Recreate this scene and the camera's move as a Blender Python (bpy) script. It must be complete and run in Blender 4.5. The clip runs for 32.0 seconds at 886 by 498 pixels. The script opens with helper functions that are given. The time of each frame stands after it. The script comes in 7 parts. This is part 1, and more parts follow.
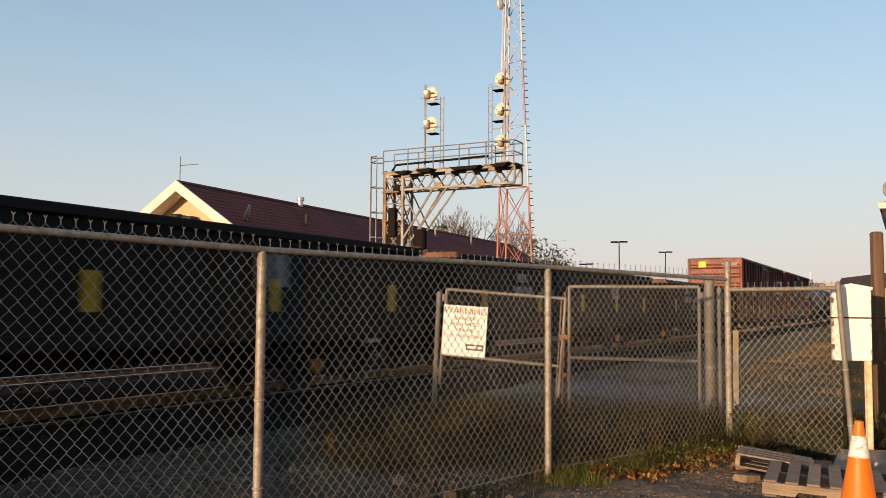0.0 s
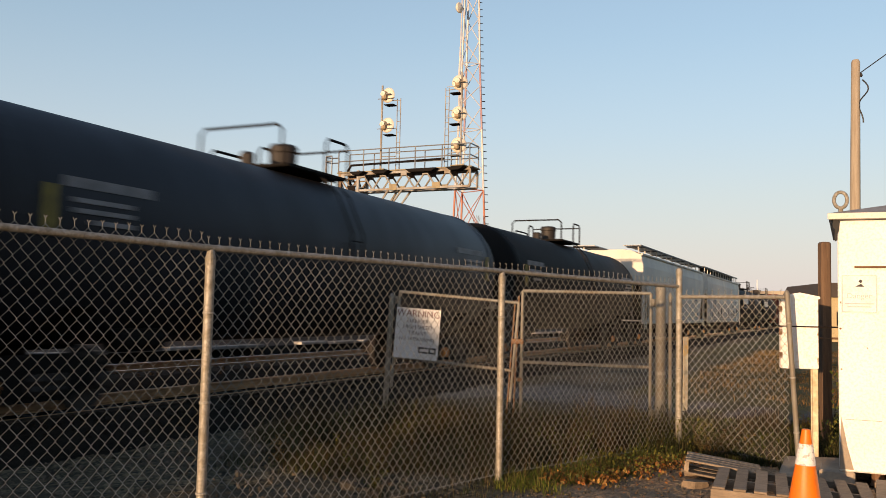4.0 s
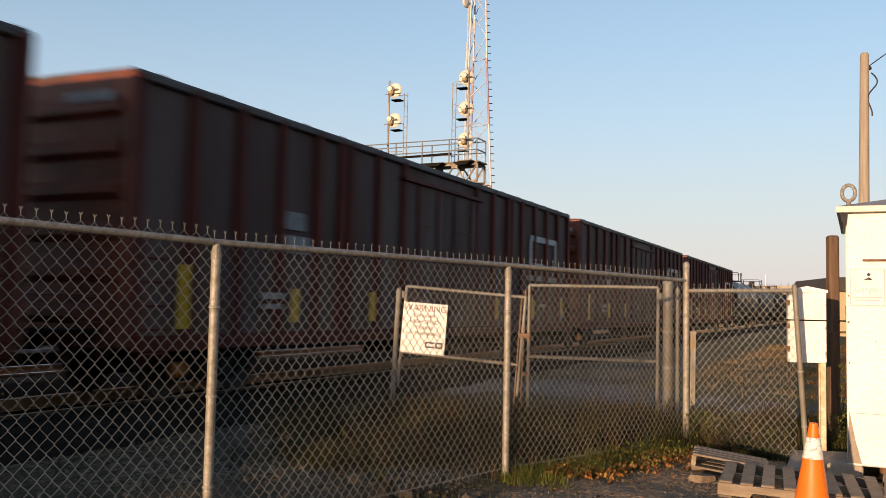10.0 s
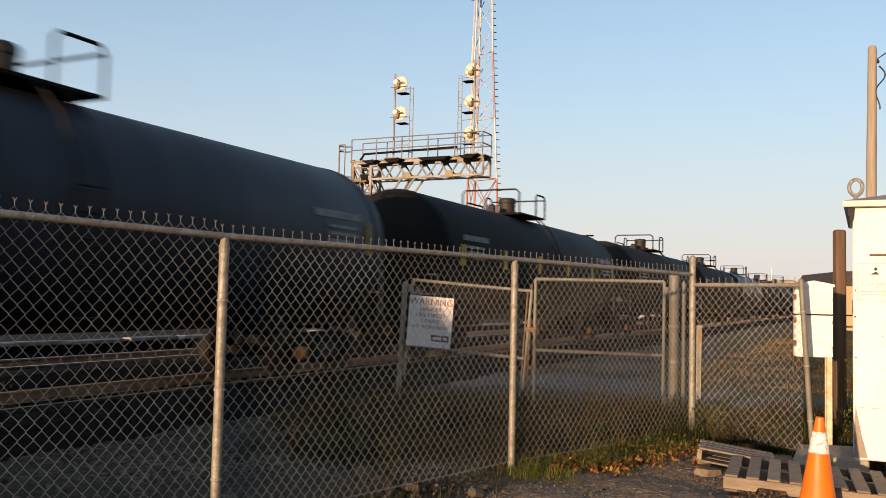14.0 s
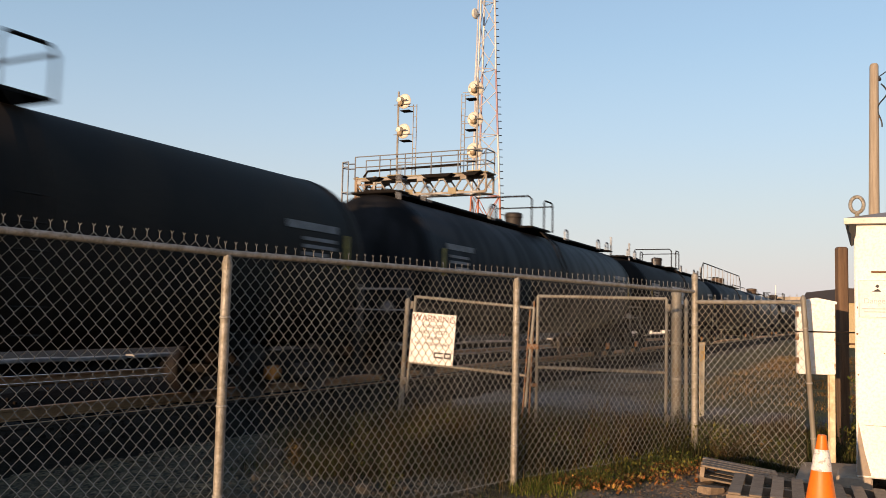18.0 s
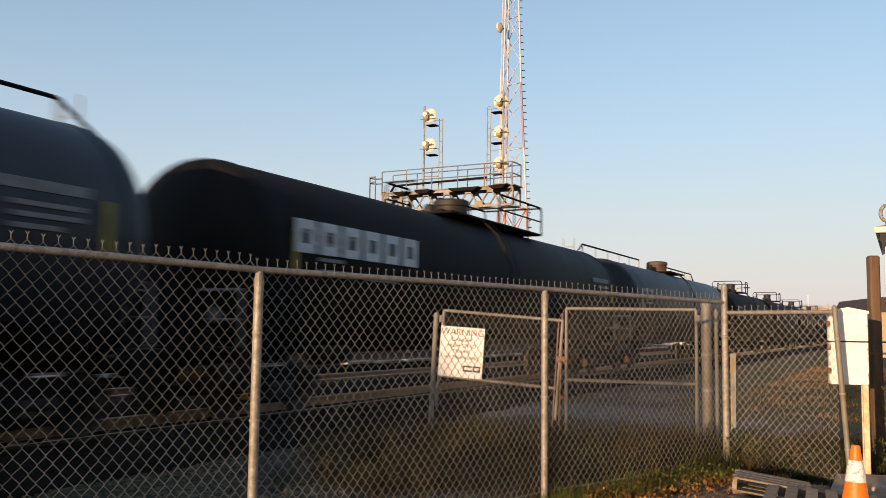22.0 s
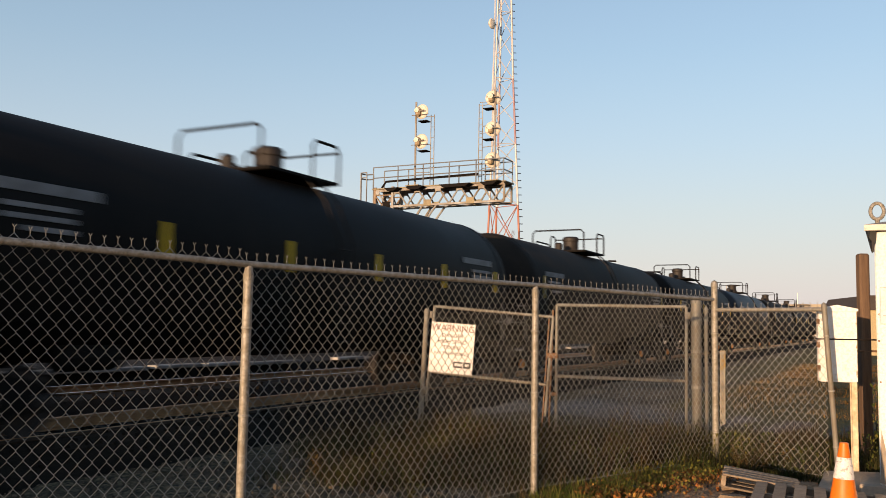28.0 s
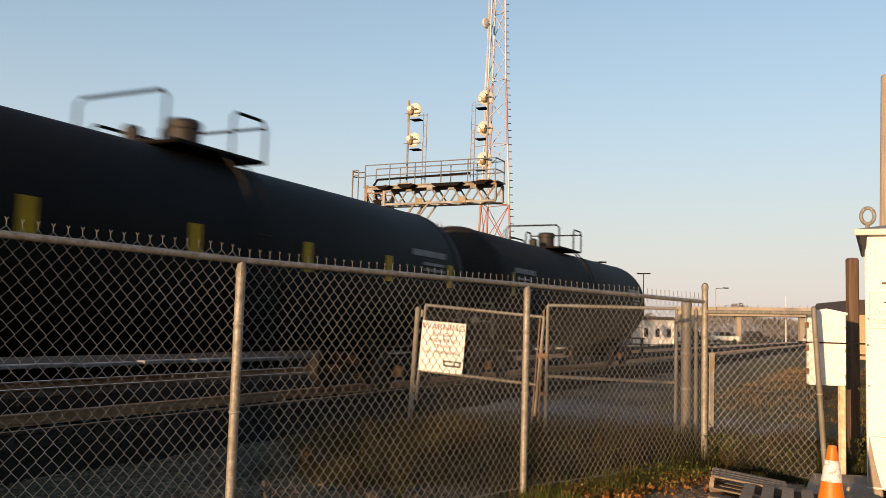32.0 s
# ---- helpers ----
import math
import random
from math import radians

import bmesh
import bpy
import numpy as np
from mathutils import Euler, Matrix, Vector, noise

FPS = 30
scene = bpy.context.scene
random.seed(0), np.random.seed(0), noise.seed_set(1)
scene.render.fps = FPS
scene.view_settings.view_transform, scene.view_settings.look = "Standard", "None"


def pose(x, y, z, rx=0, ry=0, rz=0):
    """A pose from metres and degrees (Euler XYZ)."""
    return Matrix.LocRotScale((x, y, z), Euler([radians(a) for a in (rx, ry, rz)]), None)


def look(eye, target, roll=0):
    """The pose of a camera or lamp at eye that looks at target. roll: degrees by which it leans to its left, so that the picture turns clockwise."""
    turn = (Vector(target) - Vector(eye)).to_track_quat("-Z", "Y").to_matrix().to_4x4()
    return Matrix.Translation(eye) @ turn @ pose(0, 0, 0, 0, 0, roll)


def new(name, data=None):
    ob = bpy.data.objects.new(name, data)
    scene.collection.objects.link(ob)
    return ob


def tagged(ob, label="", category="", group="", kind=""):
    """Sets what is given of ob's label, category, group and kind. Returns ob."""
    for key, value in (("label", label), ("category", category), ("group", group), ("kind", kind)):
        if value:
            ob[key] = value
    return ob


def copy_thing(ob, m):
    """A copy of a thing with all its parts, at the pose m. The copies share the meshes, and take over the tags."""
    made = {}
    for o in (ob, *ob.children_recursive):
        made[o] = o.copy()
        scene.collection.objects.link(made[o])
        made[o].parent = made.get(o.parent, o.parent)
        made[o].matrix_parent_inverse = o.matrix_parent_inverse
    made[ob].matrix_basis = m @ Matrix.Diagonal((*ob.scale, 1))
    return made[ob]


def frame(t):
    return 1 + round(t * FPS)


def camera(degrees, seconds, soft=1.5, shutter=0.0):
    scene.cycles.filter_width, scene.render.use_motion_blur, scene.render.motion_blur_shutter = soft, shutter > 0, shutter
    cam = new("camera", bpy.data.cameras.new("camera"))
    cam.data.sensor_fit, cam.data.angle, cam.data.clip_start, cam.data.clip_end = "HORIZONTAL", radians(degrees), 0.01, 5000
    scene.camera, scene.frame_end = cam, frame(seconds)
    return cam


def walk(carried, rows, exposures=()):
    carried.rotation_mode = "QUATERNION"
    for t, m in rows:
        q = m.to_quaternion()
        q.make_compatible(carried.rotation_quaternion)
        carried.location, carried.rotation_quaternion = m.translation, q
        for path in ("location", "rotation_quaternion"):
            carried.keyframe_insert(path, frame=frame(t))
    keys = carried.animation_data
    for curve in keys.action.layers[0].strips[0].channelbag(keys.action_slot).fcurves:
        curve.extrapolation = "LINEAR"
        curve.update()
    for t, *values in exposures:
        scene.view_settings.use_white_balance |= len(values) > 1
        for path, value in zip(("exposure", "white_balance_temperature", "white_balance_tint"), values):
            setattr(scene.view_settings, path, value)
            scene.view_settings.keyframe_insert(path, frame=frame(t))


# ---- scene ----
cam = camera(53.4, 32.0, 0.7, 0.35)
PATH = [
    (0.0, pose(-0.000, -0.000, 1.500, 93.80, -0.36, 0.00)),
    (0.5, pose(0.011, 0.014, 1.501, 93.94, -0.57, -0.69)),
    (1.0, pose(0.025, 0.027, 1.501, 94.06, -0.43, -1.12)),
    (1.5, pose(0.026, 0.048, 1.496, 93.86, -0.61, -1.71)),
    (2.0, pose(0.021, 0.068, 1.501, 93.77, -0.78, -2.38)),
    (2.5, pose(0.014, 0.074, 1.504, 93.74, -0.79, -2.70)),
    (3.0, pose(0.009, 0.078, 1.503, 93.73, -1.13, -2.88)),
    (3.5, pose(0.005, 0.081, 1.507, 94.01, -1.23, -3.01)),
    (5.5, pose(-0.005, 0.085, 1.500, 93.87, -1.29, -3.12)),
    (6.0, pose(0.007, 0.089, 1.505, 93.86, -1.29, -3.34)),
    (6.5, pose(0.019, 0.104, 1.501, 93.80, -1.28, -3.50)),
    (7.0, pose(0.019, 0.102, 1.500, 93.75, -1.29, -3.35)),
    (7.5, pose(0.018, 0.104, 1.504, 93.69, -1.31, -3.56)),
    (8.0, pose(0.017, 0.093, 1.503, 93.89, -1.06, -3.09)),
    (8.5, pose(0.018, 0.091, 1.502, 93.60, -0.85, -2.88)),
    (9.0, pose(0.018, 0.089, 1.501, 93.53, -1.03, -2.81)),
    (9.5, pose(0.017, 0.095, 1.500, 93.61, -1.02, -2.90)),
    (10.0, pose(0.014, 0.088, 1.496, 93.68, -1.15, -2.55)),
    (10.5, pose(0.009, 0.088, 1.497, 93.46, -1.32, -2.70)),
    (11.0, pose(0.011, 0.080, 1.500, 93.45, -1.33, -2.47)),
    (11.5, pose(0.006, 0.080, 1.499, 93.30, -1.47, -2.43)),
    (12.0, pose(-0.002, 0.081, 1.501, 93.28, -1.46, -2.42)),
    (12.5, pose(-0.004, 0.075, 1.497, 93.08, -1.60, -2.21)),
    (13.0, pose(-0.002, 0.072, 1.496, 93.16, -1.64, -1.96)),
    (13.5, pose(0.004, 0.076, 1.499, 93.16, -1.29, -2.22)),
    (15.5, pose(0.004, 0.062, 1.501, 93.60, -1.18, -2.13)),
    (16.0, pose(0.008, 0.061, 1.497, 93.42, -1.27, -2.44)),
    (16.5, pose(0.011, 0.061, 1.497, 93.21, -1.50, -2.37)),
    (17.0, pose(0.008, 0.056, 1.502, 93.71, -1.42, -2.14)),
    (17.5, pose(0.011, 0.051, 1.503, 94.35, -1.41, -2.41)),
    (18.0, pose(0.014, 0.047, 1.500, 94.33, -1.29, -1.98)),
    (18.5, pose(0.010, 0.054, 1.498, 94.14, -1.38, -2.24)),
    (19.0, pose(0.011, 0.056, 1.499, 94.06, -1.38, -2.23)),
    (19.5, pose(0.008, 0.058, 1.501, 93.90, -0.73, -2.02)),
    (20.0, pose(0.011, 0.054, 1.500, 94.05, -0.96, -1.98)),
    (20.5, pose(0.008, 0.050, 1.503, 94.25, -0.97, -1.84)),
    (21.0, pose(0.003, 0.031, 1.503, 94.45, -0.76, -1.33)),
    (21.5, pose(-0.002, 0.007, 1.505, 94.85, -0.59, -0.61)),
    (22.0, pose(0.008, -0.013, 1.500, 95.17, -0.73, -0.15)),
    (22.5, pose(0.007, -0.017, 1.503, 95.28, -0.95, -0.29)),
    (23.0, pose(0.015, -0.030, 1.502, 95.42, -0.78, 0.10)),
    (23.5, pose(0.018, -0.037, 1.502, 95.49, -0.59, 0.35)),
    (24.0, pose(0.019, -0.039, 1.502, 95.66, -0.66, 0.58)),
    (24.5, pose(0.012, -0.045, 1.506, 95.60, -0.43, 0.55)),
    (25.0, pose(0.012, -0.027, 1.502, 95.73, -0.39, 0.44)),
    (25.5, pose(0.017, -0.026, 1.501, 95.60, -0.24, 0.39)),
    (26.0, pose(0.014, -0.008, 1.501, 95.23, -0.57, -0.00)),
    (26.5, pose(0.008, 0.000, 1.499, 94.89, -0.94, -0.39)),
    (28.5, pose(0.013, 0.005, 1.497, 94.99, -1.07, -0.91)),
    (29.0, pose(0.004, -0.002, 1.497, 95.06, -1.30, -1.06)),
    (29.5, pose(-0.002, -0.009, 1.497, 95.09, -1.26, -0.78)),
    (30.0, pose(0.006, -0.019, 1.497, 95.22, -1.10, -0.62)),
    (30.5, pose(0.010, -0.008, 1.496, 95.18, -1.34, -0.79)),
    (31.0, pose(0.007, -0.011, 1.498, 95.08, -1.53, -0.83)),
    (31.5, pose(0.002, -0.003, 1.493, 94.89, -1.82, -1.21)),
    (32.0, pose(-0.006, 0.004, 1.495, 94.88, -1.69, -1.43)),
]
walk(cam, PATH, [(0.0, 1.32, 8900, 24), (3.2, 1.36, 9300, 24), (6.5, 1.32, 8450, 24), (9.0, 1.36, 8650, 24), (13.0, 1.42, 8550, 24), (15.8, 1.40, 9300, 24), (17.0, 1.38, 8500, 24), (19.2, 1.32, 8550, 24), (23.0, 1.38, 8700, 24), (29.0, 1.36, 8900, 24), (30.5, 1.36, 8900, 24), (32.0, 1.36, 9250, 24)])

# ---- world, sun, exposure ----
AXIS = radians(62.2)                       # heading of the main line in plan
U = Vector((math.cos(AXIS), math.sin(AXIS), 0))
V = Vector((-math.sin(AXIS), math.cos(AXIS), 0))


def uv(u, v, z=0.0):
    """A place u metres along the line, v metres across it."""
    return U * u + V * v + Vector((0, 0, z))


SUN_SIDE, SUN_HEIGHT = radians(4.95), radians(4.5)
to_sun = (-U * math.cos(SUN_SIDE) + V * math.sin(SUN_SIDE)) * math.cos(SUN_HEIGHT) + Vector((0, 0, math.sin(SUN_HEIGHT)))
world = bpy.data.worlds.new("sky")
scene.world = world
world.use_nodes = True
wn = world.node_tree.nodes
sky = wn.new("ShaderNodeTexSky")
sky.sky_type = "NISHITA"
sky.sun_disc = False
sky.sun_elevation = SUN_HEIGHT
sky.sun_rotation = math.atan2(to_sun.x, to_sun.y)
sky.air_density, sky.dust_density, sky.ozone_density = 1.0, 0.6, 3.0
wn["Background"].inputs["Strength"].default_value = 0.15
wl = world.node_tree.links
coord = wn.new("ShaderNodeTexCoord")
split = wn.new("ShaderNodeSeparateXYZ")
wl.new(coord.outputs["Generated"], split.inputs[0])
haze = wn.new("ShaderNodeMapRange")             # thin even haze that thickens towards the horizon all round
haze.inputs["From Min"].default_value, haze.inputs["From Max"].default_value = 0.0, 0.52
haze.inputs["To Min"].default_value, haze.inputs["To Max"].default_value = 0.90, 0.05
wl.new(split.outputs["Z"], haze.inputs[0])
veil = wn.new("ShaderNodeMix")
veil.data_type = "RGBA"
warm = wn.new("ShaderNodeValToRGB")              # the haze is warm and grey at the horizon, blue above it
for _ in range(3):
    warm.color_ramp.elements.new(0.5)
for e, (p, c) in zip(warm.color_ramp.elements, ((0.0, (1.56, 1.80, 2.28)), (0.06, (1.50, 1.82, 2.30)), (0.13, (1.36, 1.84, 2.36)), (0.20, (1.19, 1.84, 2.55)), (0.30, (1.02, 1.82, 2.62)))):
    e.position, e.color = p, (c[0] / 3, c[1] / 3, c[2] / 3, 1)
wl.new(split.outputs["Z"], warm.inputs[0])
lift = wn.new("ShaderNodeVectorMath")
lift.operation = "SCALE"
lift.inputs["Scale"].default_value = 3.0
wl.new(warm.outputs[0], lift.inputs[0])
wl.new(lift.outputs[0], veil.inputs[7])
wl.new(haze.outputs[0], veil.inputs[0])
wl.new(sky.outputs[0], veil.inputs[6])
wl.new(veil.outputs[2], wn["Background"].inputs[0])
sun = new("sun", bpy.data.lights.new("sun", "SUN"))
sun.data.energy, sun.data.angle, sun.data.color = 2.1, radians(0.6), (1.0, 0.80, 0.58)
sun.matrix_world = look((0, 0, 60), Vector((0, 0, 60)) - to_sun)


# ---- materials ----
def material(name, base, rough=0.7, metal=0.0, second=None, scale=6.0, fine=60.0, bump=0.1, third=None, spec=0.5, stretch=(1, 1, 1), lo=0.4, hi=0.62, vary=0.0):
    """Two-scale mottled surface: base with patches of second, fine grain of third, and relief."""
    m = bpy.data.materials.new(name)
    m.use_nodes = True
    n, l = m.node_tree.nodes, m.node_tree.links
    b = n["Principled BSDF"]
    b.inputs["Roughness"].default_value = rough
    b.inputs["Metallic"].default_value = metal
    b.inputs["Specular IOR Level"].default_value = spec
    tc = n.new("ShaderNodeTexCoord")
    mp = n.new("ShaderNodeMapping")
    mp.inputs["Scale"].default_value = stretch
    l.new(tc.outputs["Object"], mp.inputs[0])
    big = n.new("ShaderNodeTexNoise")
    big.inputs["Scale"].default_value = scale
    big.inputs["Detail"].default_value = 5
    l.new(mp.outputs[0], big.inputs["Vector"])
    ramp = n.new("ShaderNodeValToRGB")
    ramp.color_ramp.elements[0].position, ramp.color_ramp.elements[1].position = lo, hi
    ramp.color_ramp.elements[0].color = (*base, 1)
    ramp.color_ramp.elements[1].color = (*(second or [min(1, c * 0.72) for c in base]), 1)
    l.new(big.outputs["Fac"], ramp.inputs[0])
    small = n.new("ShaderNodeTexNoise")
    small.inputs["Scale"].default_value = fine
    small.inputs["Detail"].default_value = 4
    l.new(mp.outputs[0], small.inputs["Vector"])
    mix = n.new("ShaderNodeMix")
    mix.data_type = "RGBA"
    fr = n.new("ShaderNodeMapRange")
    fr.inputs["From Min"].default_value, fr.inputs["From Max"].default_value = 0.45, 0.75
    fr.inputs["To Max"].default_value = 0.6
    l.new(small.outputs["Fac"], fr.inputs[0])
    l.new(fr.outputs[0], mix.inputs[0])
    l.new(ramp.outputs[0], mix.inputs[6])
    mix.inputs[7].default_value = (*(third or [c * 0.6 for c in base]), 1)
    out = mix.outputs[2]
    if vary:
        info = n.new("ShaderNodeObjectInfo")
        hsv = n.new("ShaderNodeHueSaturation")
        vr = n.new("ShaderNodeMapRange")
        vr.inputs["To Min"].default_value, vr.inputs["To Max"].default_value = 1 - vary, 1 + vary
        l.new(info.outputs["Random"], vr.inputs[0])
        l.new(vr.outputs[0], hsv.inputs["Value"])
        l.new(out, hsv.inputs["Color"])
        out = hsv.outputs[0]
    l.new(out, b.inputs["Base Color"])
    rr = n.new("ShaderNodeMapRange")
    rr.inputs["To Min"].default_value, rr.inputs["To Max"].default_value = max(0.05, rough - 0.12), min(1, rough + 0.12)
    l.new(big.outputs["Fac"], rr.inputs[0])
    l.new(rr.outputs[0], b.inputs["Roughness"])
    if bump:
        bp = n.new("ShaderNodeBump")
        bp.inputs["Strength"].default_value = bump
        bp.inputs["Distance"].default_value = 0.02
        l.new(small.outputs["Fac"], bp.inputs["Height"])
        l.new(bp.outputs[0], b.inputs["Normal"])
    return m


galv = material("galvanised_steel", (0.36, 0.34, 0.30), 0.55, 0.3, (0.25, 0.225, 0.18), 22, 70, 0.25, (0.11, 0.10, 0.075))
wire = material("chain_link_wire", (0.34, 0.33, 0.295), 0.55, 0.1, (0.25, 0.235, 0.20), 3, 40, 0.0)
gate_wire = material("dull_gate_wire", (0.10, 0.098, 0.088), 0.6, 0.1, (0.075, 0.068, 0.058), 3, 40, 0.0)
bright_metal = material("bright_sheet_metal", (0.62, 0.60, 0.56), 0.4, 0.5, (0.5, 0.47, 0.42), 5, 60, 0.02)
rust_pipe = material("weathered_pipe", (0.25, 0.245, 0.215), 0.65, 0.3, (0.20, 0.17, 0.13), 4, 60, 0.1, (0.20, 0.17, 0.135))
white_paint = material("white_paint", (0.80, 0.79, 0.75), 0.55, 0, (0.72, 0.69, 0.62), 2.5, 50, 0.03, (0.70, 0.68, 0.62))
sign_white = material("sign_face", (0.76, 0.75, 0.73), 0.5, 0, (0.68, 0.67, 0.64), 6, 60, 0.0)
black_paint = material("black_paint", (0.02, 0.02, 0.021), 0.5, 0, (0.03, 0.03, 0.03), 5, 70, 0.02)
ink = material("dark_lettering", (0.05, 0.05, 0.055), 0.7, 0, None, 10, 80, 0)
sign_ink = material("faded_sign_lettering", (0.085, 0.072, 0.066), 0.7, 0, None, 10, 80, 0)
grey_ink = material("grey_lettering", (0.20, 0.22, 0.245), 0.7, 0, None, 10, 80, 0)
notice_grey = material("faded_notice_print", (0.42, 0.43, 0.44), 0.7, 0, (0.50, 0.50, 0.50), 10, 80, 0)
red_ink = material("red_lettering", (0.17, 0.06, 0.05), 0.7, 0, None, 10, 80, 0)
boxcar_red = material("boxcar_brown_paint", (0.165, 0.105, 0.092), 0.65, 0, (0.130, 0.066, 0.055), 1.2, 14, 0.08, (0.105, 0.060, 0.050), 0.15, stretch=(1, 1, 0.22), vary=0.2)
boxcar_post = material("boxcar_rib_paint", (0.135, 0.021, 0.014), 0.6, 0, (0.095, 0.017, 0.012), 1.5, 40, 0.06, spec=0.15, stretch=(1, 1, 0.35), vary=0.15)
boxcar_end = material("boxcar_end_paint", (0.24, 0.048, 0.019), 0.55, 0, (0.13, 0.038, 0.020), 1.6, 30, 0.08, (0.10, 0.03, 0.016), stretch=(1, 1, 2.0))
roof_grey = material("car_roof_dark_paint", (0.060, 0.045, 0.040), 0.65, 0.1, (0.085, 0.055, 0.045), 1.0, 30, 0.05)
eave_grey = material("dark_steel_eave", (0.085, 0.070, 0.064), 0.6, 0.1, (0.055, 0.042, 0.036), 1.0, 30, 0.05)
yellow = material("yellow_reflector", (1.0, 0.57, 0.0), 0.5, 0, (0.88, 0.48, 0.0), 8, 60, 0)
dull_yellow = material("dull_yellow_reflector", (0.42, 0.30, 0.05), 0.6, 0, (0.30, 0.21, 0.04), 8, 60, 0)
white_mark = material("faded_white_marking", (0.30, 0.285, 0.28), 0.65, 0, (0.20, 0.185, 0.18), 5, 40, 0)
name_white = material("bright_name_white", (0.84, 0.83, 0.81), 0.6, 0, (0.70, 0.69, 0.67), 5, 40, 0)
white_bold = material("chalky_white_marking", (0.62, 0.61, 0.60), 0.6, 0, (0.44, 0.42, 0.41), 5, 40, 0)
tank_black = material("tank_black_paint", (0.0085, 0.0076, 0.0070), 0.64, 0, (0.0150, 0.0130, 0.0115), 0.7, 30, 0.02, (0.016, 0.0138, 0.0122), 0.10, stretch=(1, 1, 0.5))
tank_dark = material("tank_sooty_black_paint", (0.022, 0.019, 0.0165), 0.72, 0, (0.038, 0.030, 0.024), 0.8, 30, 0.03, (0.020, 0.0160, 0.0130), 0.10, stretch=(1, 1, 0.5))
tank_grey = material("tank_dusty_grey_paint", (0.030, 0.032, 0.038), 0.55, 0, (0.019, 0.020, 0.023), 0.6, 30, 0.03, (0.022, 0.022, 0.024), 0.3, stretch=(1, 1, 0.4))
tank_streaked = material("tank_streaked_grey_paint", (0.020, 0.021, 0.024), 0.62, 0, (0.006, 0.006, 0.0065), 1.3, 24, 0.03, (0.012, 0.011, 0.0115), 0.15, stretch=(1.5, 0.5, 0.06), lo=0.46, hi=0.58)
tank_dusty = material("tank_pale_dust_paint", (0.034, 0.036, 0.041), 0.5, 0, (0.023, 0.024, 0.027), 0.6, 30, 0.03, (0.026, 0.025, 0.025), 0.3, stretch=(1, 1, 0.4))
tank_blue = material("tank_blue_black_paint", (0.005, 0.011, 0.029), 0.42, 0, (0.004, 0.008, 0.020), 0.6, 30, 0.02, (0.004, 0.007, 0.016), 0.22, stretch=(1, 1, 0.5))
dome_rust = material("manway_brown_steel", (0.028, 0.022, 0.018), 0.65, 0.1, (0.018, 0.014, 0.012), 3, 40, 0.05)
dome_brown = material("manway_rusty_brown", (0.105, 0.066, 0.040), 0.7, 0.1, (0.07, 0.045, 0.03), 3, 40, 0.05)
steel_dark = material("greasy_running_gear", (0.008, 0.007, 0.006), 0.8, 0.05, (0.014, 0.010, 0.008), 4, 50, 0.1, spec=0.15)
wheel_steel = material("wheel_steel", (0.035, 0.028, 0.023), 0.6, 0.3, (0.022, 0.016, 0.013), 5, 50, 0.03)
hopper_white = material("hopper_pale_grey_paint", (0.81, 0.735, 0.61), 0.6, 0, (0.65, 0.595, 0.52), 0.6, 25, 0.03, (0.56, 0.51, 0.45), stretch=(1, 1, 0.3))
hopper_roof = material("hopper_roof_grating", (0.16, 0.16, 0.155), 0.7, 0.3, None, 2, 40, 0.1)
pale_grating = material("pale_galvanised_grating", (0.62, 0.60, 0.56), 0.6, 0.1, (0.50, 0.48, 0.45), 3, 50, 0.05)
gondola_paint = material("gondola_black_paint", (0.0125, 0.0100, 0.0085), 0.75, 0, (0.020, 0.015, 0.012), 1.1, 30, 0.06, (0.024, 0.019, 0.015), 0.2)
gondola_rust = material("gondola_rusty_edge", (0.24, 0.10, 0.045), 0.75, 0.1, (0.14, 0.06, 0.03), 3, 40, 0.1)
# Rust raised to bright orange, so sunlight is part of the rail colour.
sunlit_rail_steel = material("sunlit_rail_steel", (0.50, 0.27, 0.13), 0.6, 0.1, (0.38, 0.20, 0.10), 3, 60, 0.05)
# Darker copy of the rail colour that carries the near rail's shade.
shaded_rail = material("rail_painted_in_shade", (0.060, 0.038, 0.025), 0.75, 0.1, (0.04, 0.027, 0.019), 3, 60, 0.05)
# Whitish body colour stands in for the sheen of the polished head.
rail_head = material("rail_head_painted_sheen", (0.78, 0.75, 0.70), 0.4, 0.35, (0.60, 0.55, 0.50), 3, 60, 0)
tie_wood = material("creosoted_tie", (0.015, 0.012, 0.010), 0.95, 0, (0.024, 0.019, 0.015), 3, 30, 0.2, stretch=(1, 6, 1), vary=0.25)
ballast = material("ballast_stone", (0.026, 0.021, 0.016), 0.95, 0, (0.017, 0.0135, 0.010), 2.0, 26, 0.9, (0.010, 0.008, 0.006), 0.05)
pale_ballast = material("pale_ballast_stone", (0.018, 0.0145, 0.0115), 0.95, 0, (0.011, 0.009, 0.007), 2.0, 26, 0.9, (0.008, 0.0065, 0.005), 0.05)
# Brighter orange copy of the ballast: sunlight painted onto the main line's shoulder.
sunlit_ballast = material("stained_ballast_painted_sunlit", (0.17, 0.095, 0.052), 0.9, 0, (0.10, 0.06, 0.036), 2.0, 26, 0.9, (0.05, 0.032, 0.022))
brick_mat = material("buff_gable_siding", (0.62, 0.47, 0.30), 0.8, 0, (0.56, 0.41, 0.26), 1.2, 30, 0.1, (0.5, 0.37, 0.23))
asphalt = material("dark_asphalt", (0.034, 0.031, 0.028), 0.9, 0, (0.024, 0.022, 0.020), 1.5, 40, 0.2, spec=0.15)
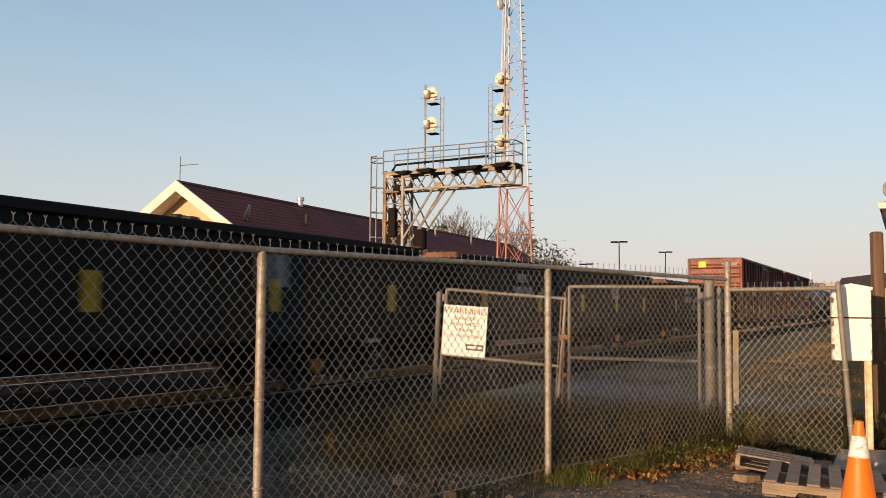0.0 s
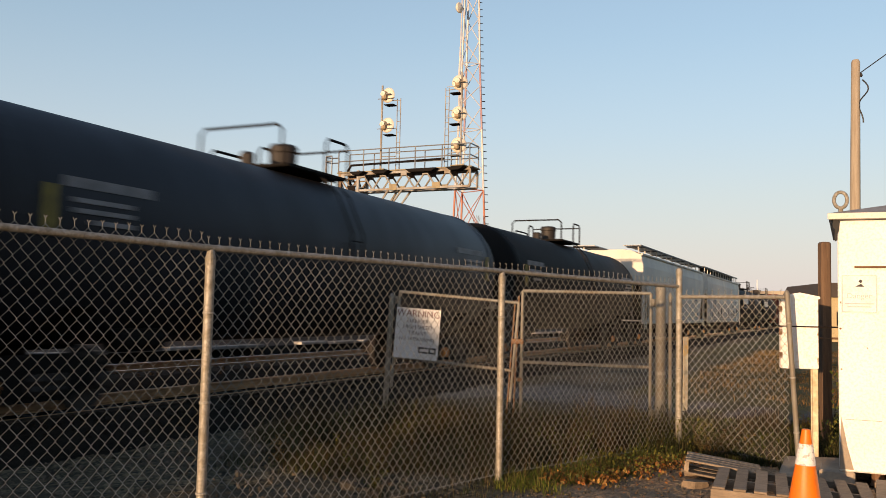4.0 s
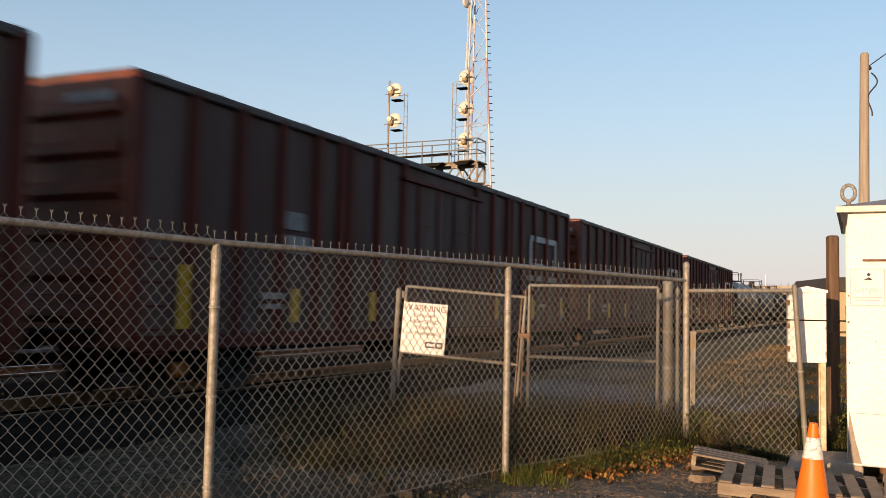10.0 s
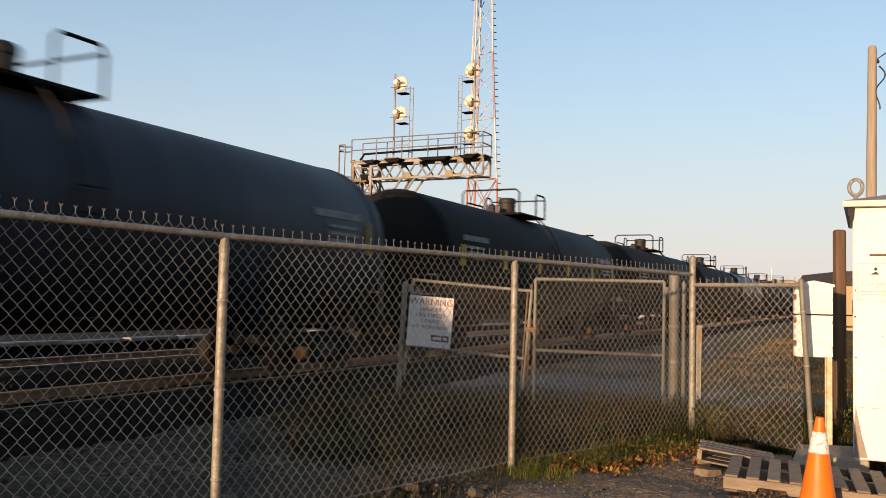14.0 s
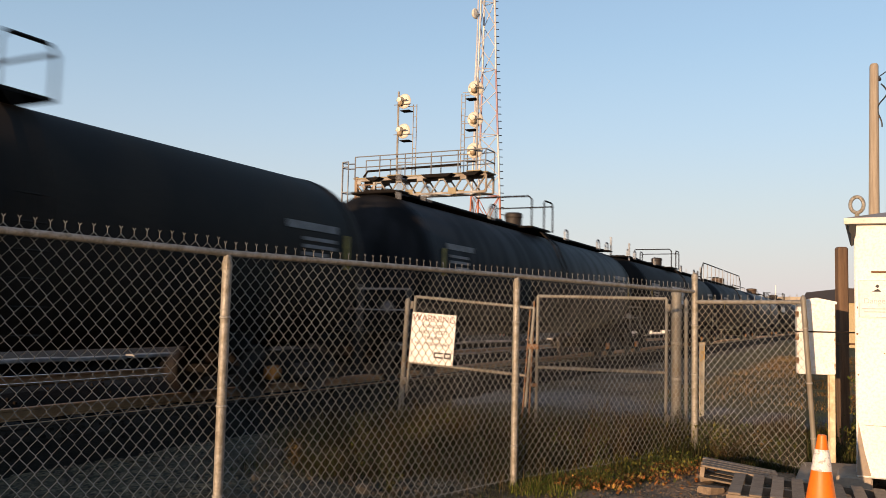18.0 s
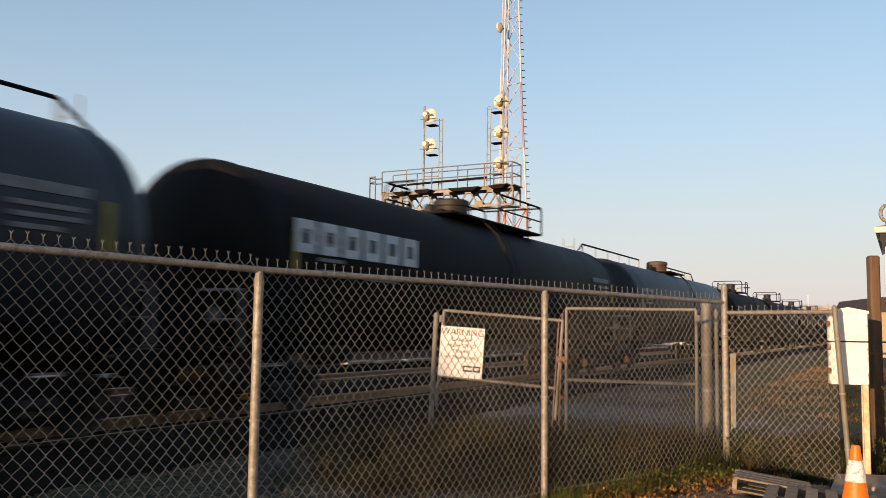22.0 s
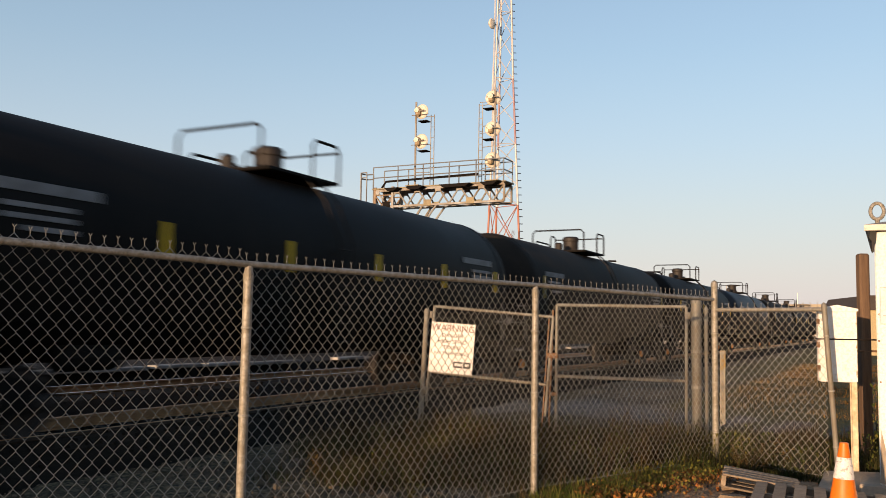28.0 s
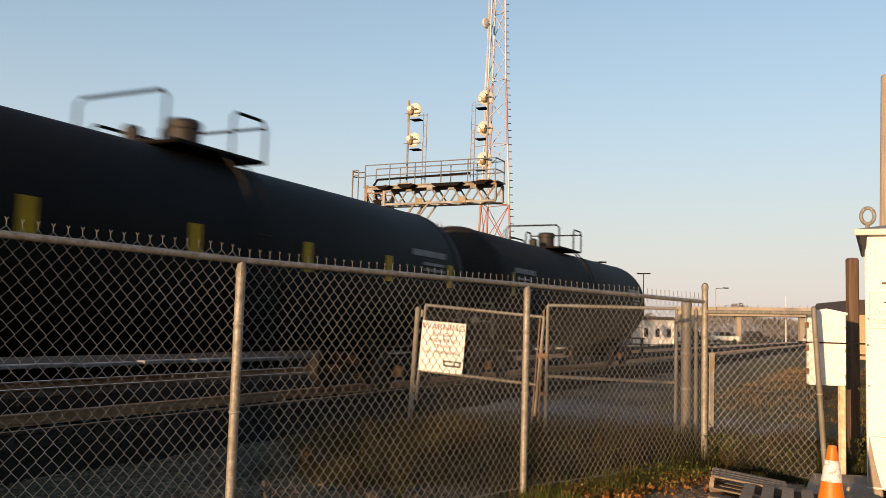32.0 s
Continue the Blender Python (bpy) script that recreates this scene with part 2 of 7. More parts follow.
# Station wall's shadow is put into this dark brown.
dark_brick = material("brick_darkened_for_shade", (0.10, 0.062, 0.046), 0.9, 0, (0.075, 0.047, 0.036), 1.5, 20, 0.2)
trim_cream = material("cream_bargeboard", (0.72, 0.70, 0.63), 0.6, 0, (0.64, 0.61, 0.53), 2, 40, 0.03)
roof_red = material("dark_red_shingles", (0.25, 0.046, 0.032), 0.9, 0, (0.19, 0.040, 0.030), 0.5, 12, 0.35, (0.16, 0.036, 0.027), vary=0.14)
red_white_red = material("tower_red_oxide_paint", (0.46, 0.16, 0.10), 0.6, 0.1, (0.38, 0.15, 0.10), 2, 30, 0)
tower_white = material("tower_white_paint", (0.62, 0.60, 0.58), 0.6, 0.1, (0.52, 0.50, 0.50), 2, 30, 0)
tower_mauve = material("tower_faded_red_paint", (0.34, 0.19, 0.22), 0.6, 0.1, (0.40, 0.28, 0.28), 2, 30, 0)
truss_paint = material("aluminium_truss_paint", (0.34, 0.35, 0.345), 0.6, 0.1, (0.21, 0.165, 0.12), 1.6, 30, 0.04, (0.22, 0.19, 0.15))
mast_rust = material("rusted_mast_steel", (0.30, 0.20, 0.125), 0.75, 0.2, (0.20, 0.12, 0.075), 2.5, 30, 0.08, (0.36, 0.31, 0.24))
rail_grey = material("handrail_blue_grey", (0.26, 0.28, 0.30), 0.55, 0.4, (0.20, 0.19, 0.18), 2, 30, 0)
plank_buff = material("walkway_plank", (0.33, 0.275, 0.175), 0.8, 0, (0.24, 0.195, 0.125), 3, 30, 0.1)
signal_white = material("signal_white_back", (0.74, 0.70, 0.62), 0.5, 0, (0.66, 0.58, 0.46), 3, 40, 0)
signal_body = material("signal_case_buff", (0.42, 0.33, 0.21), 0.6, 0, (0.34, 0.25, 0.15), 3, 40, 0)
orange = material("cone_orange_plastic", (0.86, 0.20, 0.022), 0.45, 0, (0.80, 0.17, 0.02), 4, 40, 0.02, (0.74, 0.15, 0.03))
cone_white = material("cone_reflective_collar", (0.80, 0.79, 0.77), 0.5, 0, (0.42, 0.40, 0.38), 26, 60, 0, lo=0.55, hi=0.62)
rubber = material("black_rubber", (0.025, 0.024, 0.023), 0.8, 0, None, 6, 50, 0.1)
pallet_wood = material("grey_pallet_board", (0.30, 0.23, 0.165), 0.85, 0, (0.21, 0.16, 0.115), 3, 30, 0.25, (0.15, 0.115, 0.082), stretch=(1, 8, 8), vary=0.25)
post_wood = material("brown_timber_post", (0.165, 0.098, 0.058), 0.85, 0, (0.11, 0.066, 0.042), 3, 30, 0.3, stretch=(8, 8, 0.8))
pole_wood = material("pale_utility_pole_wood", (0.38, 0.315, 0.24), 0.85, 0, (0.29, 0.235, 0.175), 2, 24, 0.2, stretch=(9, 9, 0.5))
shed_grey = material("shed_roof_grey", (0.30, 0.29, 0.28), 0.7, 0.1, (0.22, 0.21, 0.2), 2, 30, 0.05)
shed_white = material("shed_chalky_white", (0.82, 0.83, 0.82), 0.6, 0, (0.78, 0.77, 0.74), 1.6, 40, 0.03, (0.66, 0.55, 0.40), lo=0.45, hi=0.7)
rusty = material("rust_stain_steel", (0.17, 0.085, 0.045), 0.8, 0.1, (0.24, 0.14, 0.08), 4, 40, 0.1)
concrete = material("grey_concrete", (0.40, 0.32, 0.24), 0.9, 0, (0.29, 0.235, 0.18), 2, 30, 0.3, (0.22, 0.205, 0.19))
dirty_concrete = material("dirt_caked_concrete", (0.24, 0.175, 0.12), 0.95, 0, (0.15, 0.105, 0.07), 5, 40, 0.5, (0.10, 0.075, 0.05))
bark = material("grey_brown_bark", (0.17, 0.125, 0.10), 0.9, 0, (0.11, 0.085, 0.07), 4, 20, 0.2)
grass_dry = material("dry_straw_grass", (0.10, 0.062, 0.022), 0.9, 0, (0.060, 0.045, 0.016), 0.8, 9, 0, (0.06, 0.045, 0.018))
hedge_leaf = material("dull_olive_hedge", (0.05, 0.052, 0.022), 0.9, 0, (0.075, 0.062, 0.03), 1, 6, 0)
evergreen = material("dark_evergreen", (0.045, 0.055, 0.026), 0.9, 0, (0.065, 0.068, 0.032), 1, 6, 0)
# Greyed brown: the distance haze is mixed into the colour.
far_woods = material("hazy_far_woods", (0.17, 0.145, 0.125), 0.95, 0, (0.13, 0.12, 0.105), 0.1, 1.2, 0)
dark_roof = material("dark_brown_roof", (0.060, 0.045, 0.038), 0.85, 0, (0.075, 0.055, 0.045), 0.5, 8, 0.1)
tan_wall = material("tan_wall", (0.52, 0.42, 0.25), 0.85, 0, (0.46, 0.37, 0.22), 0.8, 10, 0.1)
bridge_steel = material("bridge_weathered_concrete", (0.42, 0.35, 0.26), 0.9, 0, (0.34, 0.28, 0.21), 0.4, 6, 0.1)
glass_dark = material("dark_window_glass", (0.02, 0.022, 0.026), 0.15, 0, None, 3, 30, 0)
amber = material("orange_reflector", (0.75, 0.24, 0.03), 0.5, 0, None, 6, 40, 0)
cable_mat = material("black_cable", (0.02, 0.02, 0.02), 0.6, 0, None, 5, 20, 0)


def mixed_pieces(name, colours, rough=0.9, patch=1.2, bump=0.0):
    """Small joined pieces (blades, leaves, stones), each of one colour out of a range, with drifts of darker growth."""
    m = bpy.data.materials.new(name)
    m.use_nodes = True
    n, l = m.node_tree.nodes, m.node_tree.links
    b = n["Principled BSDF"]
    b.inputs["Roughness"].default_value = rough
    b.inputs["Specular IOR Level"].default_value = 0.2
    geo = n.new("ShaderNodeNewGeometry")
    ramp = n.new("ShaderNodeValToRGB")
    els = ramp.color_ramp.elements
    while len(els) < len(colours):
        els.new(0.5)
    for k, (e, c) in enumerate(zip(els, colours)):
        e.position, e.color = k / (len(colours) - 1), (*c, 1)
    l.new(geo.outputs["Random Per Island"], ramp.inputs[0])
    drift = n.new("ShaderNodeTexNoise")
    drift.inputs["Scale"].default_value = patch
    l.new(geo.outputs["Position"], drift.inputs["Vector"])
    value = n.new("ShaderNodeMapRange")
    value.inputs["From Min"].default_value, value.inputs["From Max"].default_value = 0.35, 0.65
    value.inputs["To Min"].default_value, value.inputs["To Max"].default_value = 0.6, 1.35
    l.new(drift.outputs["Fac"], value.inputs[0])
    hsv = n.new("ShaderNodeHueSaturation")
    l.new(value.outputs[0], hsv.inputs["Value"])
    l.new(ramp.outputs[0], hsv.inputs["Color"])
    l.new(hsv.outputs[0], b.inputs["Base Color"])
    if bump:
        grain = n.new("ShaderNodeTexNoise")
        grain.inputs["Scale"].default_value = 60
        l.new(geo.outputs["Position"], grain.inputs["Vector"])
        bp = n.new("ShaderNodeBump")
        bp.inputs["Strength"].default_value, bp.inputs["Distance"].default_value = bump, 0.01
        l.new(grain.outputs["Fac"], bp.inputs["Height"])
        l.new(bp.outputs[0], b.inputs["Normal"])
    return m


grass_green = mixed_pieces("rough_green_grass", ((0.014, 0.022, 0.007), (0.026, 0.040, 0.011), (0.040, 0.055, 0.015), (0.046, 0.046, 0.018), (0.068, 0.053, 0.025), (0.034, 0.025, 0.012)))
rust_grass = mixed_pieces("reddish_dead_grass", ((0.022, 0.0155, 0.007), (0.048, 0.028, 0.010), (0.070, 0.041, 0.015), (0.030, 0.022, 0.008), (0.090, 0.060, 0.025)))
# Dry grass for the field, its colour raised to carry the low sunlight.
sunlit_field_grass = mixed_pieces("dry_field_grass_painted_sunlit", ((0.14, 0.090, 0.026), (0.30, 0.145, 0.042), (0.38, 0.175, 0.05), (0.10, 0.075, 0.022), (0.21, 0.105, 0.035)), patch=0.5)
straw_leaf = mixed_pieces("ochre_weed_leaf", ((0.16, 0.085, 0.025), (0.24, 0.14, 0.04), (0.10, 0.07, 0.022), (0.30, 0.19, 0.07)), patch=2.0)
lush_grass = mixed_pieces("fresh_low_grass", ((0.05, 0.085, 0.010), (0.09, 0.13, 0.018), (0.14, 0.15, 0.03), (0.20, 0.16, 0.05), (0.045, 0.06, 0.012)), patch=2.5)
leaf_litter = mixed_pieces("fallen_autumn_leaves", ((0.48, 0.17, 0.04), (0.20, 0.095, 0.036), (0.46, 0.25, 0.07), (0.12, 0.065, 0.030), (0.38, 0.15, 0.042), (0.30, 0.10, 0.03), (0.20, 0.13, 0.055)), 0.8, 2.0)
weed_leaf = mixed_pieces("broad_weed_leaf", ((0.035, 0.048, 0.012), (0.065, 0.085, 0.016), (0.14, 0.115, 0.024), (0.10, 0.105, 0.026), (0.035, 0.04, 0.012)), 0.7, 2.0)
stone_mat = mixed_pieces("loose_stone", ((0.055, 0.046, 0.036), (0.09, 0.075, 0.058), (0.13, 0.108, 0.082), (0.075, 0.058, 0.042), (0.20, 0.17, 0.135), (0.05, 0.041, 0.032)), 0.9, 1.0, 0.4)


# ---- mesh helpers ----
class Shape:
    """Collects vertices and faces of one mesh."""

    def __init__(self):
        self.v, self.f = [], []

    def add(self, verts, faces):
        k = len(self.v)
        self.v.extend(tuple(p) for p in verts)
        self.f.extend(tuple(i + k for i in q) for q in faces)
        return self

    def box(self, x, y, z, sx, sy, sz, b=0.0, m=None):
        """A block centred at x, y, z with chamfered edges b."""
        hx, hy, hz = sx / 2, sy / 2, sz / 2
        if b <= 0:
            vs = [Vector((i * hx, j * hy, k * hz)) for i in (-1, 1) for j in (-1, 1) for k in (-1, 1)]
            fs = [(0, 1, 3, 2), (4, 6, 7, 5), (0, 4, 5, 1), (2, 3, 7, 6), (0, 2, 6, 4), (1, 5, 7, 3)]
        else:
            b = min(b, hx * 0.9, hy * 0.9, hz * 0.9)
            vs, idx = [], {}
            for i in (-1, 1):
                for j in (-1, 1):
                    for k in (-1, 1):
                        for a in range(3):
                            p = [i * (hx - b), j * (hy - b), k * (hz - b)]
                            p[a] += (i, j, k)[a] * b
                            idx[i, j, k, a] = len(vs)
                            vs.append(Vector(p))
            fs = []
            for a in range(3):
                o, q = [(1, 2), (2, 0), (0, 1)][a]
                for s in (-1, 1):
                    ring = []
                    for c, d in ((-1, -1), (1, -1), (1, 1), (-1, 1)):
                        key = [0, 0, 0]
                        key[a], key[o], key[q] = s, c, d
                        ring.append(idx[(*key, a)])
                    fs.append(tuple(ring if s > 0 else ring[::-1]))
                for c in (-1, 1):
                    for d in (-1, 1):
                        k0, k1 = [0, 0, 0], [0, 0, 0]
                        k0[a], k0[o], k0[q] = -1, c, d
                        k1[a], k1[o], k1[q] = 1, c, d
                        ring = [idx[(*k0, o)], idx[(*k1, o)], idx[(*k1, q)], idx[(*k0, q)]]
                        fs.append(tuple(ring if c * d > 0 else ring[::-1]))
            for i in (-1, 1):
                for j in (-1, 1):
                    for k in (-1, 1):
                        ring = [idx[i, j, k, a] for a in range(3)]
                        fs.append(tuple(ring if i * j * k > 0 else ring[::-1]))
        mm = Matrix.Translation((x, y, z)) @ (m if m else Matrix())
        return self.add([mm @ p for p in vs], fs)

    def tube(self, p, q, r, n=6, r2=None, cap=True):
        p, q = Vector(p), Vector(q)
        d = q - p
        if d.length < 1e-6:
            return self
        d.normalize()
        a = d.cross(Vector((0, 0, 1)) if abs(d.z) < 0.9 else Vector((1, 0, 0))).normalized()
        b = d.cross(a)
        r2 = r if r2 is None else r2
        vs = []
        for c, rr in ((p, r), (q, r2)):
            for i in range(n):
                w = 2 * math.pi * i / n
                vs.append(c + (a * math.cos(w) + b * math.sin(w)) * rr)
        fs = [(i, (i + 1) % n, n + (i + 1) % n, n + i) for i in range(n)]
        if cap:
            fs += [tuple(range(n))[::-1], tuple(range(n, 2 * n))]
        return self.add(vs, fs)

    def path(self, pts, r, n=6, closed=False):
        """One bent tube swept through the points."""
        pts = [Vector(p) for p in pts]
        k = len(pts)
        dirs = []
        for i in range(k):
            p, q = pts[i - 1] if (i or closed) else pts[i], pts[(i + 1) % k] if (i < k - 1 or closed) else pts[i]
            dirs.append((q - p).normalized())
        a = dirs[0].cross(Vector((0, 0, 1)) if abs(dirs[0].z) < 0.9 else Vector((0.9, 0.1, 0))).normalized()
        vs, fs = [], []
        for p, d in zip(pts, dirs):
            a = (a - d * a.dot(d)).normalized()
            b = d.cross(a)
            vs += [p + (a * math.cos(2 * math.pi * i / n) + b * math.sin(2 * math.pi * i / n)) * r for i in range(n)]
        for j in range(k if closed else k - 1):
            o = (j + 1) % k
            fs += [(j * n + i, j * n + (i + 1) % n, o * n + (i + 1) % n, o * n + i) for i in range(n)]
        if not closed:
            fs += [tuple(range(n))[::-1], tuple(range((k - 1) * n, k * n))]
        return self.add(vs, fs)

    def lathe(self, profile, n=24, m=None, closed=False):
        """Turns a profile of (radius, height) about z."""
        vs, fs = [], []
        for r, h in profile:
            for i in range(n):
                w = 2 * math.pi * i / n
                vs.append(Vector((r * math.cos(w), r * math.sin(w), h)))
        k = len(profile)
        for j in range(k - 1):
            for i in range(n):
                fs.append((j * n + i, j * n + (i + 1) % n, (j + 1) * n + (i + 1) % n, (j + 1) * n + i))
        fs += [tuple(range(n))[::-1], tuple(range((k - 1) * n, k * n))]
        if m:
            vs = [m @ p for p in vs]
        return self.add(vs, fs)

    def prism(self, poly, a, b, axis="y"):
        """Extrudes a polygon of (first, second) coordinates along an axis from a to b."""
        def at(p, s):
            return {"y": (p[0], s, p[1]), "x": (s, p[0], p[1]), "z": (p[0], p[1], s)}[axis]
        n = len(poly)
        vs = [at(p, a) for p in poly] + [at(p, b) for p in poly]
        fs = [(i, (i + 1) % n, n + (i + 1) % n, n + i) for i in range(n)]
        fs += [tuple(range(n))[::-1], tuple(range(n, 2 * n))]
        return self.add(vs, fs)

    def mesh(self, name, mat, smooth=False):
        me = bpy.data.meshes.new(name)
        me.from_pydata(self.v, [], self.f)
        me.materials.append(mat)
        bm = bmesh.new()
        bm.from_mesh(me)
        bmesh.ops.recalc_face_normals(bm, faces=bm.faces)
        bm.to_mesh(me)
        bm.free()
        if smooth:
            me.polygons.foreach_set("use_smooth", [True] * len(me.polygons))
            me.set_sharp_from_angle(angle=radians(38))
        me.update()
        return me


def part(name, shape, mat, parent=None, label="", smooth=False, at=None):
    """One mesh object, under a thing or a part if one is given."""
    me = shape if isinstance(shape, bpy.types.Mesh) else shape.mesh(name, mat, smooth)
    ob = new(name, me)
    if parent:
        ob.parent = parent
    if at is not None:
        ob.matrix_basis = at
    if label:
        ob["label"] = label
    return ob


def parts(name, shapes, mat, parent, label="", smooth=False):
    """Several like pieces, each a part of its own."""
    return [part(name, s, mat, parent, label, smooth) for s in shapes]


def thing(name, m, label, category, group="", kind=""):
    ob = new(name)
    ob.empty_display_size = 0.2
    ob.matrix_basis = m
    return tagged(ob, label, category, group, kind)


def facing(u_dir):
    """A turn about z that takes local x to a plan direction."""
    return Matrix.Rotation(math.atan2(u_dir.y, u_dir.x), 4, "Z")


LINE = facing(U)
RAIL_TOP = 0.05
TRACK = 10.2


def text_mesh(words, size, mat, parent, m, name="lettering", align="CENTER", wide=1.0):
    """Flat raised lettering in the built-in font, as a mesh part."""
    cu = bpy.data.curves.new(name, "FONT")
    cu.body, cu.size, cu.align_x, cu.align_y, cu.extrude = words, size, align, "CENTER", 0.001
    tmp = bpy.data.objects.new(name, cu)
    scene.collection.objects.link(tmp)
    me = bpy.data.meshes.new_from_object(tmp.evaluated_get(bpy.context.evaluated_depsgraph_get()))
    bpy.data.objects.remove(tmp)
    me.materials.clear()
    me.materials.append(mat)
    return part(name, me, mat, parent, at=m @ Matrix.Diagonal((wide, 1, 1, 1)))


def raw_mesh(name, verts, faces, mat):
    me = bpy.data.meshes.new(name)
    me.from_pydata(np.asarray(verts).tolist(), [], np.asarray(faces).tolist())
    me.materials.append(mat)
    return me


# ---- ground ----
def across(x, y):
    return x * V.x + y * V.y


def along(x, y):
    return x * U.x + y * U.y


def ease(a, b, s):
    s = np.clip((s - a) / (b - a), 0, 1)
    return s * s * (3 - 2 * s)


def ground_z(x, y):
    v = across(x, y)
    z = -0.24 * ease(5.4, 7.6, v) + 0.0 * x
    return z


LANE = ((0.5, 21.5), (1.9, 18.6), (3.3, 16.4), (5.2, 14.1), (7.6, 12.7), (11.0, 11.8))


def lane_off(x, y):
    """How far a plan point lies from the middle of the gravel lane behind the gate."""
    best = np.full(np.shape(x), 99.0)
    for (ax, ay), (bx, by) in zip(LANE, LANE[1:]):
        dx, dy = bx - ax, by - ay
        s = np.clip(((x - ax) * dx + (y - ay) * dy) / (dx * dx + dy * dy), 0, 1)
        best = np.minimum(best, np.hypot(x - ax - dx * s, y - ay - dy * s))
    return best


def ground():
    near = np.concatenate([np.linspace(-2600, -120, 12), np.linspace(-100, -14, 16), np.arange(-12, 0, 0.22), np.arange(0, 5.2, 0.075), np.arange(5.2, 22, 0.22), np.linspace(23, 120, 26), np.linspace(140, 3200, 14)])
    deep = np.concatenate([np.linspace(-2600, -120, 12), np.linspace(-100, -8, 14), np.arange(-6, 5.6, 0.22), np.arange(5.6, 10.4, 0.075), np.arange(10.4, 24, 0.22), np.linspace(25, 160, 34), np.linspace(190, 3600, 16)])
    gx, gy = np.meshgrid(near, deep)
    rng = np.random.default_rng(3)
    gz = ground_z(gx, gy)
    rough = ((np.abs(gx - 5) < 17) & (np.abs(gy - 9) < 15)) * 1.0
    v = across(gx, gy)
    lumps = np.sin(gx * 2.1 + 0.7) * np.sin(gy * 1.7) * 0.02 + np.sin(gx * 5.3 + gy * 3.1) * 0.009 + (rng.random(gx.shape) - 0.5) * np.where((gx > 0) & (gx < 5.2) & (gy > 5.6) & (gy < 10.4), 0.016, 0.028)
    gz = gz + lumps * rough * (v < 8.0)
    n, k = gx.shape
    verts = np.stack([gx, gy, gz], -1).reshape(-1, 3)
    i = (np.arange(n - 1)[:, None] * k + np.arange(k - 1)[None]).reshape(-1)
    faces = np.stack([i, i + 1, i + k + 1, i + k], 1)
    me = raw_mesh("ground", verts, faces, ground_mat)
    x, y = verts[:, 0], verts[:, 1]
    v, u = across(x, y), along(x, y)
    beyond = ease(9.5, 12.5, y - 0.05 * x) * ease(3.2, 4.6, x) * ease(4.6, 3.2, v)            # rough field past the corner post
    strip = np.exp(-((v - (3.2 + 0.28 * (u - 6))) / 1.6) ** 2) * ease(6, 9, y) * 0.35    # weeds along the gate
    ruts = 0.5 + 0.5 * np.sin(v * 7.0 + np.sin(u * 1.3) * 1.2)
    road = (1 - ease(0.8, 1.7, lane_off(x, y))) * (1 - 0.75 * ease(3.6, 4.6, x) * (0.4 + 0.6 * ruts))
    track_soil = ease(3.6, 4.6, x) * (1 - ease(1.2, 2.4, lane_off(x, y))) * ruts * 0.55
    brown_field = ease(3.4, 4.6, x) * ease(11.5, 13.5, y) * 0.7 * (0.55 + 0.45 * np.sin(x * 1.9 + np.sin(y * 0.8) * 2.0)) * (np.abs(v - 10.5) > 3.2)
    bare = np.maximum(track_soil, brown_field) + ease(3.0, 2.4, v) * ease(-0.4, 0.5, x) * (y < 10.5) * (y > 3)
    far = ease(24, 40, u) * (np.abs(v - 11.5) > 5.2)
    cover = np.clip(beyond + strip + far - 1.3 * road, 0, 1)
    at = me.attributes.new("cover", "FLOAT", "POINT")
    at.data.foreach_set("value", cover.astype(np.float32))
    for name, val in (("lane", road), ("bare", bare)):
        me.attributes.new(name, "FLOAT", "POINT").data.foreach_set("value", np.asarray(val, dtype=np.float32))
    return tagged(part("ground", me, ground_mat), "grey gravel and dirt yard with weeds", "ground", kind="structure")


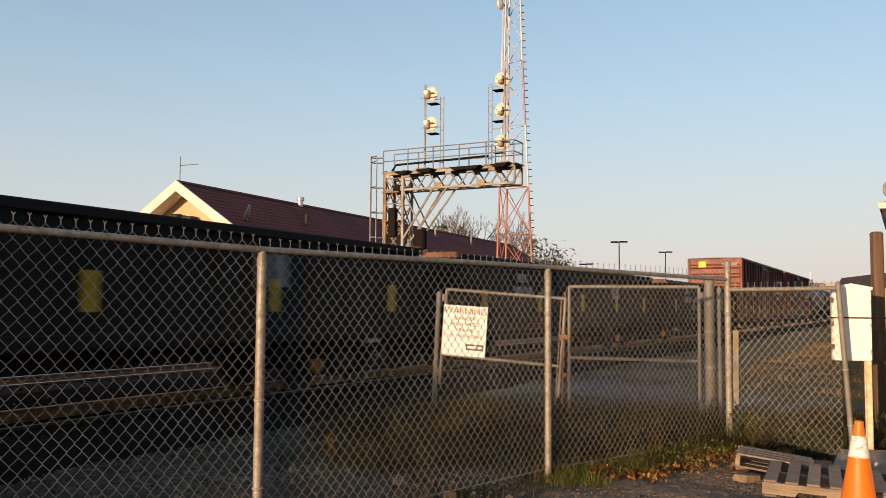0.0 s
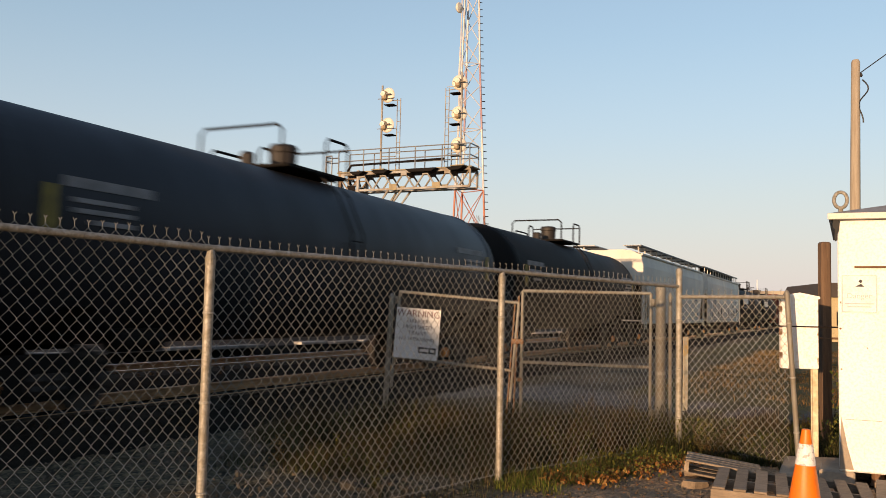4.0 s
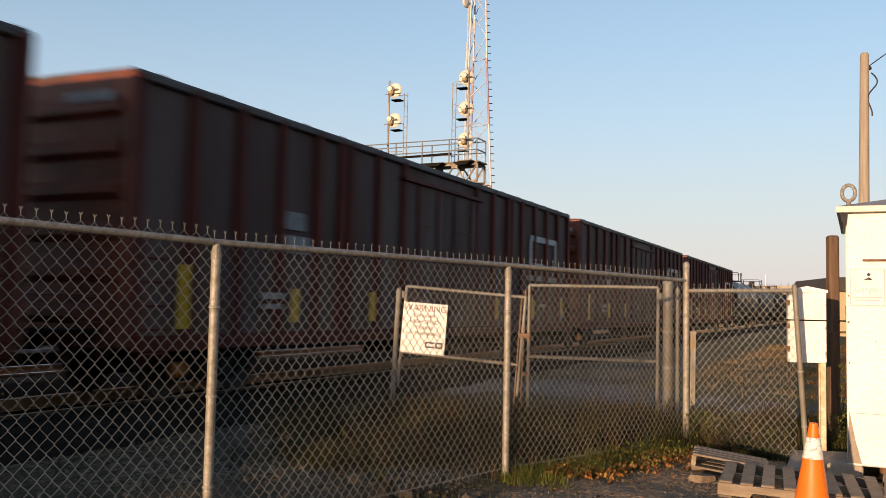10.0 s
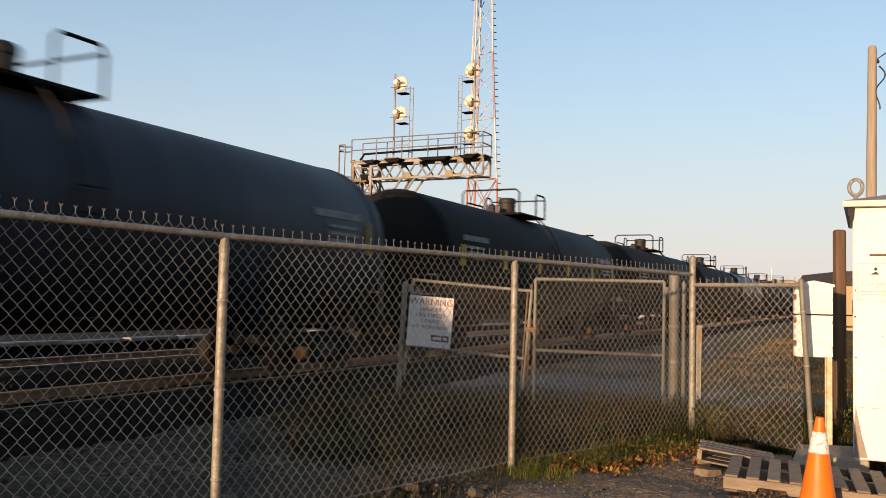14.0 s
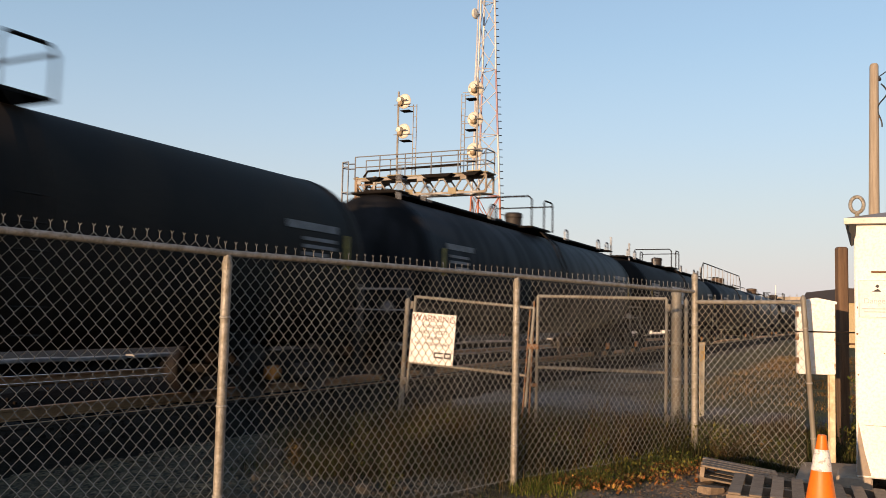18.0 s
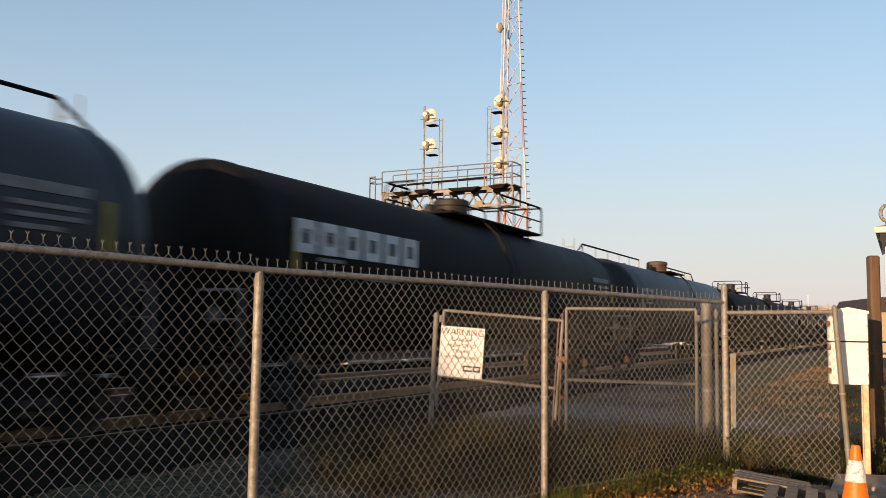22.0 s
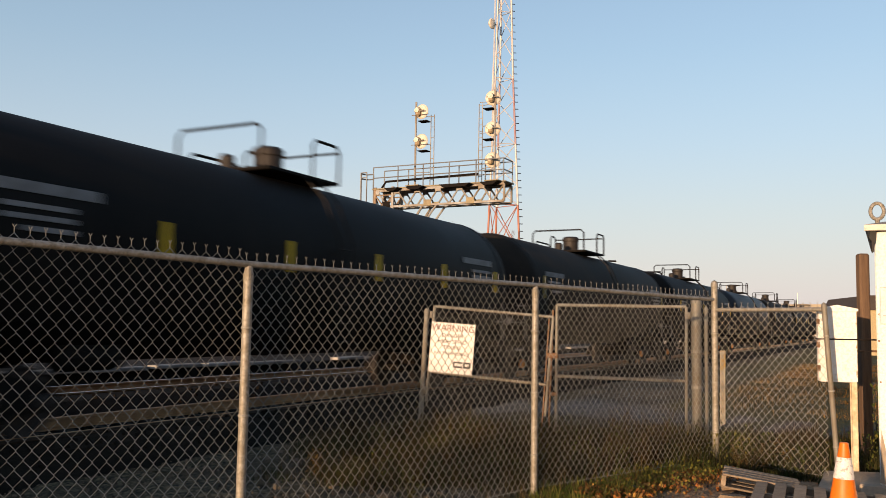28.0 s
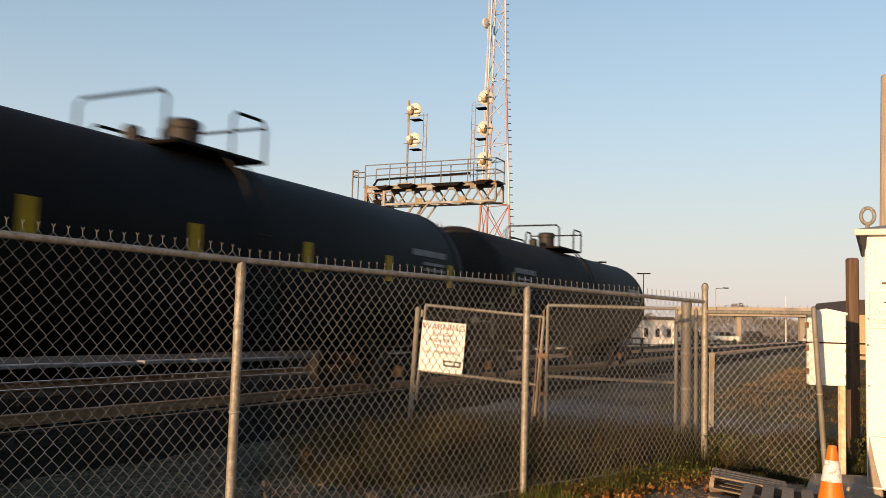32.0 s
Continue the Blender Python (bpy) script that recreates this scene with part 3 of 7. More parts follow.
def ground_material():
    m = bpy.data.materials.new("gravel_and_dirt")
    m.use_nodes = True
    n, l = m.node_tree.nodes, m.node_tree.links
    b = n["Principled BSDF"]
    b.inputs["Roughness"].default_value = 0.95
    b.inputs["Specular IOR Level"].default_value = 0.2
    geo = n.new("ShaderNodeNewGeometry")

    def tex(kind, scale, detail=4):
        t = n.new(kind)
        t.inputs["Scale"].default_value = scale
        if kind == "ShaderNodeTexNoise":
            t.inputs["Detail"].default_value = detail
        l.new(geo.outputs["Position"], t.inputs["Vector"])
        return t

    def ramp(src, stops):
        r = n.new("ShaderNodeValToRGB")
        els = r.color_ramp.elements
        while len(els) < len(stops):
            els.new(0.5)
        for e, (p, c) in zip(els, stops):
            e.position, e.color = p, (*c, 1)
        l.new(src, r.inputs[0])
        return r.outputs[0]

    def mix(f, a, c):
        x = n.new("ShaderNodeMix")
        x.data_type = "RGBA"
        l.new(f, x.inputs[0])
        l.new(a, x.inputs[6])
        l.new(c, x.inputs[7])
        return x.outputs[2]

    patches, pebbles, grain = tex("ShaderNodeTexNoise", 0.55), tex("ShaderNodeTexVoronoi", 26), tex("ShaderNodeTexNoise", 34)
    stones = ramp(pebbles.outputs["Color"], [(0.15, (0.024, 0.020, 0.0130)), (0.5, (0.068, 0.056, 0.034)), (0.9, (0.20, 0.165, 0.105))])
    dirt = ramp(grain.outputs["Fac"], [(0.3, (0.034, 0.027, 0.018)), (0.7, (0.098, 0.080, 0.054))])
    pr = n.new("ShaderNodeMapRange")
    pr.inputs["From Min"].default_value, pr.inputs["From Max"].default_value = 0.45, 0.58
    l.new(patches.outputs["Fac"], pr.inputs[0])
    base = mix(pr.outputs[0], stones, dirt)
    turf_noise = tex("ShaderNodeTexNoise", 1.3)
    turf = ramp(turf_noise.outputs["Fac"], [(0.35, (0.060, 0.060, 0.022)), (0.55, (0.115, 0.090, 0.034)), (0.7, (0.18, 0.125, 0.055))])
    turf_fine = tex("ShaderNodeTexNoise", 11)
    dark = ramp(turf_fine.outputs["Fac"], [(0.3, (0.045, 0.045, 0.02)), (0.6, (0.17, 0.14, 0.055))])
    half = n.new("ShaderNodeMix")
    half.data_type = "RGBA"
    half.inputs[0].default_value = 0.5
    l.new(turf, half.inputs[6])
    l.new(dark, half.inputs[7])
    cover = n.new("ShaderNodeAttribute")
    cover.attribute_name = "cover"
    add = n.new("ShaderNodeMath")
    add.operation = "ADD"
    l.new(cover.outputs["Fac"], add.inputs[0])
    l.new(turf_fine.outputs["Fac"], add.inputs[1])
    cr = n.new("ShaderNodeMapRange")
    cr.inputs["From Min"].default_value, cr.inputs["From Max"].default_value = 0.75, 1.15
    l.new(add.outputs[0], cr.inputs[0])
    lane, bare = n.new("ShaderNodeAttribute"), n.new("ShaderNodeAttribute")
    lane.attribute_name, bare.attribute_name = "lane", "bare"
    crushed = ramp(pebbles.outputs["Color"], [(0.15, (0.085, 0.080, 0.073)), (0.5, (0.15, 0.142, 0.130)), (0.9, (0.23, 0.218, 0.20))])
    soil = ramp(grain.outputs["Fac"], [(0.3, (0.16, 0.105, 0.064)), (0.7, (0.36, 0.25, 0.16))])
    base = mix(bare.outputs["Fac"], base, soil)
    base = mix(lane.outputs["Fac"], base, crushed)
    l.new(mix(cr.outputs[0], base, half.outputs[2]), b.inputs["Base Color"])
    bp = n.new("ShaderNodeBump")
    bp.inputs["Strength"].default_value, bp.inputs["Distance"].default_value = 0.7, 0.016
    l.new(pebbles.outputs["Distance"], bp.inputs["Height"])
    l.new(bp.outputs[0], b.inputs["Normal"])
    return m


ground_mat = ground_material()
ground()


# ---- tracks ----
def track(v, top, far, label, stone, shoulder):
    """Ballast bed, two rails and ties of one track."""
    road = thing("track", Matrix.Translation(uv(0, v, top)) @ LINE, label, "railway track", "tracks", "structure")
    bed = Shape().prism([(-2.6, -0.42), (-1.75, -0.05), (-0.84, -0.045), (-0.80, -0.19), (1.55, -0.19), (2.3, -0.42)], -900, 1400, "x")
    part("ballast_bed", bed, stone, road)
    part("ballast_shoulder", Shape().prism([(0.84, -0.185), (1.12, -0.07), (1.38, -0.07), (2.25, -0.38), (0.84, -0.3)], -900, 1400, "x"), shoulder, road, "stained ballast shoulder, painted sunlit on the main line")
    for y in (-0.755, 0.755):
        r = Shape().prism([(y - 0.07, -0.17), (y + 0.07, -0.17), (y + 0.065, -0.155), (y + 0.010, -0.135), (y + 0.010, -0.045), (y + 0.036, -0.035), (y + 0.036, -0.004), (y - 0.036, -0.004), (y - 0.036, -0.035), (y - 0.010, -0.045), (y - 0.010, -0.135), (y - 0.065, -0.155)], -900, 1400, "x")
        # Main line's near rail takes the shaded colour, the others the sunlit one.
        rail = part("rail", r, sunlit_rail_steel if y > 0 or v > 12 else shaded_rail, road, "brown rusty steel rail with sun and shade in its colour")
        part("rail_head", Shape().prism([(y - 0.028, -0.004), (y + 0.028, -0.004), (y + 0.024, 0), (y - 0.024, 0)], -900, 1400, "x"), rail_head if v > 12 else sunlit_rail_steel, rail)
    tie = Shape().box(0, 0, 0, 0.22, 2.6, 0.16, 0.015).mesh("tie", tie_wood)
    rng = random.Random(int(v * 10))
    u = -6.0
    while u < far:
        part("tie", tie, tie_wood, road, at=pose(u, rng.uniform(-0.05, 0.05), -0.245 + rng.uniform(-0.006, 0.006), 0, 0, rng.uniform(-1, 1)))
        u += 0.54
    rest = Shape()
    while u < 240:
        rest.box(u, 0, -0.245, 0.22, 2.6, 0.16)
        u += 0.54
    tagged(part("far_ties", rest, tie_wood, road), kind="stuff")
    stones = Shape()
    for _ in range(2600 if v < 12 else 700):
        x, y = rng.uniform(-4, 44), rng.uniform(-2.15, 2.15)
        z = -0.19 - max(0, abs(y) - 1.55) * 0.3 if y > -0.82 else -0.045 - max(0, -y - 1.75) * 0.44
        s = rng.uniform(0.03, 0.065)
        m = Euler((rng.uniform(0, 3), rng.uniform(0, 3), rng.uniform(0, 3))).to_matrix().to_4x4()
        stones.box(x, y, z, s * 1.3, s, s * 0.8, 0, m)
    tagged(part("ballast_stones", stones, stone, road), kind="stuff")
    return road


track(TRACK, RAIL_TOP, 62, "main line track with brown rails on grey ballast", ballast, sunlit_ballast)
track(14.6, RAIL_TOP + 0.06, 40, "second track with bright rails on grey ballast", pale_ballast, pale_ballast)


def glow_block_walls():
    """Unseen walls behind the viewer, added to block low sky glow, clear of the line."""
    for name, m, size in (("wall_yard_side", Matrix.Translation(uv(-5, -20, 4.5)) @ LINE, (150, 0.4, 9.6)), ("wall_yard_back", Matrix.Translation(uv(-62, -12, 4.5)) @ LINE, (0.4, 16, 9.6))):
        tagged(part(name, Shape().box(0, 0, 0, *size), dark_brick, at=m), "unseen plain dark brick wall added to block low sky glow", "wall", kind="structure")


glow_block_walls()


edge_stone = material("worn_platform_edge", (0.42, 0.39, 0.35), 0.9, 0, (0.22, 0.20, 0.18), 1.6, 30, 0.3, (0.16, 0.145, 0.13), vary=0.45)


def platform():
    """Low station platform with a pale edge, beyond the second track."""
    p = thing("station_platform", Matrix.Translation(uv(0, 17.3, 0)) @ LINE, "low concrete station platform with a pale edge", "platform", "", "structure")
    part("platform_slab", Shape().box(40, 4.6, -0.08, 150, 9.0, 0.60, 0.02), asphalt, p, "dark asphalt platform")
    rg = random.Random(31)
    slabs = [Shape().box(0, 0, 0, w, 0.34, 0.10, 0.02).mesh("edge_slab", edge_stone) for w in (1.15, 1.7, 2.4)]
    u = -30.0
    while u < 110:
        k = rg.choice((0, 1, 1, 2))
        w = (1.15, 1.7, 2.4)[k]
        if rg.random() > 0.22:
            part("edge_slab", slabs[k], edge_stone, p, at=pose(u + w / 2, 0.02 + rg.uniform(-0.05, 0.05), 0.255 + rg.uniform(-0.015, 0.02), 0, 0, rg.uniform(-1, 1)))
        u += w + rg.uniform(0.04, 0.5)


platform()


# ---- chain-link fence ----
def chain_mesh(name, length, low, high, pitch=0.083, thick=0.0026, barbs=True, steel=wire):
    """Woven diamond mesh in the local x-z plane: interlocked zigzag wires."""
    cols = int(length / (pitch / 2))
    tall = pitch * 1.12
    rows = int((high - low) / (tall / 2))
    k, j = np.meshgrid(np.arange(cols), np.arange(2 * rows + 2), indexing="ij")
    bend, half_turn = j // 2, j % 2                      # each bend is a short upright twist
    x = (k + (bend + k) % 2) * pitch / 2
    z = high - bend * tall / 2 - half_turn * 0.006 + 0.003
    y = 0.006 * np.sin(x * 3.1 + z * 2.3) + np.where((bend + k) % 2 == 0, 0.002, -0.002)
    z = z + 0.004 * np.sin(x * 5.0) + 0.003 * np.sin(k * 1.7 + bend * 0.9)
    pts = np.stack([x, y, z], -1)
    a, b = pts[:, :-1].reshape(-1, 3), pts[:, 1:].reshape(-1, 3)
    if barbs:
        top = pts[:, 0][(k[:, 0] % 2) == 0]
        stem = top + np.array([0, 0, 0.022])
        prongs = [stem + np.array([s * 0.010, 0, 0.016]) for s in (-1, 1)]
        a, b = np.concatenate([a, top, stem, stem]), np.concatenate([b, stem, *prongs])
    d = b - a
    d /= np.linalg.norm(d, axis=1, keepdims=True)
    n1 = np.cross(d, np.array([0, 1.0, 0]))
    n1 /= np.linalg.norm(n1, axis=1, keepdims=True)
    n2 = np.cross(d, n1)
    ring = [n1 * math.cos(w) + n2 * math.sin(w) for w in (0.3, 0.3 + 2.094, 0.3 + 4.189)]
    verts = np.stack([p + r * thick for p in (a, b) for r in ring], 1).reshape(-1, 3)
    base = (np.arange(len(a)) * 6)[:, None, None]
    quad = np.array([[0, 1, 4, 3], [1, 2, 5, 4], [2, 0, 3, 5]])[None]
    return raw_mesh(name, verts, (base + quad).reshape(-1, 4), steel)


def round_post(height, r, cap=True, n=14):
    prof = [(r, -0.3), (r, height)]
    if cap:
        prof += [(r * 1.12, height), (r * 1.12, height + 0.03), (r * 0.8, height + 0.06), (r * 0.1, height + 0.075)]
    return Shape().lathe(prof, n)


def fence_run(name, posts, top, label, radii, heights, leans, steel=galv, rail_r=0.021):
    """Posts, a top rail and mesh panels through a row of plan points."""
    run = thing(name, Matrix(), label, "chain-link fence", "chain-link fences")
    for k, (p, r, h, lean) in enumerate(zip(posts, radii, heights, leans)):
        if r:
            post = part("post", round_post(h, r, k == len(posts) - 1), steel, run, smooth=True, at=Matrix.Translation((p[0] + sum(lean[2:]), p[1], 0)) @ pose(0, 0, 0, lean[0], lean[1], 0))
            for z in (0.35, 0.9, 1.45):
                if k and k < len(posts) - 1 and z == 0.35:
                    part("loop_cap", Shape().lathe([(r * 1.08, h - 0.05), (r * 1.10, h - 0.045), (r * 1.10, h), (r * 0.9, h + 0.02), (r * 0.75, h + 0.05), (r * 0.2, h + 0.065)], 14), galv, post)
                if k:
                    part("tie_wire", Shape().lathe([(r + 0.002, z), (r + 0.006, z + 0.004), (r + 0.006, z + 0.012), (r + 0.002, z + 0.016)], 12), wire, post)
    for a, b, za, zb in zip(posts, posts[1:], top, top[1:]):
        pa, pb = Vector((a[0], a[1], za)), Vector((b[0], b[1], zb))
        d = (pb - pa)
        part("top_rail", Shape().tube(pa, pb, rail_r, 12), galv, run, smooth=True)
        flat = Vector((d.x, d.y, 0))
        face = Vector((d.y, -d.x, 0)).normalized() * -0.026
        m = Matrix.Translation(Vector((a[0], a[1], 0)) + face) @ facing(flat) @ Matrix(((1, 0, 0, 0), (0, 1, 0, 0), ((zb - za) / flat.length, 0, 1, za), (0, 0, 0, 1)))
        tagged(part("chain_link_mesh", chain_mesh("chain_link_mesh", flat.length, 0.03 - za, 0.035), wire, run, at=m), kind="stuff")
        part("tension_wire", Shape().tube(pa + face + Vector((0, 0, 0.06 - za)), pb + face + Vector((0, 0, 0.06 - zb)), 0.003, 5), wire, run)
    return run


P0, P1, P2, P3, PB = (-3.28, 3.22), (-1.16, 5.63), (0.95, 7.99), (3.21, 9.95), (3.97, 8.86)
fence_run("chain_link_fence", [(-5.4, 0.85), P0, P1, P2, P3], [1.96, 1.91, 1.862, 1.872, 1.835], "galvanised chain-link fence with knuckled top wires",
          [0.03, 0.03, 0.031, 0.031, 0.036], [1.90, 1.86, 1.80, 1.81, 1.98], [(0, 0)] * 5)
fence_run("chain_link_fence", [P3, PB], [1.72, 1.72], "short chain-link fence wing with a leaning end post",
          [0, 0.026], [0, 1.72], [(0, 0), (0, -3.8, 0.115)], rust_pipe)


# ---- double gate behind the fence ----
G0, GD = Vector((-0.17, 12.32, 0)), Vector((0.954, -0.30, 0)).normalized()


def gate_leaf(s0, width, low, high, mid, sag, label, sign):
    """A pipe-framed leaf with mesh, hung at s0 along the gateway and sagging by some degrees."""
    leaf = thing("gate_leaf", Matrix.Translation(G0 + GD * s0) @ facing(GD) @ pose(0, 0, 0, 0, sag, 0), label, "chain-link gate", "gate leaves")
    r = 0.022
    for x in (0, width):
        part("stile", Shape().tube((x, 0, low), (x, 0, high), r, 10), rust_pipe, leaf, smooth=True)
    for z in (mid, high):
        part("gate_rail", Shape().tube((0, 0, z), (width, 0, z), r, 10), rust_pipe, leaf, smooth=True)
    tagged(part("chain_link_mesh", chain_mesh("gate_mesh", width - 0.02, 0.12, high, 0.085, 0.0021, False, gate_wire), gate_wire, leaf, at=pose(0.01, -0.024, 0)), kind="stuff")
    for z in (high - 0.12, low + 0.15):
        part("hinge", Shape().lathe([(0.03, -0.05), (0.034, -0.04), (0.034, 0.04), (0.03, 0.05)], 10), rust_pipe, leaf, at=pose(sign * -0.03 + (0 if sign > 0 else width), 0, z))
    return leaf


leaf1 = gate_leaf(0.10, 1.66, 0.45, 1.76, 0.86, 4.4, "sagging chain-link gate leaf carrying a warning board", 1)
leaf2 = gate_leaf(1.93, 1.66, 0.12, 1.79, 0.85, 0.3, "chain-link gate leaf in a rusty pipe frame", -1)
parts("drop_rod", [Shape().tube((-0.10, 0.0, -0.1), (-0.05, 0.0, 1.72), 0.014, 8), Shape().tube((-0.20, 0.01, -0.08), (-0.10, 0.01, 1.66), 0.013, 8)], rusty, leaf2, "rusty locking rod")
parts("latch", [Shape().box(-0.05, -0.03, 1.12, 0.16, 0.05, 0.07, 0.01), Shape().box(-0.03, -0.04, 0.62, 0.12, 0.04, 0.05, 0.01)], rusty, leaf2, "rusty latch fork")
for s, r, h, lean in ((0.05, 0.036, 1.66, 2.4), (3.72, 0.062, 1.82, 0), (3.84, 0.024, 1.72, 0)):
    g = thing("gate_post", Matrix.Translation(G0 + GD * s) @ facing(GD) @ pose(0, 0, 0, 0, lean, 0), "upright galvanised gate post with a domed cap", "gate post", "gate posts")
    part("shaft", round_post(h, r), rust_pipe, g, smooth=True)
    if r > 0.06:
        for z in (0.3, 0.75, 1.2, 1.6):
            part("clamp_band", Shape().lathe([(r + 0.002, z), (r + 0.008, z + 0.005), (r + 0.008, z + 0.035), (r + 0.002, z + 0.04)], 14), galv, g)


def warning_sign():
    s = thing("warning_sign", Matrix.Translation(Vector((0.305, 12.06, 1.185))) @ facing(GD) @ pose(0, -0.04, 0, 90, 0, 0) @ pose(0, 0, 0, 0, 0, -3.6), "white warning board with red and dark lettering wired to the gate", "sign")
    part("board", Shape().box(0, 0, 0, 0.62, 0.68, 0.006, 0.002), sign_white, s)
    up = lambda x, y: pose(x, y, 0.0045)
    text_mesh("WARNING", 0.125, red_ink, s, up(0, 0.265), wide=1.0)
    text_mesh("DANGER", 0.075, sign_ink, s, up(0, 0.165))
    text_mesh("HIGH SPEED", 0.075, sign_ink, s, up(0, 0.085))
    text_mesh("TRAINS", 0.075, sign_ink, s, up(0, 0.005))
    text_mesh("NO TRESPASSING", 0.062, sign_ink, s, up(0, -0.075))
    part("emblem", Shape().box(0.10, -0.245, 0.005, 0.13, 0.022, 0.002).box(0.10, -0.185, 0.005, 0.13, 0.022, 0.002).box(0.046, -0.215, 0.005, 0.022, 0.05, 0.002)
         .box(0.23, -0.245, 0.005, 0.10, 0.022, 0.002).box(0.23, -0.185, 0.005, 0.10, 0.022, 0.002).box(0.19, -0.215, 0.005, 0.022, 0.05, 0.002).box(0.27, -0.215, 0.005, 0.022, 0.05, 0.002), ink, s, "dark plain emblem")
    for x in (-0.28, 0.28):
        part("wire_tie", Shape().tube((x, 0.30, -0.02), (x, 0.30, 0.012), 0.004, 6), wire, s)


warning_sign()


# ---- yard furniture by the corner ----
stake_paint = material("chipped_cream_stake", (0.72, 0.62, 0.44), 0.7, 0, (0.50, 0.36, 0.22), 9, 50, 0.1)
stake_top = material("flaking_orange_stake", (0.70, 0.42, 0.14), 0.7, 0, (0.62, 0.55, 0.42), 14, 60, 0.1)
rust_speck = material("rust_speckled_white_enamel", (0.80, 0.79, 0.75), 0.55, 0, (0.33, 0.20, 0.11), 14, 60, 0.05, (0.70, 0.62, 0.5), lo=0.56, hi=0.66)


def marker_stake():
    s = thing("marker_stake", Matrix.Translation((4.62, 13.98, 0)) @ pose(0, 0, 0, 0, 0.5, 8), "narrow weathered stake with an orange top", "stake")
    part("shaft", Shape().box(0, 0, 0.40, 0.08, 0.03, 0.96, 0.004), stake_paint, s)
    part("painted_top", Shape().box(0, 0, 1.02, 0.083, 0.033, 0.30, 0.004), stake_top, s, "flaking orange painted top")


def meter_box():
    """Small white cabinet with a shallow peaked lid on two short legs."""
    b = thing("utility_box", Matrix.Translation((4.255, 9.22, 0)) @ pose(0, 0, 0, 0, 0, -20), "small white steel utility box with a peaked lid", "utility box")
    w, d, z0, z1 = 0.36, 0.22, 0.98, 1.72
    part("cabinet", Shape().box(0, 0, (z0 + z1) / 2, w, d, z1 - z0, 0.008), shed_white, b)
    part("lid", Shape().prism([(-w / 2 - 0.02, z1 - 0.01), (w / 2 + 0.02, z1 - 0.01), (w / 2 + 0.02, z1 + 0.015), (0, z1 + 0.055), (-w / 2 - 0.02, z1 + 0.015)], -d / 2 - 0.02, d / 2 + 0.02, "y"), shed_white, b)
    part("strap", Shape().box(0.08, 0, 1.42, w + 0.34, d + 0.03, 0.014, 0.004), steel_dark, b, "rusty steel strap")
    part("side_panel", Shape().box(-w / 2 - 0.003, 0, (z0 + z1) / 2, 0.006, d - 0.01, z1 - z0 - 0.01, 0.002), rust_speck, b, "rust-speckled side panel")
    parts("rust_edge", [Shape().box(-w / 2 + 0.004, -d / 2 - 0.002, (z0 + z1) / 2, 0.010, 0.004, z1 - z0 - 0.02), Shape().box(w / 2 - 0.004, -d / 2 - 0.002, (z0 + z1) / 2, 0.012, 0.004, z1 - z0 - 0.02)], rust_speck, b, "rust along an edge")
    parts("hinge", [Shape().lathe([(0.014, -0.03), (0.018, -0.025), (0.018, 0.025), (0.014, 0.03)], 8, pose(-w / 2 - 0.004, -d / 2, z)) for z in (1.12, 1.36, 1.6)], rusty, b)
    for x, y in ((0.15, -0.09), (0.15, 0.07)):
        part("leg", Shape().box(x, y, z0 / 2 - 0.12, 0.055, 0.045, z0 + 0.24, 0.006), stake_paint, b)


def timber_post():
    p = thing("timber_post", Matrix.Translation((5.03, 10.2, 0)), "squat dark brown timber post", "post")
    part("shaft", Shape().box(0, 0, 1.05, 0.12, 0.12, 2.72, 0.02), post_wood, p)
    part("bolt", Shape().tube((-0.12, -0.05, 1.28), (0.16, -0.05, 1.28), 0.012, 8), rusty, p)


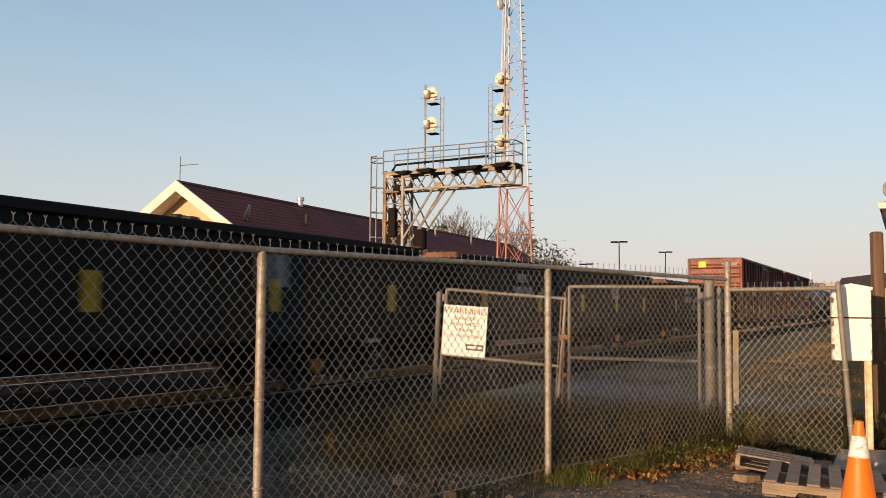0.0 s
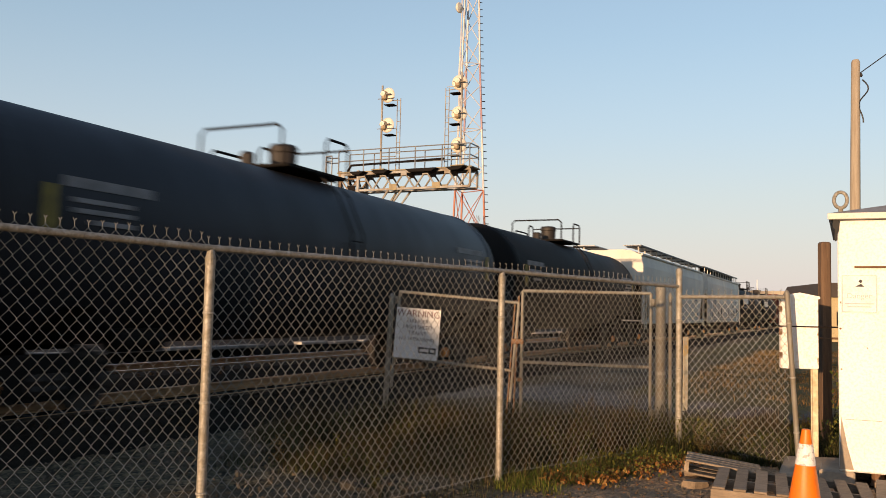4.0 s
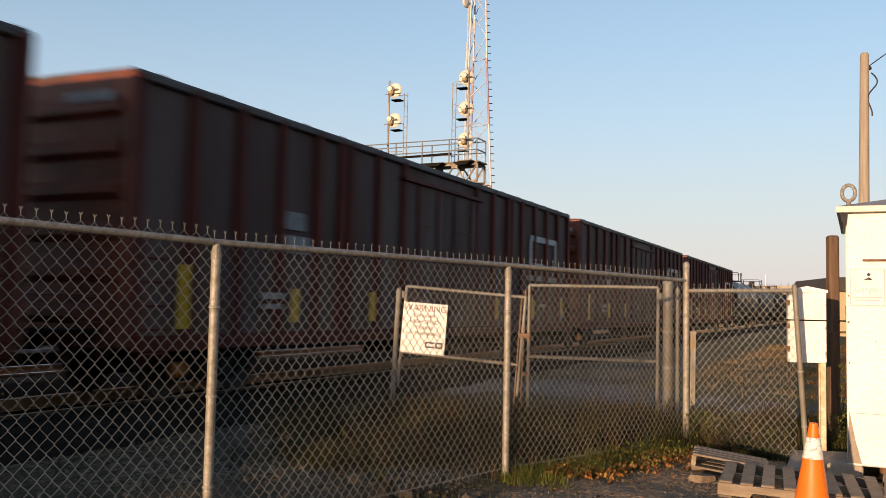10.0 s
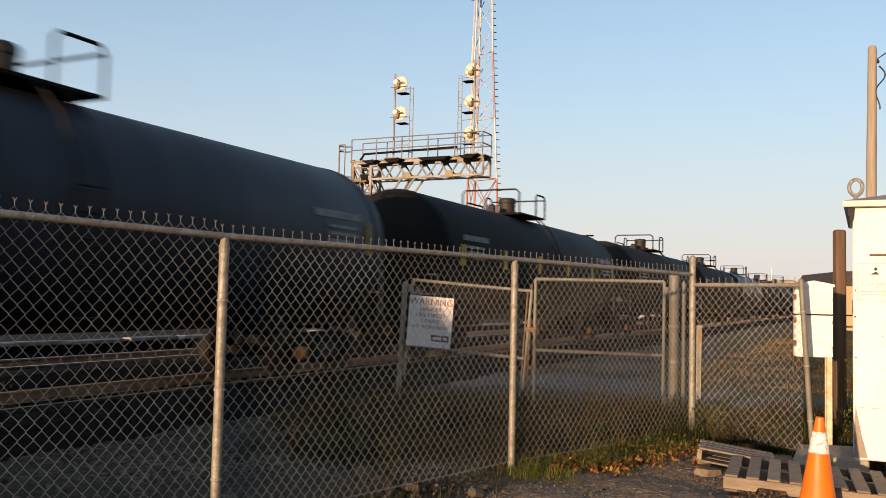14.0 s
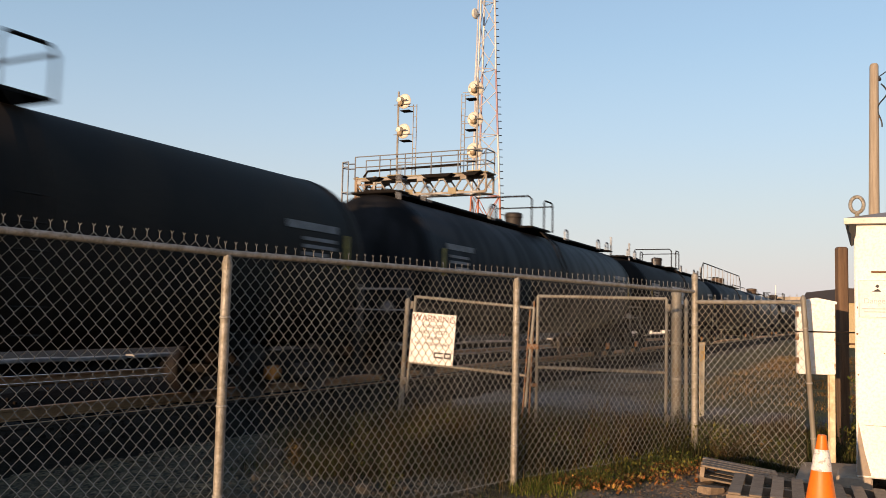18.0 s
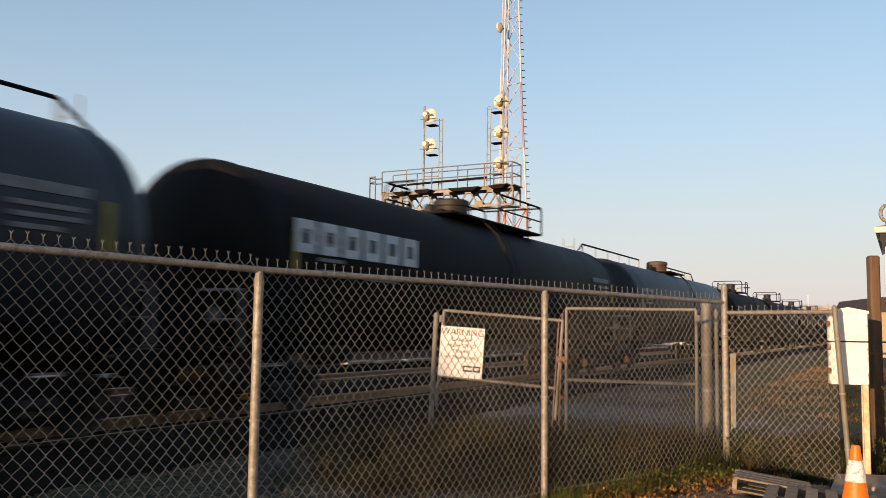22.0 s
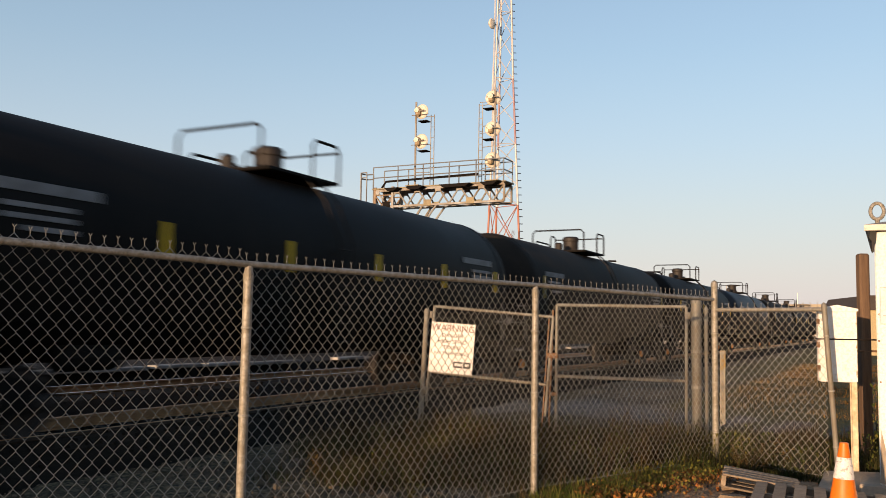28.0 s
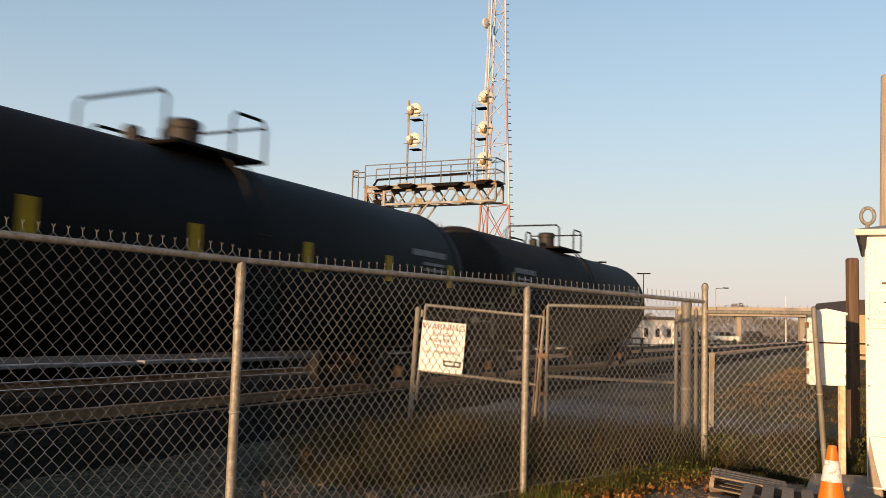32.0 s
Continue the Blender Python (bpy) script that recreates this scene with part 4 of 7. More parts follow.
def shed():
    """White steel equipment shed with a low pyramid roof on short feet."""
    w, d, z0, z1 = 2.6, 2.2, 0.13, 2.42
    s = thing("equipment_shed", Matrix.Translation((4.06, 8.0, 0)) @ facing(-V), "white steel equipment shed with stains and a grey pyramid roof", "shed")
    part("body", Shape().box(w / 2, d / 2, (z0 + z1) / 2, w, d, z1 - z0, 0.012), shed_white, s)
    part("roof", Shape().add([(-0.07, -0.07, z1), (w + 0.07, -0.07, z1), (w + 0.07, d + 0.07, z1), (-0.07, d + 0.07, z1), (-0.07, -0.07, z1 + 0.06), (w + 0.07, -0.07, z1 + 0.06), (w + 0.07, d + 0.07, z1 + 0.06), (-0.07, d + 0.07, z1 + 0.06), (w / 2, d / 2, z1 + 0.36)],
         [(0, 1, 5, 4), (1, 2, 6, 5), (2, 3, 7, 6), (3, 0, 4, 7), (4, 5, 8), (5, 6, 8), (6, 7, 8), (7, 4, 8), (3, 2, 1, 0)]), shed_grey, s, "grey folded roof")
    part("eave_trim", Shape().box(w / 2, -0.075, z1 + 0.03, w + 0.16, 0.012, 0.055, 0.003), trim_cream, s)
    part("corner_bracket", Shape().prism([(-0.035, z1), (0.02, z1), (0.012, z1 - 0.10), (-0.002, z1 - 0.13), (-0.004, z1 - 0.19), (-0.022, z1 - 0.20), (-0.020, z1 - 0.09), (-0.035, z1 - 0.07)], -0.05, -0.012, "y"), rubber, s, "dark rusted lifting bracket")
    eye = Shape().path([(0.03 + 0.056 * math.cos(2 * math.pi * k / 24), 0.03, z1 + 0.19 + 0.074 * math.sin(2 * math.pi * k / 24)) for k in range(24)], 0.017, 8, True)
    part("eye_stem", Shape().tube((0.03, 0.03, z1), (0.03, 0.03, z1 + 0.12), 0.02, 8), galv, s)
    part("lifting_eye", eye, galv, s, "grey steel lifting eye", smooth=True)
    part("door", Shape().box(0.52 + 0.75, -0.012, 1.06, 1.5, 0.02, 1.78, 0.006), shed_white, s)
    part("drip_edge", Shape().box(0.19 + 0.9, -0.02, 1.985, 1.9, 0.03, 0.018, 0.004), rusty, s, "thin rusty drip edge")
    for z in (0.42, 1.05, 1.70):
        part("door_hinge", Shape().box(0.50, -0.03, z, 0.09, 0.02, 0.12, 0.004), shed_white, s)
    nx, nz = 0.178, 1.74
    dn = part("danger_notice", Shape().box(nx, -0.004, nz, 0.30, 0.006, 0.35, 0.002), sign_white, s, "white danger notice with a small dark pictogram")
    face = lambda x, z: pose(x, -0.0085, z, 90, 0, 0)
    text_mesh("Danger", 0.070, notice_grey, dn, face(nx, nz - 0.02))
    part("pictogram", Shape().prism([(nx - 0.035, nz + 0.065), (nx + 0.045, nz + 0.065), (nx + 0.015, nz + 0.092)], -0.009, -0.008, "y").box(nx + 0.012, -0.0085, nz + 0.115, 0.026, 0.001, 0.026, 0, pose(0, 0, 0, 0, 30, 0)), ink, dn)
    parts("small_print", [Shape().box(nx, -0.0085, nz - 0.09 - 0.028 * k, 0.24 - 0.04 * k, 0.001, 0.009) for k in range(2)], notice_grey, dn)
    rim = Shape().box(nx, -0.0085, nz + 0.165, 0.285, 0.001, 0.006).box(nx, -0.0085, nz - 0.165, 0.285, 0.001, 0.006).box(nx - 0.14, -0.0085, nz, 0.006, 0.001, 0.33).box(nx + 0.14, -0.0085, nz, 0.006, 0.001, 0.33)
    part("border", rim, notice_grey, dn)
    parts("panel_seam", [Shape().box(0.20, -0.002, 0.60, 0.30, 0.003, 0.004)], concrete, s, "thin grimy seam")
    parts("rust_spot", [Shape().lathe([(r, 0), (r * 0.6, 0.0015)], 9, pose(x, -0.001, z, 90, 0, 0)) for x, z, r in ((0.03, 1.66, 0.012), (0.02, 1.42, 0.010), (0.025, 1.05, 0.008), (0.42, 0.21, 0.016), (0.52, 0.24, 0.012), (0.24, 1.25, 0.006), (0.70, 0.5, 0.012))], rusty, s, "small rust spot")
    part("rust_run", Shape().prism([(0.40, z0 + 0.01), (0.47, z0 + 0.01), (0.445, 0.36), (0.425, 0.42)], -0.002, -0.0008, "y"), rust_speck, s, "faint rust run")
    part("yellow_label", Shape().box(0.93, -0.025, 1.60, 0.18, 0.004, 0.13, 0.001), yellow, s)
    part("rust_streak", Shape().prism([(0.0, z0 + 0.02), (0.12, z0 + 0.02), (0.07, 0.35), (0.02, 0.62)], -0.003, -0.001, "y"), concrete, s, "grey triangle at the lower corner")
    for x, y in ((0.32, 0.13), (0.46, 0.16), (w - 0.3, 0.15), (0.32, d - 0.2), (w - 0.3, d - 0.2)):
        part("foot", Shape().lathe([(0.05, 0), (0.075, 0.015), (0.06, 0.03), (0.055, 0.13)], 12), rusty, s, at=pose(x, y, 0))
    part("plinth_block", Shape().box(-0.02, 0.25, 0.04, 0.30, 0.5, 0.18, 0.015), concrete, s)
    return s


def traffic_cone():
    c = thing("traffic_cone", Matrix.Translation((2.985, 6.42, 0.0)) @ pose(0, 0, 0, 1.2, 0.8, 20), "orange traffic cone with a scuffed white collar", "traffic cone")
    part("cone", Shape().lathe([(0.145, 0.03), (0.135, 0.05), (0.036, 0.66), (0.030, 0.70), (0.022, 0.705)], 28), orange, c, smooth=True)
    r = lambda z: 0.135 - (z - 0.05) / 0.61 * 0.099
    part("collar", Shape().lathe([(r(0.45) + 0.003, 0.45), (r(0.60) + 0.003, 0.60)], 28), cone_white, c, "scuffed white reflective collar", smooth=True)
    part("base", Shape().box(0, 0, 0.02, 0.36, 0.36, 0.04, 0.012), rubber, c)


def pallet(m, label, long=1.2, deep=1.0, boards=7):
    """Wooden pallet: three notched bearers with boards above and below."""
    p = thing("pallet", m, label, "pallet", "old pallets")
    rng = random.Random(round(m.translation.x * 100))
    h, q = long / 2, long / 5
    bearer = Shape().prism([(-h, 0), (-h + q, 0), (-h + q + 0.02, 0.035), (-q / 2 - 0.02, 0.035), (-q / 2, 0), (q / 2, 0), (q / 2 + 0.02, 0.035), (h - q - 0.02, 0.035), (h - q, 0), (h, 0), (h, 0.09), (-h, 0.09)], -0.02, 0.02, "y").mesh("bearer", pallet_wood)
    for y in (-deep / 2 + 0.02, 0, deep / 2 - 0.02):
        part("bearer", bearer, pallet_wood, p, at=pose(0, y, 0.02))
    board = Shape().box(0, 0, 0, 0.095, deep, 0.018, 0.003).mesh("board", pallet_wood)
    for k in range(boards):
        part("board", board, pallet_wood, p, at=pose(-h + 0.05 + k * (long - 0.1) / (boards - 1), rng.uniform(-0.01, 0.01), 0.12, 0, 0, rng.uniform(-1.5, 1.5)))
    for x in (-h + 0.06, 0, h - 0.06):
        part("board", board, pallet_wood, p, at=pose(x, 0, 0.009))
    return p


marker_stake()
meter_box()
timber_post()
shed()
traffic_cone()
pallet(pose(3.05, 8.22, 0.035, 7, 0, 69), "small brown wooden pallet lying tilted on the dirt", 0.5, 0.66, 4)
pallet(pose(3.28, 7.27, 0.015, -1, 2, -24), "weathered wooden pallet with wide gaps between boards", 1.2, 1.12, 8)
pallet(pose(4.30, 6.85, 0.01, 1, 1, -28), "brown wooden pallet lying beside the shed", 0.95, 0.95, 6)
for x, y, sx, sy, rz in ((4.10, 8.62, 0.55, 0.95, -27.8),):
    slab = thing("concrete_slab", pose(x, y, 0.0, 2, -3, rz), "broken grey concrete slab on the dirt", "concrete slab", "broken slabs")
    part("slab", Shape().box(0, 0, 0.03, sx, sy, 0.09, 0.015), concrete, slab)


def chunk(x, y, w, rz, seed):
    """A flat broken piece of concrete with uneven sides."""
    rg = random.Random(seed)
    rim = [(w * rg.uniform(0.75, 1.1) * math.cos(k * 1.047), w * 0.7 * rg.uniform(0.75, 1.1) * math.sin(k * 1.047)) for k in range(6)]
    c = thing("concrete_chunk", pose(x, y, -0.035, rg.uniform(-4, 4), rg.uniform(-5, 5), rz), "flat broken concrete chunk half sunk in dirt", "concrete chunk", "broken slabs")
    part("chunk", Shape().prism(rim, 0, 0.075, "z").prism([(p * 0.93, q * 0.93) for p, q in rim], 0.075, 0.088, "z"), dirty_concrete, c)


for k, (x, y, w, rz) in enumerate(((2.70, 7.86, 0.15, 12), (2.82, 8.42, 0.12, 50), (2.98, 7.76, 0.09, -30), (3.38, 8.62, 0.10, 80))):
    chunk(x, y, w, rz, 60 + k)


# ---- far structures: signal bridge, tower, station ----
def signal_head(m, label):
    """Seen from behind: a round pale target, a drum case before it and hoods on the far side. Local x is the way it faces."""
    h = thing("railway_signal", m, label, "railway signal", "signals on the bridge")
    disc = Shape().lathe([(0.05, -0.06), (0.28, -0.05), (0.38, 0.0), (0.395, 0.03), (0.36, 0.04), (0.05, 0.03)], 26, pose(0.12, 0, 0, 0, 90, 0))
    part("target_disc", disc, signal_white, h, "pale round target", smooth=True)
    part("case", Shape().box(-0.05, 0.10, -0.04, 0.24, 0.26, 0.46, 0.07), signal_body, h, "buff drum case")
    part("case_lid", Shape().lathe([(0.02, 0.0), (0.13, 0.015), (0.14, 0.05)], 14, pose(-0.21, 0.12, 0.03, 0, 90, 0)), signal_white, h)
    for z in (-0.17, 0.17):
        part("hood", Shape().lathe([(0.10, 0.02), (0.12, 0.03), (0.12, 0.24), (0.10, 0.24)], 14, pose(0.14, 0, z, 0, 90, 0)), black_paint, h)
    part("bracket", Shape().tube((-0.10, -0.30, 0.0), (-0.10, 0.32, 0.0), 0.03, 8), truss_paint, h)
    return h


def signal_bridge():
    """Cantilever signal structure: lattice mast with caged ladder, truss arm and railed walkway."""
    base = Vector((-2.75, 46.4, -0.1))
    turn = facing(-V)
    top = 8.75
    b = thing("signal_bridge", Matrix.Translation(base) @ turn, "rusty cantilever signal bridge with a railed walkway", "signal bridge")
    L = 7.25
    xa, xb, hy = -0.12, 0.95, 0.46
    for x in (xa, xb):
        for y in (-hy, hy):
            part("mast_leg", Shape().box(x, y, top / 2, 0.14, 0.14, top, 0.01), mast_rust if x < 0.5 else truss_paint, b, "rusted mast leg" if x < 0.5 else "grey mast leg")
    for k in range(6):
        z0, z1 = 0.4 + k * 1.32, 0.4 + (k + 1) * 1.32
        lace = []
        strut = lambda a, c, r: lace.append(Shape().tube(a, c, r, 5))
        for y in (-hy, hy):
            strut((xa, y, z0), (xb, y, z1), 0.04)
            strut((xb, y, z0), (xa, y, z1), 0.04)
            strut((xa, y, z1), (xb, y, z1), 0.035)
        for x in (xa, xb):
            strut((x, -hy, z0), (x, hy, z1), 0.035)
            strut((x, hy, z0), (x, -hy, z1), 0.035)
        parts("mast_lacing", lace, mast_rust, b)
    for z in (4.0, 6.1, 7.6):
        part("mast_landing", Shape().box(0.25, -0.1, z, 1.0, 1.0, 0.07, 0.01), mast_rust, b, "rusty landing plate in the mast")
    zb, zt = 7.70, 8.56
    n = 6
    for y in (-hy, hy):
        part("top_chord", Shape().box(L / 2 - 0.1, y, zt, L + 0.2, 0.10, 0.13, 0.01), truss_paint, b)
        part("bottom_chord", Shape().box(L / 2 - 0.1, y, zb, L + 0.2, 0.10, 0.11, 0.01), truss_paint, b)
        part("end_upright", Shape().box(L, y, (zb + zt) / 2, 0.09, 0.09, zt - zb, 0.01), truss_paint, b)
        for k in range(n):
            x0 = k * L / n
            part("truss_diagonal", Shape().tube((x0, y, zt), (x0 + L / n / 2, y, zb), 0.045, 6), truss_paint, b)
            part("truss_diagonal", Shape().tube((x0 + L / n / 2, y, zb), (x0 + L / n, y, zt), 0.045, 6), truss_paint, b)
            if k in (0, 2, 4):
                part("gusset_plate", Shape().box(x0 + L / n / 2, y - 0.06, zb + 0.10, 0.44, 0.02, 0.32, 0.01), plank_buff if k else steel_dark, b, "buff gusset plate" if k else "dark gusset plate")
            part("gusset_plate", Shape().box(x0, y - 0.06, zt - 0.10, 0.34, 0.02, 0.20, 0.01), truss_paint, b)
    for k in range(n):
        part("cross_lacing", Shape().tube((k * L / n, -hy, zb), ((k + 1) * L / n, hy, zb), 0.03, 5), truss_paint, b)
        part("cross_lacing", Shape().tube((k * L / n, hy, zb), ((k + 1) * L / n, -hy, zb), 0.03, 5), truss_paint, b)
    for y in (-hy, hy):
        part("knee_brace", Shape().tube((0.95, y, 5.1), (2.75, y, zb), 0.06, 6), truss_paint, b)
        part("knee_brace", Shape().tube((1.0, y, 4.5), (3.55, y, zb), 0.055, 6), truss_paint, b)
        part("knee_brace", Shape().tube((0.95, y, zb), (2.05, y, 5.6), 0.045, 6), truss_paint, b)
    part("walkway", Shape().box(L / 2 - 0.1, 0, zt + 0.10, L + 0.4, 1.1, 0.06, 0.01), plank_buff, b, "buff plank walkway")
    for x, w in ((1.1, 0.85), (2.45, 1.0), (4.75, 1.7), (6.6, 0.95)):
        part("walkway_bracket", Shape().prism([(x - w / 2, zt + 0.06), (x + w / 2, zt + 0.06), (x + w / 2 - 0.25, zt - 0.10), (x - w / 2 + 0.2, zt - 0.10)], -0.95, -0.45, "y"), steel_dark, b, "dark bracket under the walkway")
    for x in (2.35, 6.75):
        part("landing_board", Shape().box(x, -0.72, zt + 0.11, 0.75, 0.5, 0.05, 0.01), plank_buff, b, "buff landing board")
    for y in (-0.56, 0.56):
        for k in range(6):
            part("rail_post", Shape().tube((-0.2 + k * (L + 0.2) / 5, y, zt + 0.1), (-0.2 + k * (L + 0.2) / 5, y, zt + 1.24), 0.030, 6), rail_grey, b)
        for z in (zt + 0.68, zt + 1.24):
            part("handrail", Shape().tube((-0.2, y, z), (L, y, z), 0.030, 6), rail_grey, b)
    part("conduit", Shape().path([(0.3, -0.5, zt + 0.15), (0.55, -0.5, zt + 0.46), (L - 1.4, -0.5, zt + 0.55)], 0.06, 6), steel_dark, b, "dark cable conduit")
    part("end_rail", Shape().tube((L, -0.56, zt + 1.24), (L, 0.56, zt + 1.24), 0.030, 6).tube((L, -0.56, zt + 0.68), (L, 0.56, zt + 0.68), 0.030, 6), rail_grey, b)
    cage = part("ladder_cage", Shape().path([(-0.75, -0.35, 9.62), (-1.15, -0.3, 9.62), (-1.3, 0, 9.62), (-1.15, 0.3, 9.62), (-0.75, 0.35, 9.62)], 0.035, 5), rail_grey, b, "caged access ladder")
    for x, y in ((-0.75, -0.35), (-0.75, 0.35), (-1.15, -0.3), (-1.15, 0.3), (-1.3, 0)):
        part("cage_bar", Shape().tube((x, y, 2.3 if x < -0.8 else 0.3), (x, y, 9.62), 0.03, 5), rail_grey, cage)
    for k in range(6):
        z = 2.6 + k * 1.35
        part("cage_hoop", Shape().path([(-0.75, -0.35, z), (-1.15, -0.3, z), (-1.3, 0, z), (-1.15, 0.3, z), (-0.75, 0.35, z)], 0.035, 5), rail_grey, cage)
    parts("relay_case", [Shape().box(0.45, -0.62, 6.0, 0.42, 0.32, 1.5, 0.03), Shape().box(2.1, -0.6, 5.05, 0.6, 0.42, 1.05, 0.08)], steel_dark, b, "dark relay case")
    for x in (1.35, 1.95, 2.3):
        part("conduit", Shape().tube((x, -0.55, 1.5), (x, -0.55, 5.1), 0.05, 6), truss_paint, b)
    part("conduit", Shape().tube((1.3, -0.55, 4.5), (2.4, -0.55, 4.5), 0.04, 6), truss_paint, b)
    # masts that carry the heads
    for x, hgt, n in ((2.1, 4.62, 2), (6.6, 4.92, 3)):
        part("signal_mast", Shape().tube((x, -0.2, zt), (x, -0.2, zt + hgt), 0.055, 8), truss_paint, b)
        back = 0.78 if n == 2 else -0.78
        part("access_ladder", Shape().tube((x + back, 0, zt), (x + back, 0, zt + hgt - 0.7), 0.024, 5).tube((x + back * 1.25, 0, zt), (x + back * 1.25, 0, zt + hgt - 0.7), 0.024, 5), truss_paint, b)
        for k in range(5 * n - 3):
            z = zt + 0.5 + k * (hgt - 1.3) / (5 * n - 4)
            part("rung", Shape().tube((x + back, 0, z), (x + back * 1.25, 0, z), 0.016, 5), truss_paint, b)
        for k in range(n + 1):
            z = zt + 0.9 + k * (hgt - 1.7) / n
            part("stay", Shape().tube((x, -0.2, z), (x + back, 0, z), 0.022, 5), truss_paint, b)
        for k in range(n):
            z = zt + hgt - 0.52 - k * 1.57
            part("head_bracket", Shape().box(x + back / 2, 0, z - 0.50, 0.55, 0.5, 0.04, 0.01), steel_dark, b, "small dark service step")
            part("hoop", Shape().tube((x - 0.2, -0.3, z - 0.2), (x + back, -0.3, z - 0.2), 0.02, 5), truss_paint, b)
            p = b.matrix_basis @ Vector((x + (0.30 if n == 2 else -0.08), -0.3, z))
            signal_head(Matrix.Translation(p) @ facing(Vector((0.62, 1, 0)) if n == 2 else Vector((0.15, 1, 0))), "round railway signal with pale target and buff case")
    return b


def radio_tower():
    """Three-legged tapering lattice tower in red and white with a side ladder."""
    t = thing("radio_tower", Matrix.Translation((4.85, 62.5, -0.1)) @ Matrix.Rotation(radians(12), 4, "Z"), "tall lattice radio tower in faded red and white", "radio tower")
    legs = [(-1, -0.58), (1, -0.58), (0, 1.15)]
    def at(k, z):
        w = max(0.48, 1.47 - 0.0415 * z)
        return Vector((legs[k][0] * w, legs[k][1] * w, z))
    bands = [(0, 10.2, red_white_red), (10.2, 14.6, tower_white), (14.6, 19.4, tower_mauve), (19.4, 26, tower_white), (26, 33, red_white_red), (33, 40, tower_white)]
    for a, c, mat in bands:
        for k in range(3):
            part("leg", Shape().tube(at(k, a), at(k, c), 0.075, 6), mat if not (mat is tower_mauve and k == 0) else tower_white, t)
        n = max(2, round((c - a) / (3.1 if a < 10 else 1.75)))
        for j in range(n):
            z0, z1 = a + (c - a) * j / n, a + (c - a) * (j + 1) / n
            for k in range(3):
                o = (k + 1) % 3
                cross = [(at(k, z0), at(o, z1)), (at(o, z0), at(k, z1)), (at(k, z1), at(o, z1))] if a < 10 else [(at(k, z0), at(o, z1)) if j % 2 else (at(o, z0), at(k, z1))] + [(at(k, z1), at(o, z1))] * (j % 3 == 2)
                for p, q in cross:
                    part("brace", Shape().tube(p, q, 0.032, 5), mat if mat is not tower_mauve else tower_white, t)
    for z in range(3, 78):
        p = at(1, z * 0.52)
        part("step_bolt", Shape().tube(p + Vector((-0.05, -0.02, 0)), p + Vector((0.30, -0.05, 0)), 0.03, 4), steel_dark, t)
    part("feed_line", Shape().tube(at(0, 13), at(0, 34) + Vector((-0.12, 0, 0)), 0.05, 5), tower_white, t)
    d = part("dish", Shape().lathe([(0.04, -0.24), (0.21, -0.20), (0.36, -0.08), (0.39, 0.0), (0.35, 0.07), (0.07, 0.16)], 20, pose(-0.98, -0.5, 23.3, 90, 0, 40)), signal_white, t, "white microwave dish", smooth=True)
    part("dish_arm", Shape().tube((-0.95, -0.4, 23.3), at(0, 23.3), 0.05, 6), steel_dark, t)
    part("whip_antenna", Shape().tube(at(0, 17.5) + Vector((-0.2, 0, 0)), at(0, 20.5) + Vector((-0.2, 0, 0)), 0.04, 6), tower_white, t)


